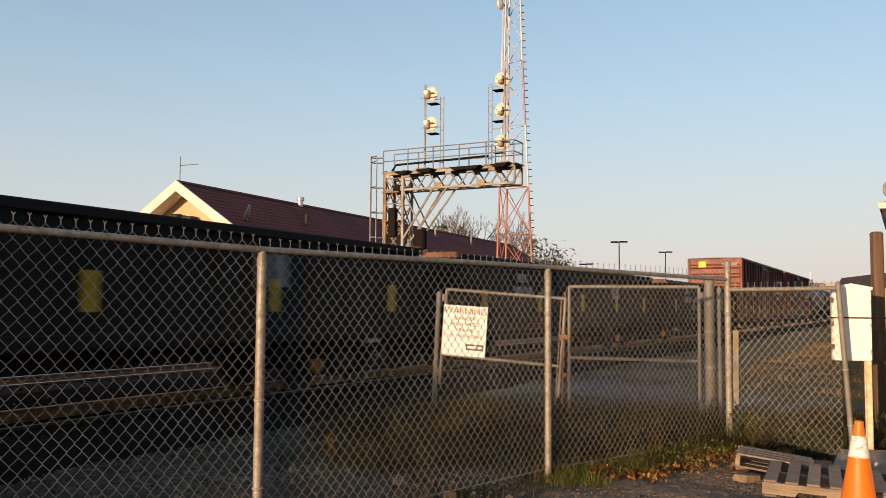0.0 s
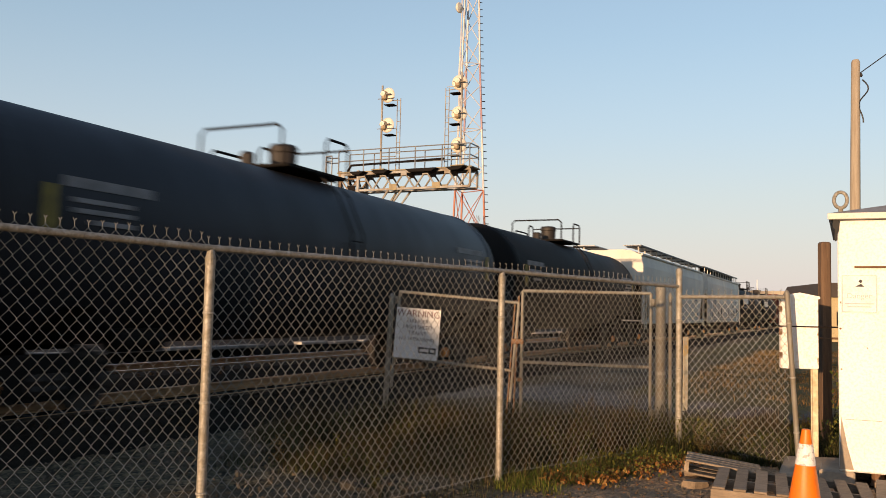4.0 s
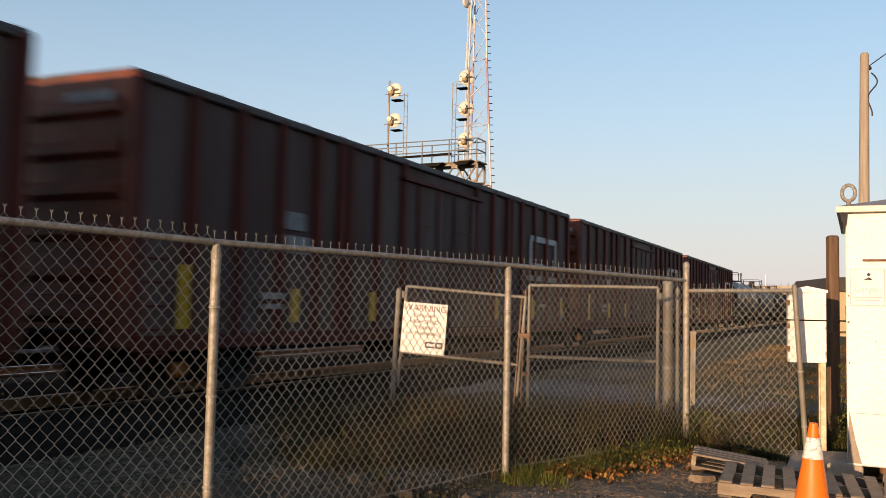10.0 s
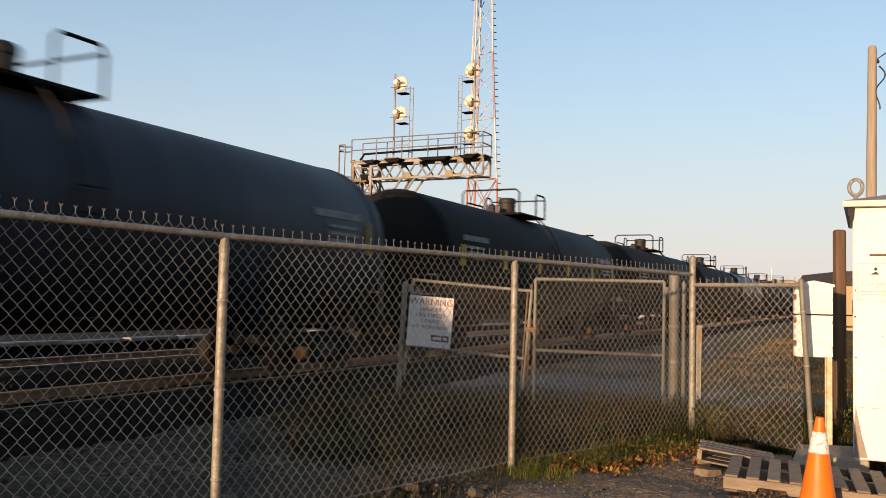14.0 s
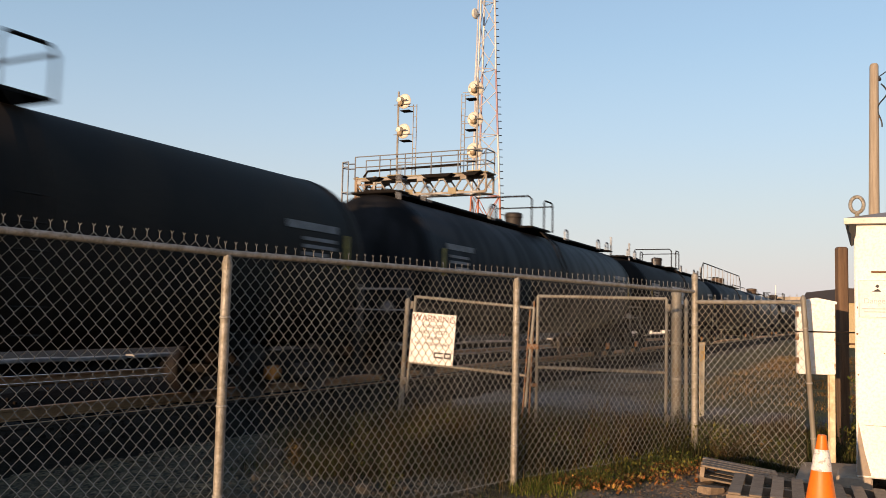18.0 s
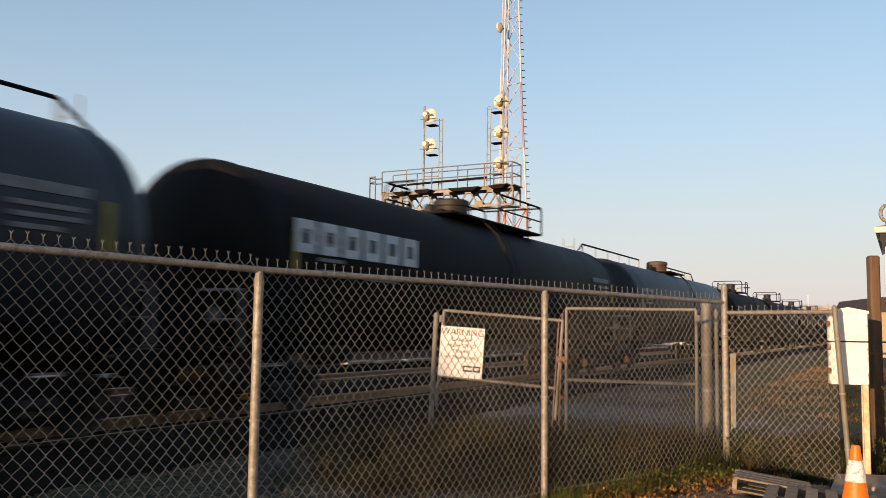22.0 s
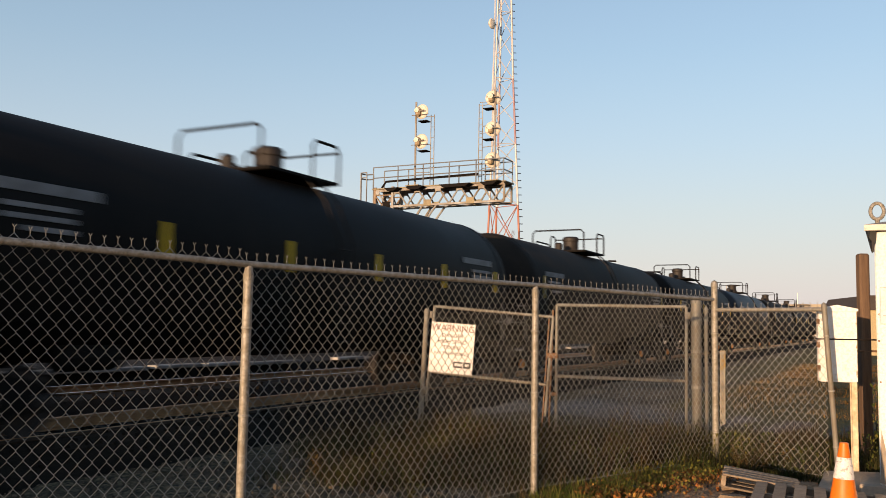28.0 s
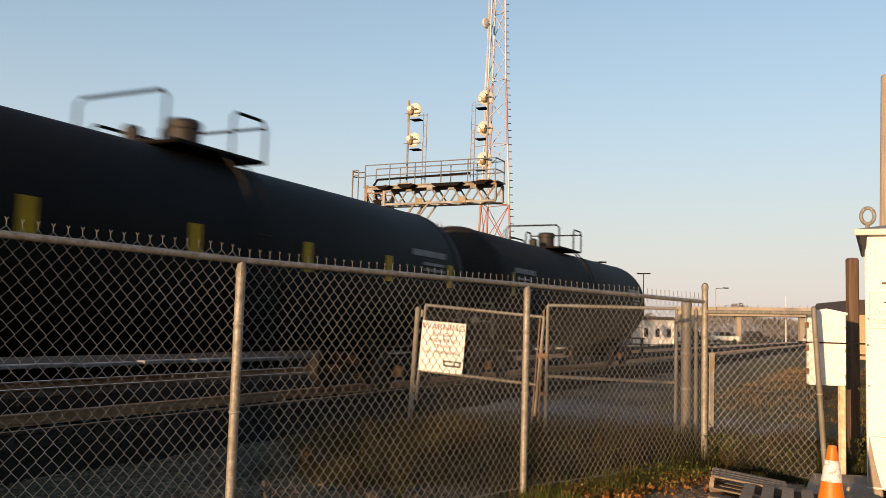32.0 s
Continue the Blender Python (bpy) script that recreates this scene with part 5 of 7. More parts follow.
def station():
    """Long low station with a dark red gabled roof, parallel to the line."""
    s = thing("station_building", Matrix.Translation(uv(28.2, 27.8, 0)) @ LINE @ pose(0, 0, 0, 0, 0, 3.0), "long station with a dark red shingle roof and buff gable", "building")
    L, half, ridge, eave = 41.0, 5.6, 6.85, 3.15
    wall = 4.6
    part("wall", Shape().prism([(-wall, -0.3), (wall, -0.3), (wall, 3.78), (0, 6.55), (-wall, 3.78)], 0.85, L, "x"), dark_brick, s, "brick wall with its shade in the dark colour")
    part("gable", Shape().prism([(-wall, 3.4), (wall, 3.4), (wall, 3.78), (0, 6.55), (-wall, 3.78)], 0.75, 0.85, "x"), brick_mat, s, "buff sunlit gable")
    for sg in (-1, 1):
        part("roof", Shape().prism([(0, ridge), (sg * half, eave), (sg * half, eave - 0.14), (0, ridge - 0.16)], -0.15, L + 0.5, "x"), roof_red, s, "dark red shingle slope")
        rows = Shape()
        n = 20
        for k in range(n):
            f0, f1 = k / n, (k + 1) / n
            y0, z0 = sg * half * f0, ridge + (eave - ridge) * f0
            y1, z1 = sg * half * f1, ridge + (eave - ridge) * f1
            rows.prism([(y0, z0 + 0.004), (y1, z1 + 0.03), (y1, z1 + 0.004)], -0.14, L + 0.49, "x")
        tagged(part("shingle_surface", rows, roof_red, s), kind="stuff")
        part("bargeboard", Shape().prism([(0, ridge + 0.06), (sg * (half + 0.05), eave + 0.05), (sg * (half + 0.05), eave - 0.42), (0, ridge - 0.42)], -0.26, -0.16, "x"), trim_cream, s, "cream bargeboard")
        part("soffit", Shape().prism([(0, ridge - 0.2), (sg * half, eave - 0.18), (sg * half, eave - 0.24), (0, ridge - 0.26)], -0.15, 0.75, "x"), trim_cream, s)
    part("ridge_cap", Shape().prism([(-0.16, ridge - 0.04), (0, ridge + 0.08), (0.16, ridge - 0.04)], -0.15, L + 0.5, "x"), roof_red, s)
    part("flood_lamp", Shape().box(0.45, -0.2, 5.25, 0.5, 0.55, 0.28, 0.05).tube((0.5, 0, 5.25), (0.8, 0, 5.25), 0.06, 8).box(0.42, 0.5, 5.4, 0.4, 0.4, 0.24, 0.05), dome_rust, s, "brown twin floodlight")
    part("flue", Shape().lathe([(0.14, 0), (0.14, 0.30), (0.21, 0.31), (0.21, 0.47), (0.15, 0.52)], 14), bright_metal, s, "bright metal roof flue", at=pose(9.0, -0.15, ridge - 0.12))
    for u, y in ((6.5, -2.2), (24.0, -0.9), (29.5, -1.2)):
        part("vent_pipe", Shape().lathe([(0.07, 0), (0.07, 0.6)], 8), dome_rust if u < 10 else galv, s, at=pose(u, y, ridge - 0.66 * abs(y)))
    dish = thing("satellite_dish", s.matrix_basis @ pose(1.4, -2.55, 5.18), "grey satellite dish on the roof edge", "satellite dish")
    part("reflector", Shape().lathe([(0.05, -0.10), (0.25, -0.06), (0.42, 0.05), (0.40, 0.06), (0.05, -0.07)], 20, pose(0, 0, 0.35, -70, 0, 35)), galv, dish, smooth=True)
    part("stalk", Shape().tube((0, 0, -0.25), (0, 0, 0.35), 0.035, 8), galv, dish)
    ant = thing("roof_antenna", s.matrix_basis @ pose(0.1, 0.1, ridge), "thin television aerial on the gable", "antenna")
    part("mast", Shape().tube((0, 0, -0.7), (0, 0, 1.15), 0.025, 6), galv, ant)
    part("boom", Shape().tube((0, 0, 0.75), (0.5, -0.62, 0.85), 0.018, 5), galv, ant)


signal_bridge()
radio_tower()
station()


def utility_pole():
    p = thing("utility_pole", Matrix.Translation((13.25, 25.0, -0.2)) @ pose(0, 0, 0, 0, 0.8, 0), "tall weathered wooden utility pole with cables", "utility pole")
    part("shaft", Shape().lathe([(0.165, 0), (0.15, 4), (0.12, 9.3), (0.09, 9.36)], 14), pole_wood, p, smooth=True)
    part("insulator", Shape().lathe([(0.04, 0), (0.06, 0.03), (0.04, 0.10)], 8, pose(0.13, -0.05, 8.85)), dome_rust, p)
    loop = [(0.15 + 0.22 * math.sin(a) * (1 - a / 9), -0.1, 8.75 - 0.17 * a) for a in np.linspace(0, 7.5, 16)]
    part("slack_cable", Shape().path(loop, 0.022, 5), cable_mat, p, "slack black cable loop")
    part("span_cable", Shape().path([(0.1 + 14 * s, -3.0 * s, 8.95 + 13.0 * s - 2.2 * s * (1 - s)) for s in np.linspace(0, 1, 12)], 0.016, 5), cable_mat, p)


utility_pole()


def bare_tree(x, y, h, seed, spread=0.5):
    """Leafless tree: forked limbs that divide into fine twigs."""
    rng = random.Random(seed)
    t = thing("bare_tree", Matrix.Translation((x, y, -0.2)), "leafless grey-brown tree behind the station", "tree", "bare trees")
    trunk, crown = Shape(), Shape()
    def grow(p, d, length, r, depth):
        q = p + d * length
        (trunk if depth < 2 else crown).tube(p, q, r, 6 if depth < 2 else 3, r * 0.68, False)
        if depth == 7:
            return
        for _ in range(2 if depth < 1 else rng.choice((2, 3))):
            e = (d + Vector((rng.uniform(-1, 1), rng.uniform(-1, 1), rng.uniform(-0.25, 0.6))) * spread).normalized()
            grow(q, e, length * rng.uniform(0.60, 0.84), max(0.012, r * 0.62), depth + 1)
    grow(Vector((0, 0, 0)), Vector((0, 0, 1)), h * 0.24, h * 0.022, 0)
    part("trunk", trunk, bark, t)
    part("crown", crown, bark, t, "fine bare twigs")


for k, (x, y, h) in enumerate(((-0.4, 84, 12.4), (2.4, 86, 13.0), (4.4, 88, 12.4), (6.2, 90, 11.8), (7.6, 92, 11.0), (1.0, 95, 12.6))):
    bare_tree(x, y, h, 20 + k)


def bush(x, y, h, w, seed):
    """Evergreen clump made of many small leaf blades."""
    rng = np.random.default_rng(seed)
    n = 2600
    p = rng.normal(size=(n, 3)) * np.array([w * 0.36, w * 0.36, h * 0.24]) + np.array([0, 0, h * 0.52])
    p[:, 2] = np.clip(p[:, 2], 0.05, h * 1.05)
    p[:, :2] *= (1.1 - 0.5 * p[:, 2:] / h)
    d = rng.normal(size=(n, 3)) * 0.16
    e = rng.normal(size=(n, 3)) * 0.16
    verts = np.stack([p, p + d, p + e], 1).reshape(-1, 3)
    t = thing("evergreen_bush", Matrix.Translation((x, y, -0.2)), "dark evergreen shrub behind the station", "bush", "evergreen shrubs")
    part("trunk", Shape().tube((0, 0, 0), (0, 0, h * 0.5), 0.12, 6), bark, t)
    part("crown", raw_mesh("crown", verts, np.arange(n * 3).reshape(-1, 3), evergreen), evergreen, t)


for k, (x, y, h, w) in enumerate(((9.4, 86, 7.9, 4.2), (11.0, 88, 7.2, 3.8), (12.4, 92, 6.2, 3.2), (-0.2, 80, 8.6, 2.0))):
    bush(x, y, h, w, 40 + k)


def lot_lamp(x, y, h, label="slim parking-lot lamp post with a flat head"):
    l = thing("street_lamp", Matrix.Translation((x, y, -0.2)), label, "street lamp", "parking-lot lamps")
    part("pole", Shape().tube((0, 0, 0), (0, 0, h), 0.08, 8, 0.055), steel_dark, l)
    part("head", Shape().box(-0.45, 0, h, 0.8, 0.35, 0.16, 0.03).box(0.45, 0, h + 0.03, 0.8, 0.35, 0.16, 0.03), steel_dark, l)


lot_lamp(18.0, 90, 8.5)
lot_lamp(28.3, 112, 8.9)
lot_lamp(16.9, 104, 6.9)


def distance():
    """Overpass, low buildings, parked vans and a hazy tree line past the yard."""
    o = thing("road_overpass", Matrix.Translation((0, 0, 0)), "long concrete road overpass on slim piers", "overpass", "", "structure")
    a, b = Vector((50, 172, 5.0)), Vector((108, 150, 5.6))
    d = (b - a)
    part("deck", Shape().box(0, 0, 0, d.length, 8, 0.9, 0.05), bridge_steel, o, at=Matrix.Translation((a + b) / 2) @ d.to_track_quat("X", "Z").to_matrix().to_4x4())
    part("parapet", Shape().box(0, -4, 0.8, d.length, 0.3, 0.8, 0.03), bridge_steel, o, at=Matrix.Translation((a + b) / 2) @ d.to_track_quat("X", "Z").to_matrix().to_4x4())
    for s in (0.18, 0.36, 0.54, 0.72, 0.9):
        p = a + d * s
        part("pier", Shape().box(p.x, p.y - 1, p.z / 2 - 0.4, 0.9, 0.9, p.z - 0.2, 0.05), bridge_steel, o)
    part("abutment", Shape().box(44, 174.5, 1.2, 14, 9, 4.2, 0.1), far_woods, o)

    def house(x, y, w, dd, h, roof, wallm, roofm, label, rz=0, name="low_building"):
        g = thing(name, pose(x, y, -0.2, 0, 0, rz), label, "building", "distant buildings")
        part("wall", Shape().box(0, 0, h / 2, w, dd, h, 0.02), wallm, g)
        part("roof", Shape().prism([(-w / 2 - 0.3, h), (w / 2 + 0.3, h), (w / 2 - 0.2, h + roof), (-w / 2 + 0.2, h + roof)], -dd / 2 - 0.3, dd / 2 + 0.3, "y"), roofm, g)
        for k in range(3):
            part("window", Shape().box(-w / 3 + k * w / 3, -dd / 2 - 0.02, h * 0.55, w * 0.12, 0.06, h * 0.3, 0.01), glass_dark, g)

    house(33.4, 61, 8.9, 9, 3.15, 0.95, tan_wall, dark_roof, "low building with a dark brown roof and tan wall", -10)
    house(22.2, 84, 3.2, 3, 2.7, 0.3, white_paint, dark_roof, "small cream trackside hut", 0, "trackside_hut")
    house(33.0, 120, 4.2, 4, 2.3, 0.25, white_paint, concrete, "small white hut beside the yard", 5)
    for k, (x, y, mt) in enumerate(((52, 150, white_paint), (56.5, 148, tank_grey), (66, 146, white_paint), (70.5, 145, white_paint), (78, 143, white_paint), (47, 152, tank_grey))):
        c = thing("parked_van" if k % 2 else "parked_car", pose(x, y, -0.2, 0, 0, 8 * k), "parked vehicle in the distant lot", "car", "parked vehicles")
        part("body", Shape().box(0, 0, 0.75, 4.4, 1.8, 0.75, 0.15), mt, c)
        part("cabin", Shape().prism([(-1.9, 1.1), (1.0, 1.1), (0.55, 1.75 + 0.3 * (k % 2)), (-1.6, 1.75 + 0.3 * (k % 2))], -0.8, 0.8, "y"), glass_dark if k % 2 == 0 else mt, c)
        for xx in (-1.35, 1.35):
            for yy in (-0.85, 0.85):
                part("wheel", Shape().lathe([(0.2, -0.1), (0.33, -0.1), (0.33, 0.1), (0.2, 0.1)], 14, pose(xx, yy, 0.33, 90, 0, 0)), rubber, c)
    lp = thing("street_lamp", pose(55.4, 165, 4.9), "slim street lamp standing on the overpass", "street lamp", "overpass lamps")
    part("pole", Shape().tube((0, 0, 0), (0, 0, 4.9), 0.11, 8, 0.08), galv, lp)
    part("head", Shape().tube((0, 0, 4.85), (1.4, 0, 4.95), 0.06, 6).box(1.9, 0, 4.97, 1.1, 0.4, 0.2, 0.05), steel_dark, lp)
    mast = thing("flag_pole", pose(70, 168, -0.2), "thin white pole beyond the overpass", "pole")
    part("shaft", Shape().tube((0, 0, 0), (0, 0, 9.0), 0.12, 8, 0.07), white_paint, mast)
    # tree line: a low ragged belt of twig clumps
    rng = np.random.default_rng(5)
    n = 60000
    ang = np.radians(rng.uniform(2, 66, n))
    dist = rng.uniform(300, 420, n)
    hgt = (np.sin(ang * 23) + np.sin(ang * 57 + 1) * 0.7 + np.sin(ang * 131) * 0.4 + 2.9) * 2.35
    p = np.stack([np.sin(ang) * dist, np.cos(ang) * dist, rng.random(n) ** 0.7 * hgt], 1)
    dd = rng.normal(size=(n, 3)) * np.array([0.25, 0.25, 0.75])
    ee = rng.normal(size=(n, 3)) * np.array([0.55, 0.55, 0.35])
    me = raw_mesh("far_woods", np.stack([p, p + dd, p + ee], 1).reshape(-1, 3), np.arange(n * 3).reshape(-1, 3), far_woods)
    tagged(part("far_woods", me, far_woods), "leafless tree line on the horizon, haze in its colour", "trees", kind="stuff")


distance()


def hedge():
    """Ragged belt of scrub beyond the tracks, past the end of the station."""
    rg = np.random.default_rng(9)
    n = 14000
    u = rg.uniform(-30, 24, n)
    top = 2.3 + 0.7 * np.sin(u * 0.6) + 0.5 * np.sin(u * 1.7 + 1)
    v = 36 + rg.normal(size=n) * 1.6
    z = rg.random(n) ** 0.8 * top - 0.2
    p = np.stack([u * U.x + v * V.x, u * U.y + v * V.y, z], 1)
    d, e = rg.normal(size=(n, 3)) * 0.17, rg.normal(size=(n, 3)) * 0.17
    me = raw_mesh("scrub_hedge", np.stack([p, p + d, p + e], 1).reshape(-1, 3), np.arange(n * 3).reshape(-1, 3), hedge_leaf)
    tagged(part("scrub_hedge", me, hedge_leaf), "dull olive scrub hedge beyond the tracks", "hedge", kind="stuff")


hedge()


# ---- weeds, leaves and stones ----
def blades(name, spots, n, height, mat, seed, lean=0.5, width=0.006, label="", spread=0.09):
    """Tufts of bent blades round plan points."""
    rng = np.random.default_rng(seed)
    c = np.asarray(spots)[rng.integers(0, len(spots), n)]
    x = c[:, 0] + rng.normal(size=n) * spread
    y = c[:, 1] + rng.normal(size=n) * spread
    z = ground_z(x, y) - 0.02
    h = height * rng.uniform(0.45, 1.15, n) * (c[:, 2] if c.shape[1] > 2 else 1)
    a = np.arctan2(y - c[:, 1], x - c[:, 0]) + rng.normal(size=n) * 0.7
    far = np.hypot(x - c[:, 0], y - c[:, 1]) / (spread + 1e-6)
    h = h * np.clip(1.25 - 0.35 * far, 0.35, 1.2)
    l = h * lean * rng.uniform(0.1, 1.0, n)
    dx, dy = np.cos(a) * l, np.sin(a) * l
    wx, wy = -np.sin(a) * width, np.cos(a) * width
    base = np.stack([x, y, z], 1)
    w = np.stack([wx, wy, np.zeros(n)], 1)
    mid = base + np.stack([dx * 0.35, dy * 0.35, h * 0.6], 1)
    tip = base + np.stack([dx, dy, h], 1)
    verts = np.stack([base - w, base + w, mid - w * 0.8, mid + w * 0.8, tip], 1).reshape(-1, 3)
    k = (np.arange(n) * 5)[:, None]
    tri = np.concatenate([k + np.array([[0, 1, 3]]), k + np.array([[0, 3, 2]]), k + np.array([[2, 3, 4]])], 0)
    return tagged(part(name, raw_mesh(name, verts, tri, mat), mat), label, "grass", kind="stuff")


rng = random.Random(12)


def seg(a, b, s):
    return (a[0] + (b[0] - a[0]) * s, a[1] + (b[1] - a[1]) * s)


fence_line = [(*[c + rng.gauss(0, 0.22) for c in seg(P1, P2, rng.uniform(-0.6, 1))], rng.uniform(0.3, 1)) for _ in range(160)] + \
             [(*[c + rng.gauss(0, 0.20) for c in seg(P2, P3, rng.random())], rng.uniform(0.4, 1.1)) for _ in range(150)]
gate_foot = [(*(G0 + GD * rng.uniform(-0.8, 4.2)).xy[:], rng.uniform(0.5, 1.2)) for _ in range(150)]
gate_foot = [(x + rng.gauss(0, 0.5), y + rng.gauss(-0.5, 0.6), s) for x, y, s in gate_foot]
blades("fence_grass", fence_line, 9000, 0.11, grass_green, 1, 0.9, 0.003, "short green and straw grass along the fence foot", 0.11)
blades("fence_straw", fence_line, 1100, 0.30, grass_dry, 2, 0.8, 0.0022, "dry straw stalks along the fence foot", 0.14)
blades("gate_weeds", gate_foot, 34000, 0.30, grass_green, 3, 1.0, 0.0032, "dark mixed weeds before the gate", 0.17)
blades("gate_straw", gate_foot, 2600, 0.38, grass_dry, 4, 0.9, 0.0022, "dry stalks before the gate", 0.2)
corner = [(3.45 + rng.gauss(0, 0.3), 9.6 + rng.gauss(0, 0.3), 1) for _ in range(20)] + [(5.0 + rng.gauss(0, 0.25), 9.6 + rng.gauss(0, 0.4), 1.3) for _ in range(26)] + [(*seg(P3, PB, rng.random()), 0.8) for _ in range(22)]
blades("corner_weeds", corner, 4200, 0.17, grass_green, 5, 1.0, 0.0035, "rank green weeds round the corner post and timber post", 0.10)
tufts = [(x + rng.gauss(0, 0.16), y + rng.gauss(0, 0.16), rng.uniform(0.7, 1.2)) for x, y in ((-1.1, 11.9), (-0.9, 11.6), (0.3, 11.4), (-0.1, 11.2), (0.9, 11.3), (0.45, 10.6), (1.4, 10.6), (2.7, 10.9), (3.9, 11.1), (4.5, 11.0), (4.9, 11.3), (3.0, 10.4), (5.6, 11.4)) for _ in range(3)]
blades("rusty_tufts", tufts, 5200, 0.42, rust_grass, 8, 0.8, 0.0026, "reddish tufts of dead grass among the weeds", 0.10)
yard = [(rng.uniform(-1.9, 2.4), rng.uniform(8.2, 11.9), rng.uniform(0.3, 1.0)) for _ in range(420)]
yard = [f for f in yard if f[0] > -1.5 and f[1] > 5.9 + 1.118 * (f[0] + 1.16) and f[1] < 12.4 - 0.31 * f[0] and rng.random() < ease(-2.2, 0.6, f[0]) + 0.15]
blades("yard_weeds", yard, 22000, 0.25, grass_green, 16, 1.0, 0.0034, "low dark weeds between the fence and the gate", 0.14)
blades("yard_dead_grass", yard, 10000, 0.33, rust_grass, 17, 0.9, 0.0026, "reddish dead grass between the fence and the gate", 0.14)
leaf_bed = [seg(P2, P3, rng.uniform(0.0, 0.95)) for _ in range(70)]
leaf_bed = [(x + rng.uniform(-0.2, 0.40), y - rng.uniform(-0.15, 0.42), rng.uniform(0.5, 1.1)) for x, y in leaf_bed]
blades("fence_green", leaf_bed, 15000, 0.11, lush_grass, 19, 1.2, 0.0032, "short fresh grass among fallen leaves at the fence foot", 0.12)
rim = [(rng.uniform(2.9, 6.5), rng.uniform(10.4, 12.4), rng.uniform(0.4, 1.1)) for _ in range(170)]
rim = [f for f in rim if lane_off(f[0], f[1]) > 1.25]
blades("lane_edge_weeds", rim, 12000, 0.20, grass_green, 14, 1.0, 0.0035, "dark weeds between the fence and the gravel lane", 0.16)
field = [(rng.uniform(3.2, 22), rng.uniform(12.5, 40), rng.uniform(0.4, 1.1)) for _ in range(2600)]
field = [f for f in field if across(f[0], f[1]) < 3.6 and lane_off(f[0], f[1]) > 1.5]
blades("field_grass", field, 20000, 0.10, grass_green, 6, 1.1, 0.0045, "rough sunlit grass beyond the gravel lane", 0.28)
blades("field_straw", field, 60000, 0.13, sunlit_field_grass, 7, 1.1, 0.004, "dry grass beyond the gravel lane, painted sunlit orange", 0.30)


def weed_clump(x, y, h, w, seed, leaf):
    """A bushy weed: several leaning stems set with small leaves and a few seed heads."""
    rg = random.Random(seed)
    t = thing("weed", Matrix.Translation((x, y, float(ground_z(x, y)) - 0.02)), "bushy weed gone to seed in the dirt by the fence", "weed", "weed clumps")
    stems, leaves = Shape(), Shape()
    for _ in range(rg.randint(9, 14)):
        a, hh = rg.uniform(0, 6.283), h * rg.uniform(0.5, 1.1)
        out = w * rg.uniform(0.15, 1.0)
        pts = [Vector((math.cos(a) * out * f ** 1.4, math.sin(a) * out * f ** 1.4, hh * f)) for f in (0, 0.35, 0.7, 1)]
        for p, q in zip(pts, pts[1:]):
            stems.tube(p, q, 0.0026, 3, 0.002, False)
        for _ in range(rg.randint(14, 24)):
            f = rg.uniform(0.12, 1.05)
            p = Vector((math.cos(a) * out * f ** 1.4, math.sin(a) * out * f ** 1.4, hh * f)) + Vector((rg.gauss(0, 0.02), rg.gauss(0, 0.02), rg.gauss(0, 0.012)))
            b, s = rg.uniform(0, 6.283), rg.uniform(0.010, 0.028) * (1.25 - 0.6 * f)
            d = Vector((math.cos(b), math.sin(b), rg.uniform(-0.4, 0.9))) * s * 1.6
            e = Vector((-math.sin(b), math.cos(b), rg.uniform(-0.3, 0.3))) * s * 0.55
            leaves.add([p, p + d * 0.5 - e, p + d, p + d * 0.5 + e], [(0, 1, 2, 3)])
    me = raw_mesh("stalk_tangle", stems.v, stems.f, rust_grass)
    tagged(part("stalk_tangle", me, rust_grass, t), kind="stuff")
    tagged(part("foliage", raw_mesh("foliage", leaves.v, leaves.f, leaf), leaf, t), kind="stuff")


for k in range(72):
    if k < 20:
        x, y = seg(P2, P3, 0.45 + 0.55 * rng.random())
        x, y, h = x - rng.uniform(0.0, 0.45), y + rng.uniform(0.0, 0.5), rng.uniform(0.3, 0.62)
    elif k < 58:
        p = G0 + GD * rng.uniform(-0.6, 4.1)
        x, y, h = p.x + rng.gauss(0, 0.2), p.y - rng.uniform(0.1, 2.4), rng.uniform(0.28, 0.62)
    elif k < 65:
        x, y, h = rng.uniform(3.5, 4.0), rng.uniform(9.5, 10.2), rng.uniform(0.2, 0.42)
    else:
        x, y, h = rng.uniform(-1.4, 0.2), rng.uniform(7.6, 9.4), rng.uniform(0.15, 0.35)
    weed_clump(x, y, h, h * 0.55, 300 + k, (rust_grass, weed_leaf, lush_grass, weed_leaf, straw_leaf)[k % 5])


def litter(name, spots, n, size, mat, seed, label, flat=0.35, lift=0.02, spread=0.25):
    rg = np.random.default_rng(seed)
    c = np.asarray(spots)[rg.integers(0, len(spots), n), :2] + rg.normal(size=(n, 2)) * spread
    z = ground_z(c[:, 0], c[:, 1]) + rg.random(n) * lift + 0.005
    p = np.column_stack([c, z])
    a = rg.uniform(0, 6.283, n)
    s = size * rg.uniform(0.5, 1.3, n)
    d = np.stack([np.cos(a) * s, np.sin(a) * s, rg.uniform(-flat, flat, n) * s], 1)
    e = np.stack([-np.sin(a) * s * 0.6, np.cos(a) * s * 0.6, rg.uniform(-flat, flat, n) * s], 1)
    verts = np.stack([p - d, p - e, p + d, p + e], 1).reshape(-1, 3)
    return tagged(part(name, raw_mesh(name, verts, np.arange(n * 4).reshape(-1, 4), mat), mat), label, "leaves", kind="stuff")


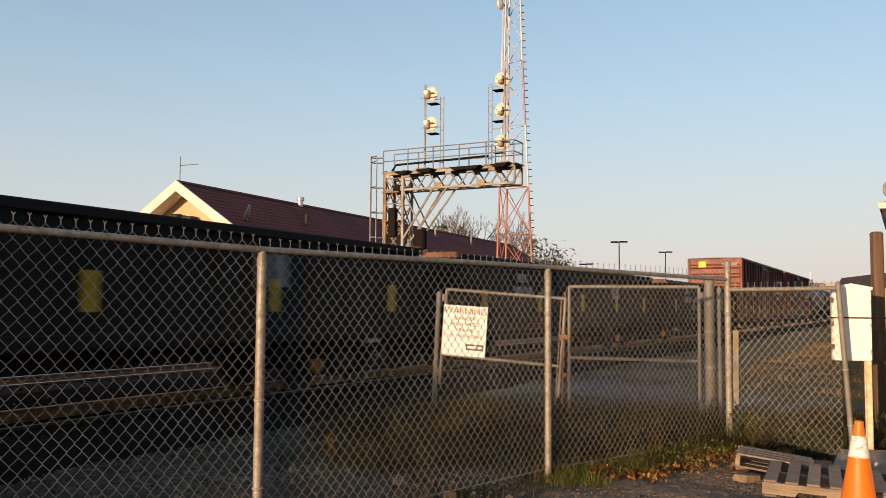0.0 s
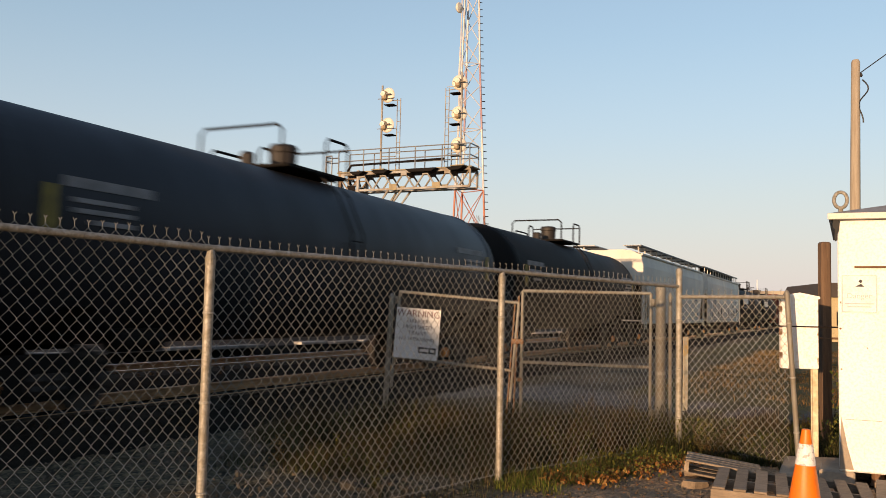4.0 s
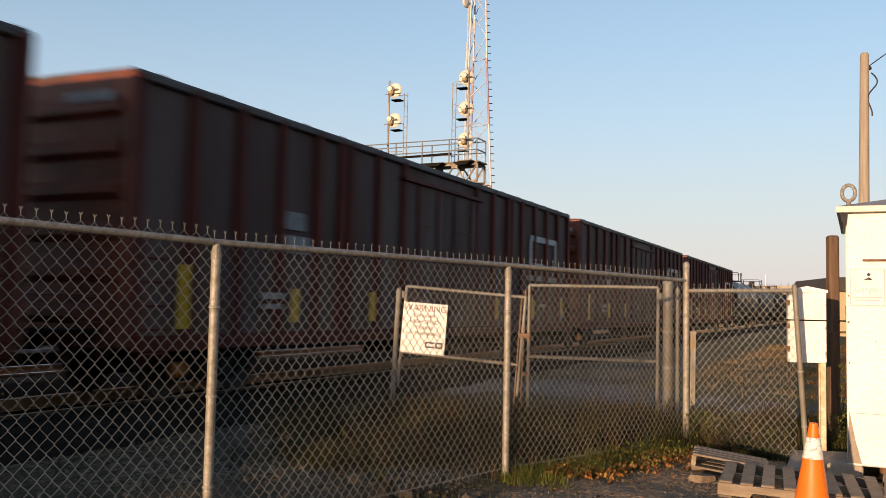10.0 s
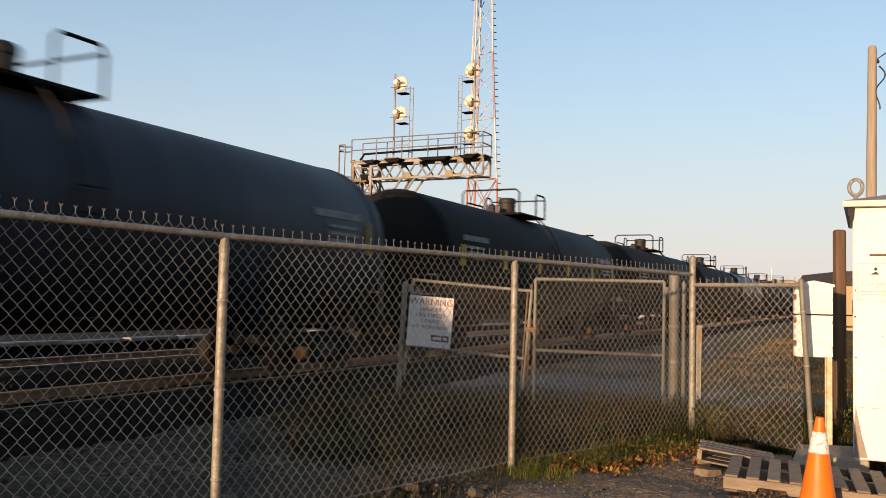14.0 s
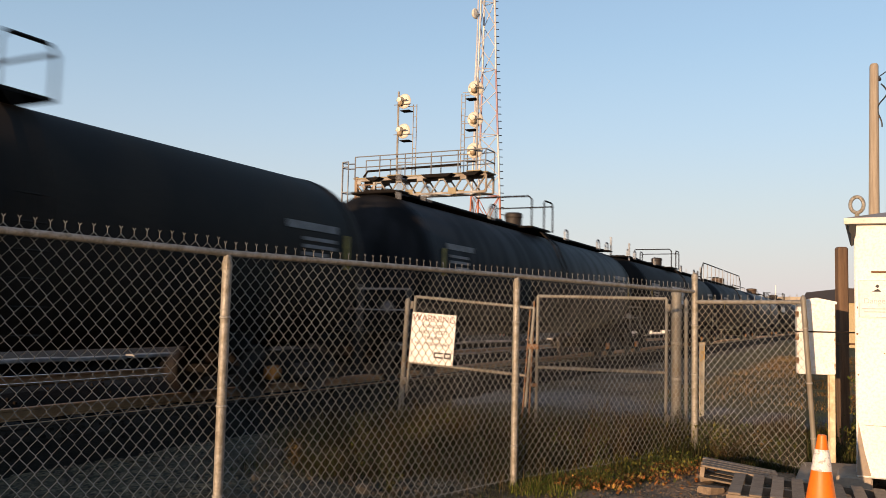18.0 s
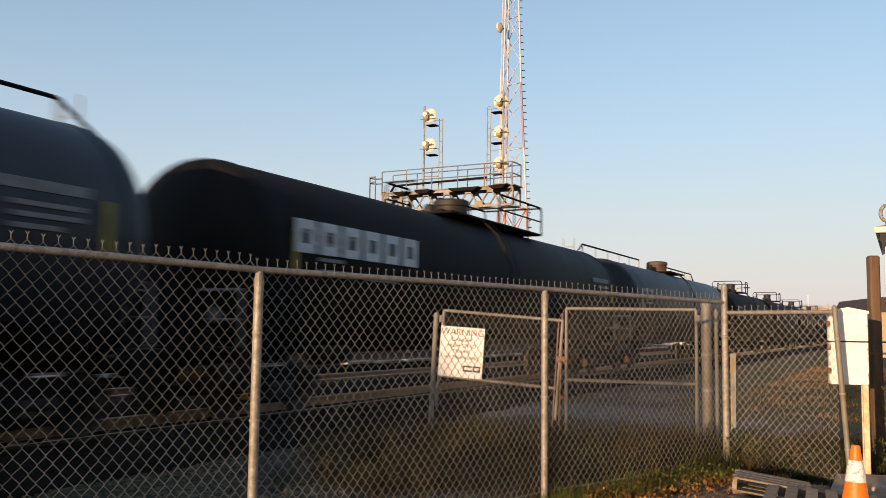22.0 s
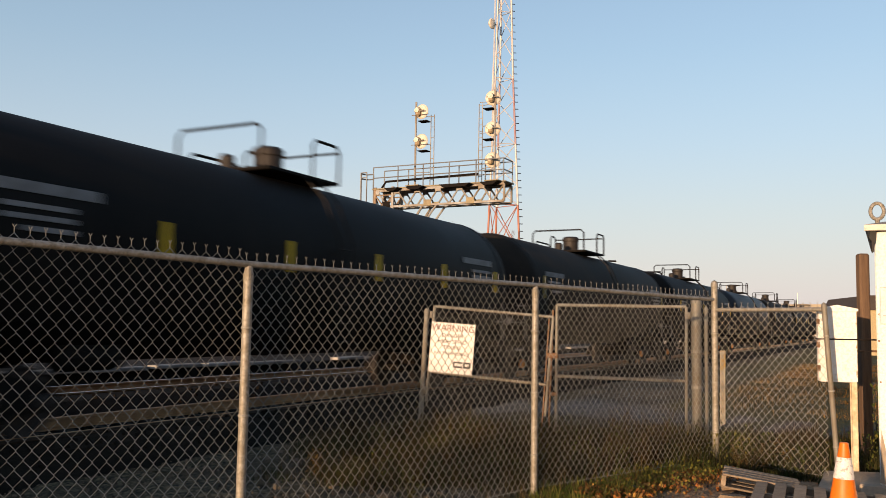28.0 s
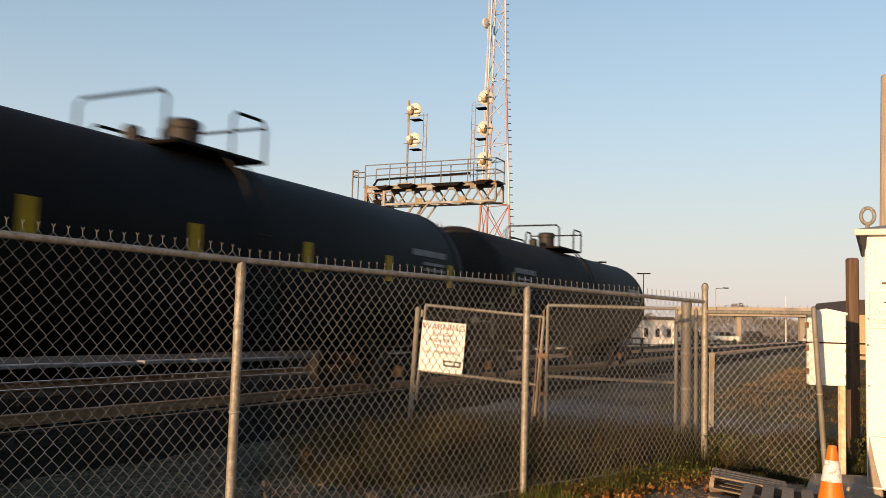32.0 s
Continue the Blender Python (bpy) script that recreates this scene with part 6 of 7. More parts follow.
leafy = [seg(P2, P3, rng.uniform(0.12, 0.85) ** 0.8) for _ in range(60)]
leafy = [(x + rng.uniform(-0.1, 0.45), y - rng.uniform(0.0, 0.45)) for x, y in leafy]
drift = [(x + rng.uniform(-0.1, 0.9), y - rng.uniform(0.0, 1.0)) for x, y in leafy]
litter("fallen_leaves", leafy[::2], 2500, 0.020, leaf_litter, 11, "orange and yellow fallen leaves at the fence foot", 1.0, 0.04, 0.16)
litter("scattered_leaves", drift, 420, 0.015, leaf_litter, 15, "small brown leaves scattered on the dirt", 0.4, 0.01, 0.4)
litter("weed_leaves", leafy[::4], 1000, 0.012, weed_leaf, 12, "small green weed leaves", 1.3, 0.16, 0.17)
litter("corner_leaves", corner[::3], 1000, 0.013, weed_leaf, 13, "broad green weed leaves at the corner", 1.3, 0.38, 0.10)

climber = [(5.32 + rng.gauss(0, 0.10), 9.85 + rng.gauss(0, 0.12)) for _ in range(12)]
litter("climbing_leaves", climber, 900, 0.020, weed_leaf, 18, "yellow-green climber leaves between the timber post and the shed", 1.3, 0.95, 0.09)


def loose_stones():
    rg = random.Random(77)
    s = Shape()
    for k in range(6800):
        x, y = (rg.uniform(-6, 6.5), rg.uniform(3.0, 12.5)) if k < 3800 else (rg.uniform(-0.2, 4.2), rg.uniform(5.6, 9.4))
        v = across(x, y)
        if v > 8.0:
            continue
        r = rg.choice((0.012, 0.016, 0.022, 0.03) if v > 3.0 else (0.006, 0.008, 0.011, 0.014)) * rg.uniform(0.7, 1.4)
        m = Euler((rg.uniform(0, 3), rg.uniform(0, 3), rg.uniform(0, 3))).to_matrix().to_4x4()
        s.box(x, y, float(ground_z(x, y)) + r * 0.3, r * 1.5, r * 1.1, r * 0.8, r * 0.25, m)
    tagged(part("loose_stones", s, stone_mat), "scattered grey stones on the gravel", "stones", kind="stuff")
    for k, (x, y, w) in enumerate(((0.05, 7.05, 0.10), (0.55, 6.9, 0.09), (-0.35, 7.6, 0.13), (1.9, 8.3, 0.06), (3.75, 9.35, 0.11))):
        st = thing("rock", pose(x, y, 0.02, 10 * k, 14, 40 * k), "pale grey rock on the ground", "rock", "rocks")
        part("stone", Shape().box(0, 0, 0, w * 1.5, w, w * 0.8, w * 0.25), stone_mat, st)


loose_stones()


# ---- railway cars ----
# Local x runs along the line, y across it (the camera's side is negative), z up from the rail head.


def truck(parent, x):
    """Four-wheel truck: side frames, bolster, springs, bearings and wheels."""
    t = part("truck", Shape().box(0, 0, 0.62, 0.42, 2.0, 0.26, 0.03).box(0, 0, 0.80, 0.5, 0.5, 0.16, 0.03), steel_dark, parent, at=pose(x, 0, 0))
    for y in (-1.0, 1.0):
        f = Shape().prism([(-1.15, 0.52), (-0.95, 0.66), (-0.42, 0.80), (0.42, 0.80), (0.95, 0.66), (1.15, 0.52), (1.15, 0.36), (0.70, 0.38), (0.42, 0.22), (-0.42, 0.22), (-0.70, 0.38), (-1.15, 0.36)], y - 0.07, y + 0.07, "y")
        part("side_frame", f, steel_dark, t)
        part("spring_nest", Shape().lathe([(0.09, 0.30), (0.11, 0.36), (0.09, 0.42), (0.11, 0.48), (0.09, 0.56)], 10, pose(-0.15, y * 1.06, 0)).lathe([(0.09, 0.30), (0.11, 0.36), (0.09, 0.42), (0.11, 0.48), (0.09, 0.56)], 10, pose(0.15, y * 1.06, 0)), wheel_steel, t)
        for k in (-0.89, 0.89):
            part("bearing_cap", Shape().lathe([(0.12, 0), (0.12, 0.08), (0.07, 0.11)], 12, pose(k, y + (0.06 if y > 0 else -0.06), 0.43, -90 if y > 0 else 90, 0, 0)), amber if (k > 0) == (y > 0) else wheel_steel, t)
    for k in (-0.89, 0.89):
        for y in (-0.74, 0.74):
            w = Shape().lathe([(0.10, -0.07), (0.36, -0.05), (0.42, -0.065), (0.425, 0.045), (0.455, 0.05), (0.455, 0.07), (0.36, 0.06), (0.10, 0.07)], 26, pose(0, 0, 0, 90 if y > 0 else -90, 0, 0))
            part("wheel", w, wheel_steel, t, smooth=True, at=pose(k, y, 0.425))
        part("axle", Shape().tube((k, -0.95, 0.43), (k, 0.95, 0.43), 0.08, 10), steel_dark, t)
    return t


def running_gear(car, half, inset=2.35):
    for sg in (-1, 1):
        truck(car, sg * (half - inset))
        part("coupler", Shape().box(sg * (half - 0.45), 0, 0.86, 0.95, 0.22, 0.22, 0.04).box(sg * (half - 0.06), 0.04, 0.86, 0.20, 0.34, 0.34, 0.06), steel_dark, car)


def ladder(x, y, z0, z1, axis="x", width=0.42, step=0.32):
    s = Shape()
    w = width / 2
    for sg in (-1, 1):
        o = Vector((sg * w, 0, 0)) if axis == "x" else Vector((0, sg * w, 0))
        s.tube(Vector((x, y, z0)) + o, Vector((x, y, z1)) + o, 0.02, 6)
    z = z0 + 0.12
    while z < z1:
        o = Vector((w, 0, 0)) if axis == "x" else Vector((0, w, 0))
        s.tube(Vector((x, y, z)) - o, Vector((x, y, z)) + o, 0.016, 5)
        z += step
    return s


def boxcar():
    L, w, z0, z1 = 19.25, 1.57, 0.80, 4.49
    c = thing("boxcar", Matrix(), "brown ribbed steel boxcar with a plug door and white markings", "freight car", "boxcars in the train")
    part("body", Shape().box(0, 0, (z0 + z1) / 2, L - 0.1, 2 * w - 0.12, z1 - z0, 0.03), boxcar_red, c)
    parts("side_sill", [Shape().box(0, -w + 0.02, z0 + 0.05, L - 0.3, 0.09, 0.22, 0.02), Shape().box(0, w - 0.02, z0 + 0.05, L - 0.3, 0.09, 0.22, 0.02)], boxcar_post, c)
    parts("eave_plate", [Shape().box(0, -w + 0.03, z1 - 0.05, L, 0.10, 0.12, 0.02), Shape().box(0, w - 0.03, z1 - 0.05, L, 0.10, 0.12, 0.02)], eave_grey, c)
    door = 1.85
    n = 7
    post = Shape().box(0, 0, (z0 + z1) / 2 + 0.05, 0.20, 0.10, z1 - z0 - 0.14, 0.025).mesh("side_post", boxcar_post)
    for y in (-w + 0.02, w - 0.02):
        for sg in (-1, 1):
            for k in range(n + 1):
                x = sg * (door + 0.1 + k * (L / 2 - door - 0.22) / n)
                part("side_post", post, boxcar_post, c, at=pose(x, y, 0))
                if y < 0 and k == 2:
                    part("side_post", post, boxcar_post, c, at=pose(x + 0.3 * sg, y, 0))
        for x in (-door / 2, door / 2):
            d = part("door", Shape().box(x, y, 2.48, door - 0.06, 0.07, 3.20, 0.02).box(x, y * 1.01, 1.7, door - 0.4, 0.05, 0.10, 0.02).box(x, y * 1.01, 3.2, door - 0.4, 0.05, 0.10, 0.02), boxcar_red, c, "brown plug door")
            part("door_rod", Shape().tube((x + 0.5, y * 1.045, 1.0), (x + 0.5, y * 1.045, 4.0), 0.025, 6).tube((x - 0.5, y * 1.045, 1.0), (x - 0.5, y * 1.045, 4.0), 0.025, 6), boxcar_post, d)
        part("door_track", Shape().box(0, y * 1.02, 4.09, 2 * door + 0.5, 0.14, 0.10, 0.02).box(0, y * 1.02, 0.92, 4 * door, 0.14, 0.07, 0.02), boxcar_post, c)
    roof = part("roof", Shape().prism([(-w, z1), (w, z1), (w, z1 + 0.02), (0, z1 + 0.05), (-w, z1 + 0.02)], -L / 2, L / 2, "x"), roof_grey, c)
    for k in range(17):
        part("roof_rib", Shape().prism([(-w, z1 + 0.01), (w, z1 + 0.01), (w, z1 + 0.04), (0, z1 + 0.075), (-w, z1 + 0.04)], -L / 2 + 0.5 + k * 1.16, -L / 2 + 0.58 + k * 1.16, "x"), roof_grey, roof)
    for sg in (-1, 1):
        e = part("end_wall", Shape().box(sg * (L / 2 - 0.03), 0, (z0 + z1) / 2, 0.06, 2 * w - 0.1, z1 - z0, 0.02), boxcar_end, c, "corrugated end")
        for k in range(6):
            part("end_rib", Shape().prism([(0, 0.14), (sg * 0.11, 0.05), (sg * 0.11, -0.05), (0, -0.14)], -w + 0.16, w - 0.16, "y"), boxcar_end, e, at=pose(sg * L / 2, 0, 1.25 + k * 0.55))
        parts("corner_post", [Shape().box(sg * (L / 2 - 0.02), q * (w - 0.06), (z0 + z1) / 2, 0.14, 0.14, z1 - z0, 0.03) for q in (-1, 1)], boxcar_end, c)
        part("ladder", ladder(sg * (L / 2 - 0.45), -w - 0.07, 0.6, 2.3), boxcar_post, c)
        part("end_ladder", ladder(sg * (L / 2 + 0.14), -w + 0.45, 0.7, 2.4, "y"), boxcar_end, c)
        part("end_label", Shape().box(sg * (L / 2 + 0.135), 0.70, z1 - 0.36, 0.01, 0.44, 0.36), yellow, c, "yellow square end label")
        parts("end_lettering", [Shape().box(sg * (L / 2 + 0.135), -0.9, z1 - 0.35, 0.01, 0.85, 0.14)], white_mark, c)
        part("crossover_step", Shape().box(sg * (L / 2 + 0.2), 0, 1.02, 0.34, 2.4, 0.05, 0.01), steel_dark, c)
        part("grab_iron", Shape().tube((sg * (L / 2 + 0.2), -1.1, 1.5), (sg * (L / 2 + 0.2), 1.1, 1.5), 0.018, 6), boxcar_end, c)
    for k, x in enumerate((-8.6, -5.9, -3.3, 3.2, 6.0, 8.7)):
        for y in (-w - 0.052, w + 0.052):
            part("reflector_strip", Shape().box(x, y, 1.40 + (0.10 if k in (0, 5) else 0), 0.13, 0.006, 0.55 + (0.35 if k == 0 else 0)), yellow, c, "yellow reflector strip")
    y = -w + 0.015
    for a in (Shape().box(6.6, y, 3.46, 1.3, 0.02, 0.17).box(5.98, y, 3.05, 0.18, 0.02, 0.75).box(6.5, y, 2.66, 1.3, 0.02, 0.17), Shape().box(7.45, y, 3.06, 0.17, 0.02, 0.95).box(7.85, y, 3.46, 0.65, 0.02, 0.17).box(8.25, y, 3.06, 0.17, 0.02, 0.95)):
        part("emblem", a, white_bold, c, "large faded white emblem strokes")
    parts("markings", [Shape().box(6.4, y, 2.30, 1.1, 0.02, 0.15), Shape().box(7.9, y, 2.30, 1.0, 0.02, 0.15), Shape().box(-5.9, y, 2.42, 0.95, 0.02, 0.30), Shape().box(-5.85, y, 2.82, 0.55, 0.02, 0.30), Shape().box(-4.4, y, 2.36, 0.4, 0.02, 0.16)], white_mark, c, "faded white lettering bars")
    parts("stencil", [Shape().box(-6.5, y - 0.05, 1.55, 0.55, 0.02, 0.10), Shape().box(-6.5, y - 0.05, 1.38, 0.5, 0.02, 0.08), Shape().box(6.9, y - 0.05, 1.5, 0.5, 0.02, 0.10), Shape().box(-1.0, y - 0.05, 1.5, 0.4, 0.02, 0.10), Shape().box(8.9, y - 0.05, 1.25, 0.3, 0.02, 0.22)], white_mark, c)
    part("underframe", Shape().box(0, 0, 0.78, L - 1.0, 0.6, 0.22, 0.02).box(-1.2, -0.7, 0.58, 1.3, 0.35, 0.32, 0.05).tube((1.5, -0.8, 0.58), (3.2, -0.8, 0.58), 0.2, 12), steel_dark, c)
    running_gear(c, 10.5, 3.3)
    return c


def tank_shell(L, r, zc, n=44):
    """Cylinder with dished heads, along x."""
    prof = []
    for k in range(9):
        a = k / 8 * math.pi / 2
        prof.append((max(0.02, r * math.sin(a)), -L / 2 + 0.58 * (1 - math.cos(a))))
    full = prof + [(rr, -h) for rr, h in prof[::-1]]
    return Shape().lathe(full, n, pose(0, 0, zc, 0, 90, 0))


def top_platform(car, zt, half_x, half_y, h, mat):
    """Grating round the manway with a crosswise end rail, a short rail on the near side and a low one on the far side."""
    p = part("dome_platform", Shape().box(-0.1, 0, zt + 0.02, half_x + 0.75, 2 * half_y, 0.06, 0.01), mat, car, "dark grating platform")
    c = 0.10
    x, y = -half_x, half_y
    part("railing", Shape().path([(x, -y, zt), (x, -y, zt + h - c), (x, -y + c, zt + h), (x, y - c, zt + h), (x, y, zt + h - c), (x, y, zt)], 0.028, 6), mat, p)
    for a, b, yy, hh in ((0.12, 0.95, -y, h), (-half_x + 0.3, 0.3, y, h * 0.55), (0.45, 0.95, y, h)):
        pts = [(a, yy, zt), (a, yy, zt + hh - c), (a + c, yy, zt + hh), (b - c, yy, zt + hh), (b, yy, zt + hh - c), (b, yy, zt)]
        part("railing", Shape().path(pts, 0.028, 6), mat, p)
    part("cross_rail", Shape().tube((0.95, -y, zt + h - c), (0.95, y, zt + h - c), 0.024, 6), mat, p)
    return p


def side_platform(car, zt, x0, x1, half_y, h, mat):
    """Long grating past the manway with a railed near side, a railed far end and posts."""
    p = part("dome_platform", Shape().box((x0 + x1) / 2, 0, zt + 0.02, x1 - x0, 2 * half_y, 0.06, 0.01), mat, car, "dark grating platform")
    c = 0.10
    for a, b, y, hh in ((1.0, x1, -half_y, h), (x0, -0.5, half_y, h), (0.9, x1, half_y, h)):
        part("railing", Shape().path([(a, y, zt), (a, y, zt + hh - c), (a + c, y, zt + hh), (b - c, y, zt + hh), (b, y, zt + hh - c), (b, y, zt)], 0.028, 6), mat, p)
        part("mid_rail", Shape().tube((a, y, zt + hh / 2), (b, y, zt + hh / 2), 0.02, 6), mat, p)
        for k in (0.33, 0.66):
            part("rail_post", Shape().tube((a + (b - a) * k, y, zt), (a + (b - a) * k, y, zt + hh), 0.022, 6), mat, p)
    for x in (x0, x1):
        part("end_rail", Shape().tube((x, -half_y if x > 0 else 0.1, zt + h), (x, half_y, zt + h), 0.026, 6), mat, p)
    return p


def tank_car(kind, shell_mat, label, L=16.0, r=1.60, zc=2.45, half=8.72, strips=True, letters=None):
    c = thing("tank_car", Matrix(), label, "tank car", "tank cars in the train")
    part("tank", tank_shell(L, r, zc), shell_mat, c, smooth=True)
    zt = zc + r
    for x in (-L / 2 + 0.75, L / 2 - 0.75):
        part("weld_band", Shape().lathe([(r + 0.002, -0.06), (r + 0.012, -0.05), (r + 0.012, 0.05), (r + 0.002, 0.06)], 44, pose(x, 0, zc, 0, 90, 0)), shell_mat, c)
    dome = [(0.27, -0.10), (0.27, 0.42), (0.29, 0.44), (0.29, 0.54), (0.24, 0.59), (0.08, 0.61)]
    if kind in ("long", "cable", "cable_board"):
        dome = [(0.44, -0.12), (0.44, 0.34), (0.48, 0.36), (0.48, 0.48), (0.40, 0.53), (0.1, 0.56)]
    part("manway_dome", Shape().lathe(dome, 22, pose(0, 0, zt)), dome_brown if kind.startswith("cable") else dome_rust, c, "brown manway dome", smooth=True)
    parts("valve", [Shape().lathe([(0.14, -0.05), (0.14, 0.25), (0.09, 0.30)], 10, pose(-1.0, 0.1, zt)), Shape().lathe([(0.10, -0.05), (0.10, 0.22)], 8, pose(0.95, -0.1, zt))], dome_rust, c)
    if kind == "rails":
        top_platform(c, zt - 0.02, 1.35, 0.92, 0.72, steel_dark)
    elif kind == "long":
        side_platform(c, zt - 0.02, -1.7, 4.0, 0.9, 0.80, steel_dark)
    elif kind == "board":
        part("running_board", Shape().box(0, -0.15, zt + 0.07, L - 1.0, 0.75, 0.06, 0.01).box(L / 2 - 0.7, -0.15, zt + 0.03, 0.5, 1.3, 0.05, 0.01).box(-L / 2 + 0.7, -0.15, zt + 0.03, 0.5, 1.3, 0.05, 0.01), steel_dark, c, "full-length running board")
        top_platform(c, zt + 0.02, 1.0, 0.98, 0.95, steel_dark)
        for x in (-L / 2 + 0.75, -L / 2 + 2.0, -3.4, 3.4, L / 2 - 2.0, L / 2 - 0.75):
            part("grab_hoop", Shape().path([(x, -0.6, zt), (x, -0.6, zt + 0.30), (x + 0.08, -0.6, zt + 0.38), (x + 0.26, -0.6, zt + 0.38), (x + 0.34, -0.6, zt + 0.30), (x + 0.34, -0.6, zt)], 0.028, 6), rail_grey, c, "pale grab hoop")
        for x in (-L / 2 + 0.5, L / 2 - 0.5):
            part("end_stanchion", Shape().tube((x, -0.75, zt - 0.15), (x, -0.75, zt + 0.62), 0.035, 6), rail_grey, c, "pale upright post at the tank end")
    elif kind in ("cable", "cable_board"):
        if kind == "cable_board":
            part("running_board", Shape().box(0, -0.1, zt + 0.07, L - 0.8, 0.7, 0.06, 0.01), steel_dark, c, "full-length running board")
        else:
            part("dome_platform", Shape().box(0.9, -0.1, zt + 0.03, 2.8, 1.3, 0.06, 0.01), steel_dark, c, "dark grating platform")
        ry, rh = (-0.42, 1.12) if kind == "cable_board" else (0.45, 0.52)
        for sg in (-1, 1):
            a, b = sg * (0.4 if kind == "cable_board" else 1.5), sg * (L / 2 - 0.3)
            part("handrail", Shape().path([(a, ry, zt + rh), (b, ry, zt + rh), (b + sg * 0.75, ry, zt + rh - 0.42), (b + sg * 0.8, ry, zt - 1.0)], 0.034, 6), steel_dark, c, "long dark handrail")
            for k in range(6):
                x = a + (b - a) * k / 5
                part("rail_post", Shape().tube((x, ry, zt - 0.15), (x, ry, zt + rh), 0.022, 6), rail_grey, c)
            part("end_ladder", ladder(sg * (L / 2 + 0.22), 0.8, 0.9, zt + 0.7, "y"), rail_grey, c)
            part("ladder_step", Shape().box(sg * (L / 2 - 0.05), 0.8, zt - 0.10, 0.5, 0.6, 0.05, 0.01), steel_dark, c)
    part("side_ladder", ladder(0.1, -r - 0.10, 1.0, zc + 0.4).path([(-0.1, -r - 0.10, zc + 0.4), (-0.1, -r + 0.25, zt - 0.45), (-0.1, -0.9, zt)], 0.02, 6).path([(0.31, -r - 0.10, zc + 0.4), (0.31, -r + 0.25, zt - 0.45), (0.31, -0.9, zt)], 0.02, 6), tank_dark, c)
    for x in (-L / 2 + 1.9, L / 2 - 1.9):
        part("saddle", Shape().prism([(-1.35, zc - r + 0.55), (1.35, zc - r + 0.55), (0.8, 0.95), (-0.8, 0.95)], x - 0.25, x + 0.25, "x"), steel_dark, c)
    for sg in (-1, 1):
        xe = sg * (half - 0.95)
        part("stub_sill", Shape().box(sg * (half - 2.1), 0, 0.98, 3.1, 0.5, 0.34, 0.03), steel_dark, c)
        part("end_platform", Shape().box(xe, 0, 1.10, 0.75, 2.9, 0.07, 0.01).box(xe - sg * 0.1, -1.42, 0.75, 0.3, 0.05, 0.6, 0.01), steel_dark, c, "dark end platform")
        part("end_railing", Shape().path([(xe, -1.4, 1.1), (xe, -1.4, 2.0), (xe, 1.4, 2.0), (xe, 1.4, 1.1)], 0.024, 6).tube((xe, -1.4, 1.55), (xe, 1.4, 1.55), 0.02, 6), rail_grey, c)
        part("placard", Shape().box(xe + sg * 0.03, -0.9, 1.62, 0.01, 0.20, 0.20, 0, pose(0, 0, 0, 45, 0, 0)), white_mark, c, "small white placard")
        parts("side_markings", [Shape().box(sg * (L / 2 - 2.1), -r * 0.965, zc + 0.48, 1.5, 0.02, 0.13), Shape().box(sg * (L / 2 - 1.95), -r * 0.993, zc + 0.26, 1.0, 0.02, 0.06), Shape().box(sg * (L / 2 - 1.95), -r * 1.002, zc + 0.13, 1.0, 0.02, 0.06), Shape().box(sg * (L / 2 - 2.1), -r * 1.004, zc + 0.0, 0.7, 0.02, 0.06)], white_mark, c, "small white lettering bars")
        parts("head_markings", [Shape().box(-L / 2 + 0.12, 0.15, zc + 0.55, 0.02, 0.75, 0.10), Shape().box(-L / 2 + 0.08, 0.15, zc + 0.32, 0.02, 0.6, 0.08)], white_mark, c)
        part("brake_wheel", Shape().path([(xe + sg * 0.28, 0.62 + 0.26 * math.cos(2 * math.pi * k / 14), 1.78 + 0.26 * math.sin(2 * math.pi * k / 14)) for k in range(14)], 0.022, 5, True).tube((xe + sg * 0.1, 0.62, 1.78), (xe + sg * 0.28, 0.62, 1.78), 0.03, 6).tube((xe + sg * 0.28, 0.36, 1.78), (xe + sg * 0.28, 0.88, 1.78), 0.015, 5), steel_dark, c, "dark hand brake wheel")
        part("brake_stand", Shape().box(xe + sg * 0.06, 0.62, 1.45, 0.10, 0.24, 0.66, 0.02), steel_dark, c)
        part("end_step", ladder(xe - sg * 0.1, -1.44, 0.30, 1.1), steel_dark, c)
        part("head_brace", Shape().prism([(-0.9, 1.1), (0.9, 1.1), (0.62, 1.75), (-0.62, 1.75)], sg * (L / 2 - 0.12), sg * (L / 2 + 0.10), "x"), steel_dark, c, "dark head shield plate")
    part("outlet_valve", Shape().lathe([(0.22, 0.85), (0.18, 1.2), (0.3, 1.3)], 12), steel_dark, c)
    part("brake_cylinder", Shape().box(half - 3.9, -0.7, 0.95, 0.8, 0.35, 0.35, 0.05), steel_dark, c)
    part("air_reservoir", Shape().tube((-half + 3.6, -0.8, 0.95), (-half + 4.6, -0.8, 0.95), 0.18, 12), steel_dark, c)
    if strips:
        for k in range(6):
            x = -L / 2 + 1.2 + k * (L - 2.4) / 5
            for y in (-1, 1):
                s = Shape().box(x, y * (r + 0.006), zc + 0.05, 0.13, 0.01, 0.50)
                part("reflector_strip", s, yellow, c, "yellow reflector strip")
    else:
        for x in (-L / 2 + 1.1, L / 2 - 1.1):
            for y in (-1, 1):
                part("reflector_strip", Shape().box(x, y * (r + 0.006), zc + 0.10, 0.13, 0.01, 0.62), dull_yellow, c, "dull yellow reflector strip")
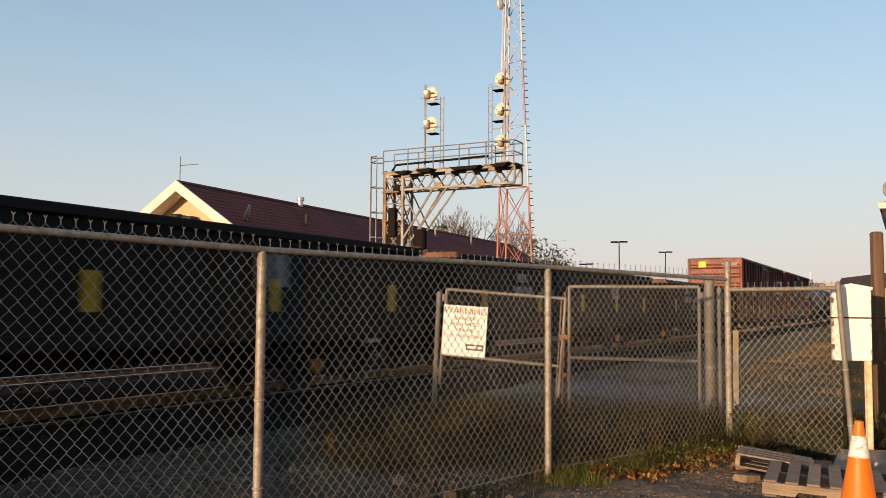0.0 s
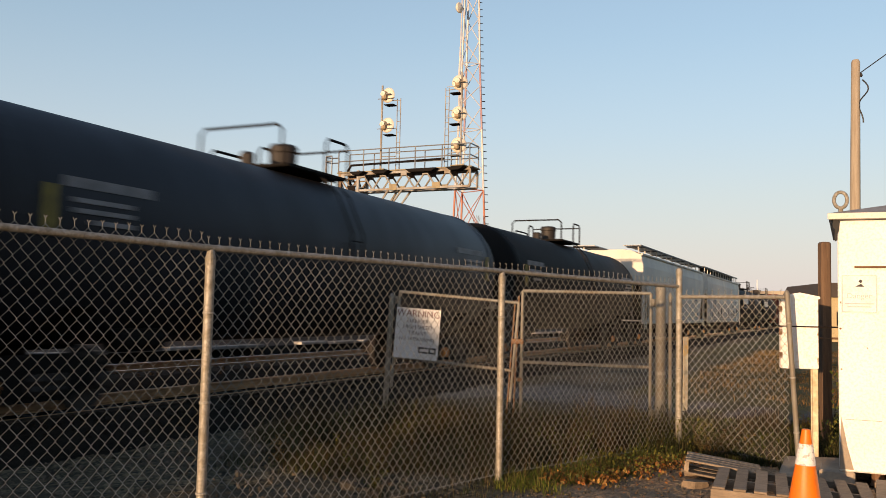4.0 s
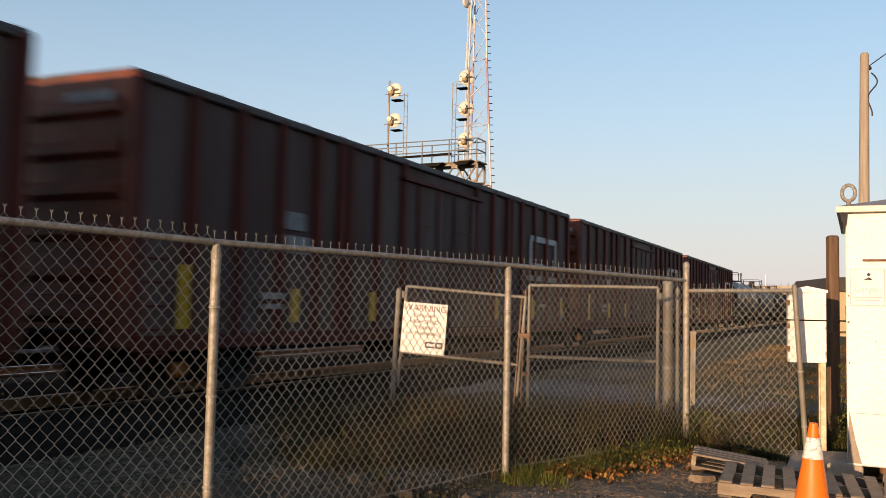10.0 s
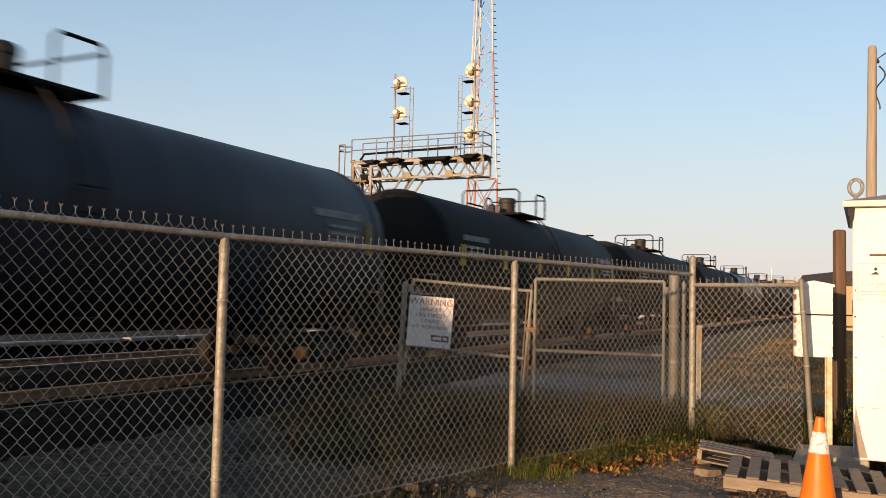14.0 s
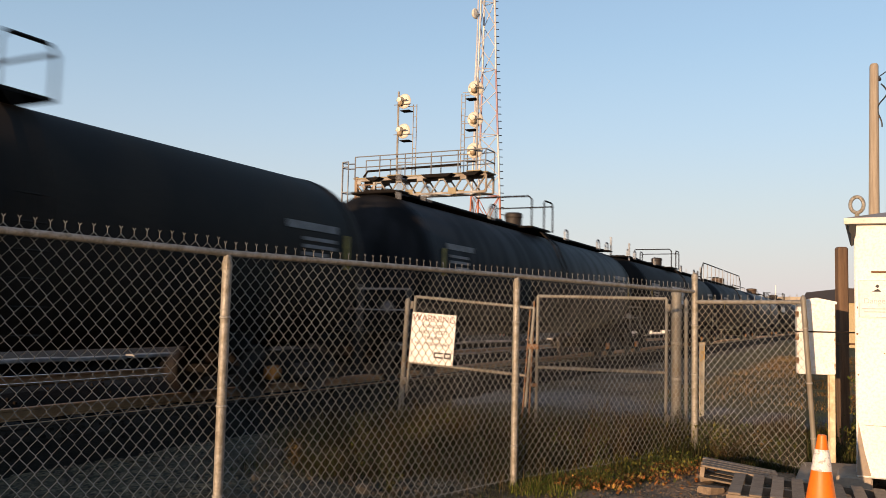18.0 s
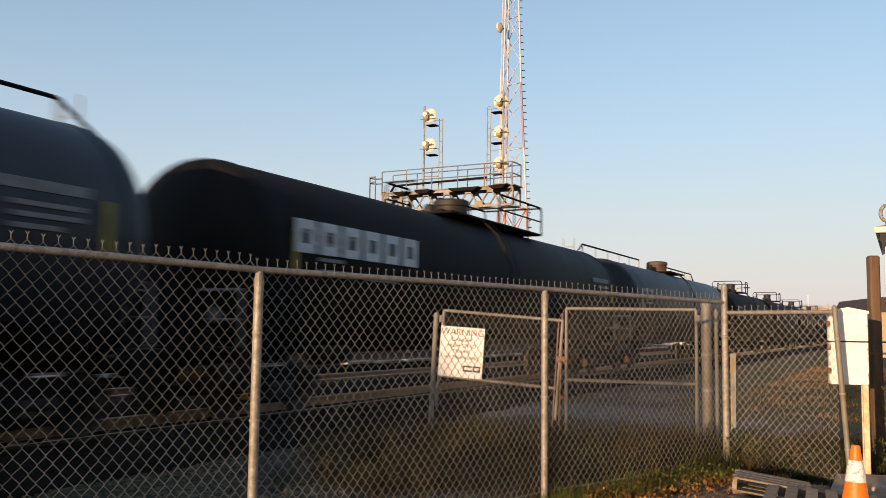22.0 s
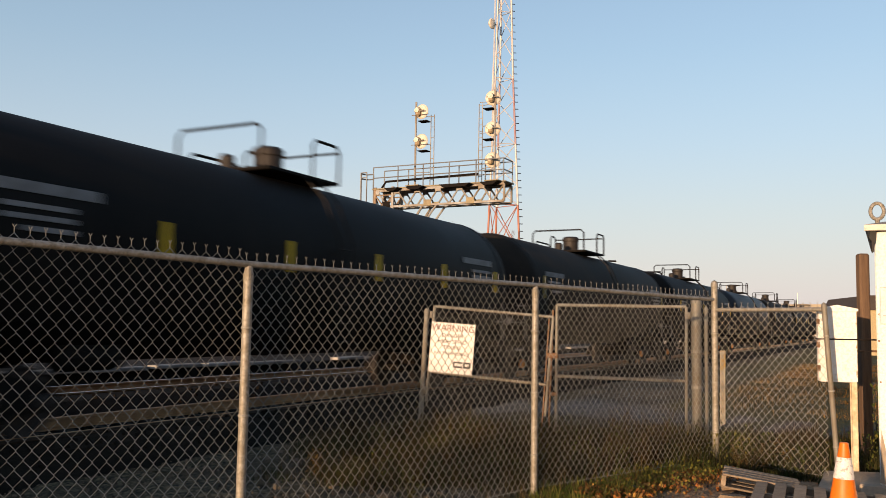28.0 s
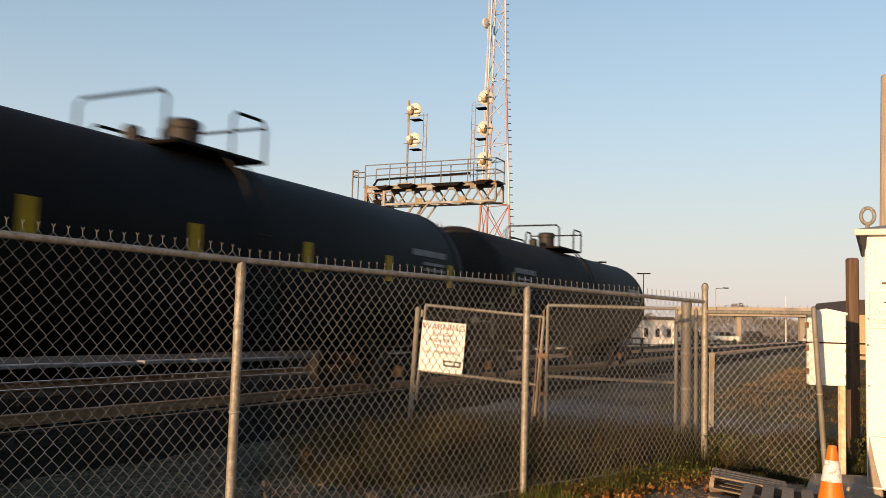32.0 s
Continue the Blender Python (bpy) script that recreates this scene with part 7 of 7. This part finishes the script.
    if letters:
        x0, n, pitch, wd, ht, dz = letters
        for k in range(n):
            xc, zz, bar = x0 + k * pitch, zc + dz, 0.15
            block = Shape().box(xc, -r - 0.002, zz + (ht - bar) / 2, wd, 0.03, bar).box(xc, -r - 0.002, zz - (ht - bar) / 2, wd, 0.03, bar)
            block.box(xc - (wd - bar) / 2, -r - 0.002, zz, bar, 0.03, ht - 2 * bar).box(xc + (wd - bar) / 2, -r - 0.002, zz, bar, 0.03, ht - 2 * bar)
            part("emblem", block, name_white, c, "plain white hollow block of a painted name")
        parts("name_plate", [Shape().box(x0 + 0.9, -r - 0.004, zc - 0.22, 0.95, 0.012, 0.12), Shape().box(x0 + 2.4, -r - 0.004, zc - 0.22, 1.1, 0.012, 0.12)], white_mark, c, "white lettering bar")
    running_gear(c, half, 2.35)
    return c


def hopper(kind, label):
    """Covered hopper with bowed sides, sloped ends and a roof walkway."""
    L, w, z0, z1 = 18.3, 1.56, 1.10, 4.22
    c = thing("covered_hopper", Matrix(), label, "freight car", "covered hoppers in the train")
    side = [(-w + 0.10, z0), (-w, z0 + 0.25), (-w - 0.03, 2.4), (-w, 3.7), (-w + 0.10, z1), (-0.95, z1 + 0.22), (0.95, z1 + 0.22), (w - 0.10, z1), (w, 3.7), (w + 0.03, 2.4), (w, z0 + 0.25), (w - 0.10, z0)]
    part("body", Shape().prism(side, -L / 2 + 2.0, L / 2 - 2.0, "x"), hopper_white, c, "pale grey body")
    for sg in (-1, 1):
        ring = [(-w, 2.95), (-w, 3.7), (-w + 0.10, z1), (-0.95, z1 + 0.22), (0.95, z1 + 0.22), (w - 0.10, z1), (w, 3.7), (w, 2.95)]
        part("end_bay", Shape().prism(ring, sg * (L / 2 - 2.0), sg * L / 2, "x"), hopper_white, c)
        # Near-black material puts the end opening's shade into the slope sheet.
        part("slope_sheet", Shape().prism([(sg * (L / 2 - 0.1), 2.95), (sg * (L / 2 - 2.0), 1.2), (sg * (L / 2 - 2.0), 2.95)], -w + 0.2, w - 0.2, "y"), steel_dark, c, "slope sheet with its shade in the dark colour")
        for y in (-w + 0.02, w - 0.02):
            if kind == "flat":
                part("end_side_sheet", Shape().prism([(sg * (L / 2 - 2.02), z0), (sg * (L / 2 - 0.05), z0), (sg * (L / 2 - 0.05), 2.1), (sg * (L / 2 - 0.35), 2.2), (sg * (L / 2 - 0.35), 2.75), (sg * (L / 2 - 0.05), 2.85), (sg * (L / 2 - 0.05), 2.96), (sg * (L / 2 - 2.02), 2.96)], y - 0.03, y + 0.03, "y"), hopper_white, c)
            else:
                part("end_side_sheet", Shape().prism([(sg * (L / 2 - 2.02), z0), (sg * (L / 2 - 1.6), z0), (sg * (L / 2 - 1.3), 1.9), (sg * (L / 2 - 0.8), 2.6), (sg * (L / 2 - 0.1), 2.96), (sg * (L / 2 - 2.02), 2.96)], y - 0.03, y + 0.03, "y"), hopper_white, c)
            part("end_post", Shape().box(sg * (L / 2 - 0.06), y, 2.0, 0.10, 0.10, 1.9, 0.02), hopper_white, c)
        part("ladder", ladder(sg * (L / 2 - 0.35), -w - 0.05, 0.8, 3.1), hopper_white, c)
        part("end_ladder", ladder(sg * (L / 2 + 0.08), 0.9, 1.1, 4.2, "y"), hopper_white, c)
        part("end_platform", Shape().box(sg * (L / 2 + 0.05), 0, 1.12, 0.5, 2.9, 0.06, 0.01), steel_dark, c)
        part("stub_sill", Shape().box(sg * (L / 2 - 1.2), 0, 0.98, 2.9, 0.5, 0.34, 0.03), steel_dark, c)
        parts("end_lettering", [Shape().box(-L / 2 - 0.012, 0.2, 3.8, 0.02, 0.6, 0.12), Shape().box(-L / 2 - 0.012, 0.2, 3.58, 0.02, 0.45, 0.08)], grey_ink, c)
    parts("side_sill", [Shape().box(0, -w + 0.06, z0 + 0.06, L - 0.1, 0.10, 0.24, 0.02), Shape().box(0, w - 0.06, z0 + 0.06, L - 0.1, 0.10, 0.24, 0.02)], hopper_white, c)
    parts("eave_rail", [Shape().box(0, -w + 0.07, z1 + 0.02, L, 0.10, 0.10, 0.02), Shape().box(0, w - 0.07, z1 + 0.02, L, 0.10, 0.10, 0.02)], hopper_white, c)
    for y in (-1.05, 1.05):
        lift = 0.55 if kind == "flat" else 0.42
        out = -1 if y < 0 else 1
        if kind == "flat":
            board = part("running_board", Shape().box(0, y, z1 + lift, L + 0.4, 0.62, 0.04, 0.01).box(0, y + out * 0.3, z1 + lift - 0.03, L + 0.4, 0.03, 0.09), hopper_roof, c, "dark roof walkway")
        else:
            board = part("running_board", Shape().box(0, y + out * 0.44, z1 + lift - 0.02, L + 0.4, 0.03, 0.08), hopper_roof, c, "wide pale grating walkway with a dark edge")
            slat = Shape().box(0, 0, 0, L + 0.4, 0.085, 0.03).mesh("grating_slat", pale_grating)
            for k in range(7):
                part("grating_slat", slat, pale_grating, board, at=pose(0, y + out * (-0.34 + 0.12 * k), z1 + lift, 0, 0, 0))
            bar = Shape().box(0, 0, 0, 0.12, 0.84, 0.05).mesh("cross_bar", hopper_roof)
            for k in range(7):
                part("cross_bar", bar, hopper_roof, board, at=pose(-L / 2 + 0.6 + k * (L - 1.2) / 6, y + out * 0.03, z1 + lift - 0.045))
        for k in range(14):
            x = -L / 2 + 0.2 + k * (L - 0.4) / 13
            part("board_post", Shape().box(x, y + (-0.25 if y < 0 else 0.25), z1 + lift / 2 + 0.04, 0.07 if kind == "flat" else 0.04, 0.05, lift - 0.09, 0.01), hopper_white, board)
    for k in range(8):
        part("hatch_cover", Shape().box(-L / 2 + 2.2 + k * (L - 4.4) / 7, 0, z1 + 0.28, 1.7, 0.9, 0.14, 0.04), hopper_white, c)
    if kind == "flat":
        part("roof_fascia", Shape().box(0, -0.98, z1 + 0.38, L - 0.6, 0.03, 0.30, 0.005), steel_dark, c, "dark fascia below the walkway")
    for x in (-4.6, 0, 4.6):
        part("discharge_bay", Shape().add([(x - 2.1, -1.3, z0), (x + 2.1, -1.3, z0), (x + 2.1, 1.3, z0), (x - 2.1, 1.3, z0), (x - 0.5, -0.5, 0.42), (x + 0.5, -0.5, 0.42), (x + 0.5, 0.5, 0.42), (x - 0.5, 0.5, 0.42)], [(0, 1, 5, 4), (1, 2, 6, 5), (2, 3, 7, 6), (3, 0, 4, 7), (4, 5, 6, 7), (3, 2, 1, 0)]), steel_dark, c)
    y = -w - 0.05
    parts("markings", [Shape().box(-6.0, y, 2.55, 0.9, 0.02, 0.10), Shape().box(-6.0, y, 2.35, 0.75, 0.02, 0.10), Shape().box(-6.1, y, 2.15, 0.8, 0.02, 0.08), Shape().box(5.9, y, 2.6, 0.85, 0.02, 0.10), Shape().box(5.9, y, 2.4, 0.6, 0.02, 0.10), Shape().box(6.5, y + 0.03, 1.6, 0.5, 0.02, 0.28), Shape().box(-7.3, y + 0.03, 1.6, 0.45, 0.02, 0.26)], grey_ink, c, "grey lettering bars")
    if kind == "flat":
        parts("graffiti_patch", [Shape().box(5.0, y + 0.02, 1.72, 0.75, 0.02, 0.42, 0, pose(0, 0, 0, 0, 4, 0)), Shape().box(3.7, y + 0.02, 1.92, 0.5, 0.02, 0.10), Shape().box(3.6, y + 0.02, 1.62, 0.42, 0.02, 0.10), Shape().box(4.4, y + 0.02, 2.28, 0.8, 0.02, 0.16, 0, pose(0, 0, 0, 0, -8, 0)), Shape().box(1.6, y + 0.02, 1.72, 0.16, 0.02, 0.55, 0, pose(0, 0, 0, 0, 10, 0)), Shape().box(-4.2, y + 0.02, 1.7, 0.45, 0.02, 0.12, 0, pose(0, 0, 0, 0, 24, 0)), Shape().box(-2.6, y + 0.02, 1.75, 0.5, 0.02, 0.6, 0, pose(0, 0, 0, 0, 12, 0)), Shape().box(7.2, y + 0.02, 1.9, 0.4, 0.02, 0.5, 0, pose(0, 0, 0, 0, -20, 0)), Shape().box(6.7, y + 0.02, 1.95, 0.12, 0.02, 0.55, 0, pose(0, 0, 0, 0, 25, 0))], tank_grey, c, "dark sprayed patches")
    running_gear(c, 9.9, 2.9)
    return c


def gondola():
    L, w, z0, z1 = 16.2, 1.55, 0.95, 2.62
    c = thing("gondola_car", Matrix(), "low black gondola car with a dark cover and rusty ends", "freight car", "gondolas in the train")
    for y in (-w, w):
        part("side", Shape().box(0, y * 0.985, (z0 + z1) / 2, L, 0.06, z1 - z0, 0.01), gondola_paint, c)
        part("top_chord", Shape().box(0, y, z1 - 0.06, L + 0.1, 0.16, 0.14, 0.02), gondola_paint, c)
        parts("side_sill", [Shape().box(0, y, z0 + 0.06, L, 0.14, 0.2, 0.02)], gondola_paint, c)
        for k in range(15):
            part("side_stake", Shape().box(-L / 2 + 0.3 + k * (L - 0.6) / 14, y * 1.01, (z0 + z1) / 2, 0.14, 0.10, z1 - z0 - 0.2, 0.02), gondola_paint, c)
        for k in range(5):
            part("reflector_strip", Shape().box(-L / 2 + 1.2 + k * (L - 2.4) / 4, y * 1.047, 1.62, 0.13, 0.006, 0.5), yellow, c, "yellow reflector strip")
    part("floor", Shape().box(0, 0, z0, L - 0.2, 2 * w - 0.1, 0.12, 0.01), steel_dark, c)
    part("cover", Shape().prism([(-w + 0.04, z1 - 0.02), (w - 0.04, z1 - 0.02), (w - 0.3, z1 + 0.05), (-w + 0.3, z1 + 0.05)], -L / 2 + 0.02, L / 2 - 0.02, "x"), gondola_paint, c, "flat dark cover")
    for sg in (-1, 1):
        e = part("end_wall", Shape().box(sg * (L / 2 - 0.04), 0, (z0 + z1) / 2, 0.08, 2 * w, z1 - z0, 0.02), gondola_paint, c)
        part("end_chord", Shape().box(sg * L / 2, 0, z1 - 0.03, 0.16, 2 * w, 0.16, 0.02), gondola_rust, c, "rusty top edge of the end")
        for k in range(3):
            part("end_rib", Shape().box(sg * (L / 2 + 0.03), 0, 1.25 + k * 0.5, 0.08, 2 * w - 0.2, 0.14, 0.03), gondola_paint, e)
        part("ladder", ladder(sg * (L / 2 - 0.4), -w - 0.07, 0.55, z1), steel_dark, c)
    parts("markings", [Shape().box(-4.6, -w - 0.05, 2.2, 0.6, 0.02, 0.22), Shape().box(-4.5, -w - 0.05, 1.85, 1.1, 0.02, 0.26), Shape().box(-2.8, -w - 0.05, 1.85, 0.8, 0.02, 0.22), Shape().box(3.4, -w - 0.05, 2.0, 0.7, 0.02, 0.5)], white_mark, c, "white lettering bars")
    part("underframe", Shape().box(0, 0, 0.80, L - 1.0, 0.6, 0.25, 0.02), steel_dark, c)
    running_gear(c, 8.45, 2.3)
    return c


# ---- the train ----
SPEED = 22.4                                # metres a second, towards the viewer
TRAIN = []                                  # (car, metres along the line at the start)


def put_in(car, u0, mat=None):
    if mat:
        for o in car.children:
            if o.name.split(".")[0] in ("tank", "weld_band"):
                o.data = o.data.copy()
                o.data.materials[0] = mat
    TRAIN.append((car, u0))
    return car


def train():
    kinds = {
        "g": gondola(), "b": boxcar(),
        "E": hopper("curved", "pale grey covered hopper with bowed sides and long walkway"),
        "F": hopper("flat", "pale grey covered hopper with a dark fascia and grimy patches"),
        "s": tank_car("rails", tank_dark, "short sooty black tank car with a railed manway dome", strips=False),
        "y": tank_car("rails", tank_black, "short black tank car with yellow reflector strips", strips=True),
        "p": tank_car("long", tank_black, "long black tank car with plain white blocks and a railed dome", 19.3, 1.62, 2.57, 10.5, False, (-8.3, 6, 0.68, 0.53, 0.54, 0.35)),
        "w": tank_car("board", tank_grey, "long dusty grey tank car with a full-length running board", 18.9, 1.62, 2.55, 10.5, False),
        "W": tank_car("board", tank_black, "long black tank car with a running board and plain white blocks", 18.9, 1.62, 2.55, 10.5, False, (-3.7, 4, 0.74, 0.5, 0.8, 0.15)),
        "c": tank_car("cable", tank_black, "long black tank car with handrails along its top", 19.4, 1.62, 2.53, 10.5, False),
        "k": tank_car("cable_board", tank_streaked, "long streaked tank car with a running board and handrails", 17.9, 1.62, 2.53, 10.5, False),
    }
    # The first three tank cars stay unseen, added to cast shadow over the yard.
    order = [("s", -45.9, tank_grey), ("s", -28.4, tank_dark), ("s", -10.9, tank_grey), ("g", 7.3, None), ("g", 25.2, None), ("g", 44.0, None), ("b", 63.85, None), ("b", 84.7, None), ("s", 104.0, tank_grey), ("s", 120.9, tank_black),
             ("E", 139.3, None), ("F", 159.6, None), ("p", 180.05, None), ("p", 201.18, None),
             ("b", 221.45, None), ("b", 242.3, None), ("b", 262.8, None), ("b", 283.5, None),
             ("y", 303.7, tank_blue), ("s", 321.3, tank_grey), ("y", 339.4, None), ("s", 357.6, None), ("s", 375.1, tank_dark), ("y", 392.4, tank_blue), ("s", 410.0, tank_dark),
             ("w", 429.3, tank_streaked), ("W", 450.2, None), ("k", 470.9, None), ("c", 491.75, tank_dusty), ("p", 512.65, None), ("c", 533.7, tank_dusty),
             ("s", 553.2, None), ("s", 570.45, tank_dark), ("y", 588.0, None), ("y", 605.5, None), ("s", 622.8, tank_grey), ("y", 640.0, None),
             ("s", 657.1, None), ("y", 674.5, tank_black), ("s", 692.2, tank_grey), ("s", 710.3, None), ("y", 727.6, tank_black), ("s", 745.1, None)]
    used = set()
    usual = {"s": tank_dark, "y": tank_black, "p": tank_black, "w": tank_grey, "W": tank_black, "c": tank_black, "k": tank_streaked}
    for kind, u0, mat in order:
        mat = mat or usual.get(kind)
        car = kinds[kind] if kind not in used else copy_thing(kinds[kind], Matrix())
        used.add(kind)
        put_in(car, u0, mat)


train()


def motions():
    """The whole train rolls past at a steady speed."""
    for car, u0 in TRAIN:
        walk(car, [(t, Matrix.Translation(uv(u0 - SPEED * t, TRACK, RAIL_TOP)) @ LINE) for t in (0.0, 8.0, 16.0, 24.0, 32.0)])


motions()
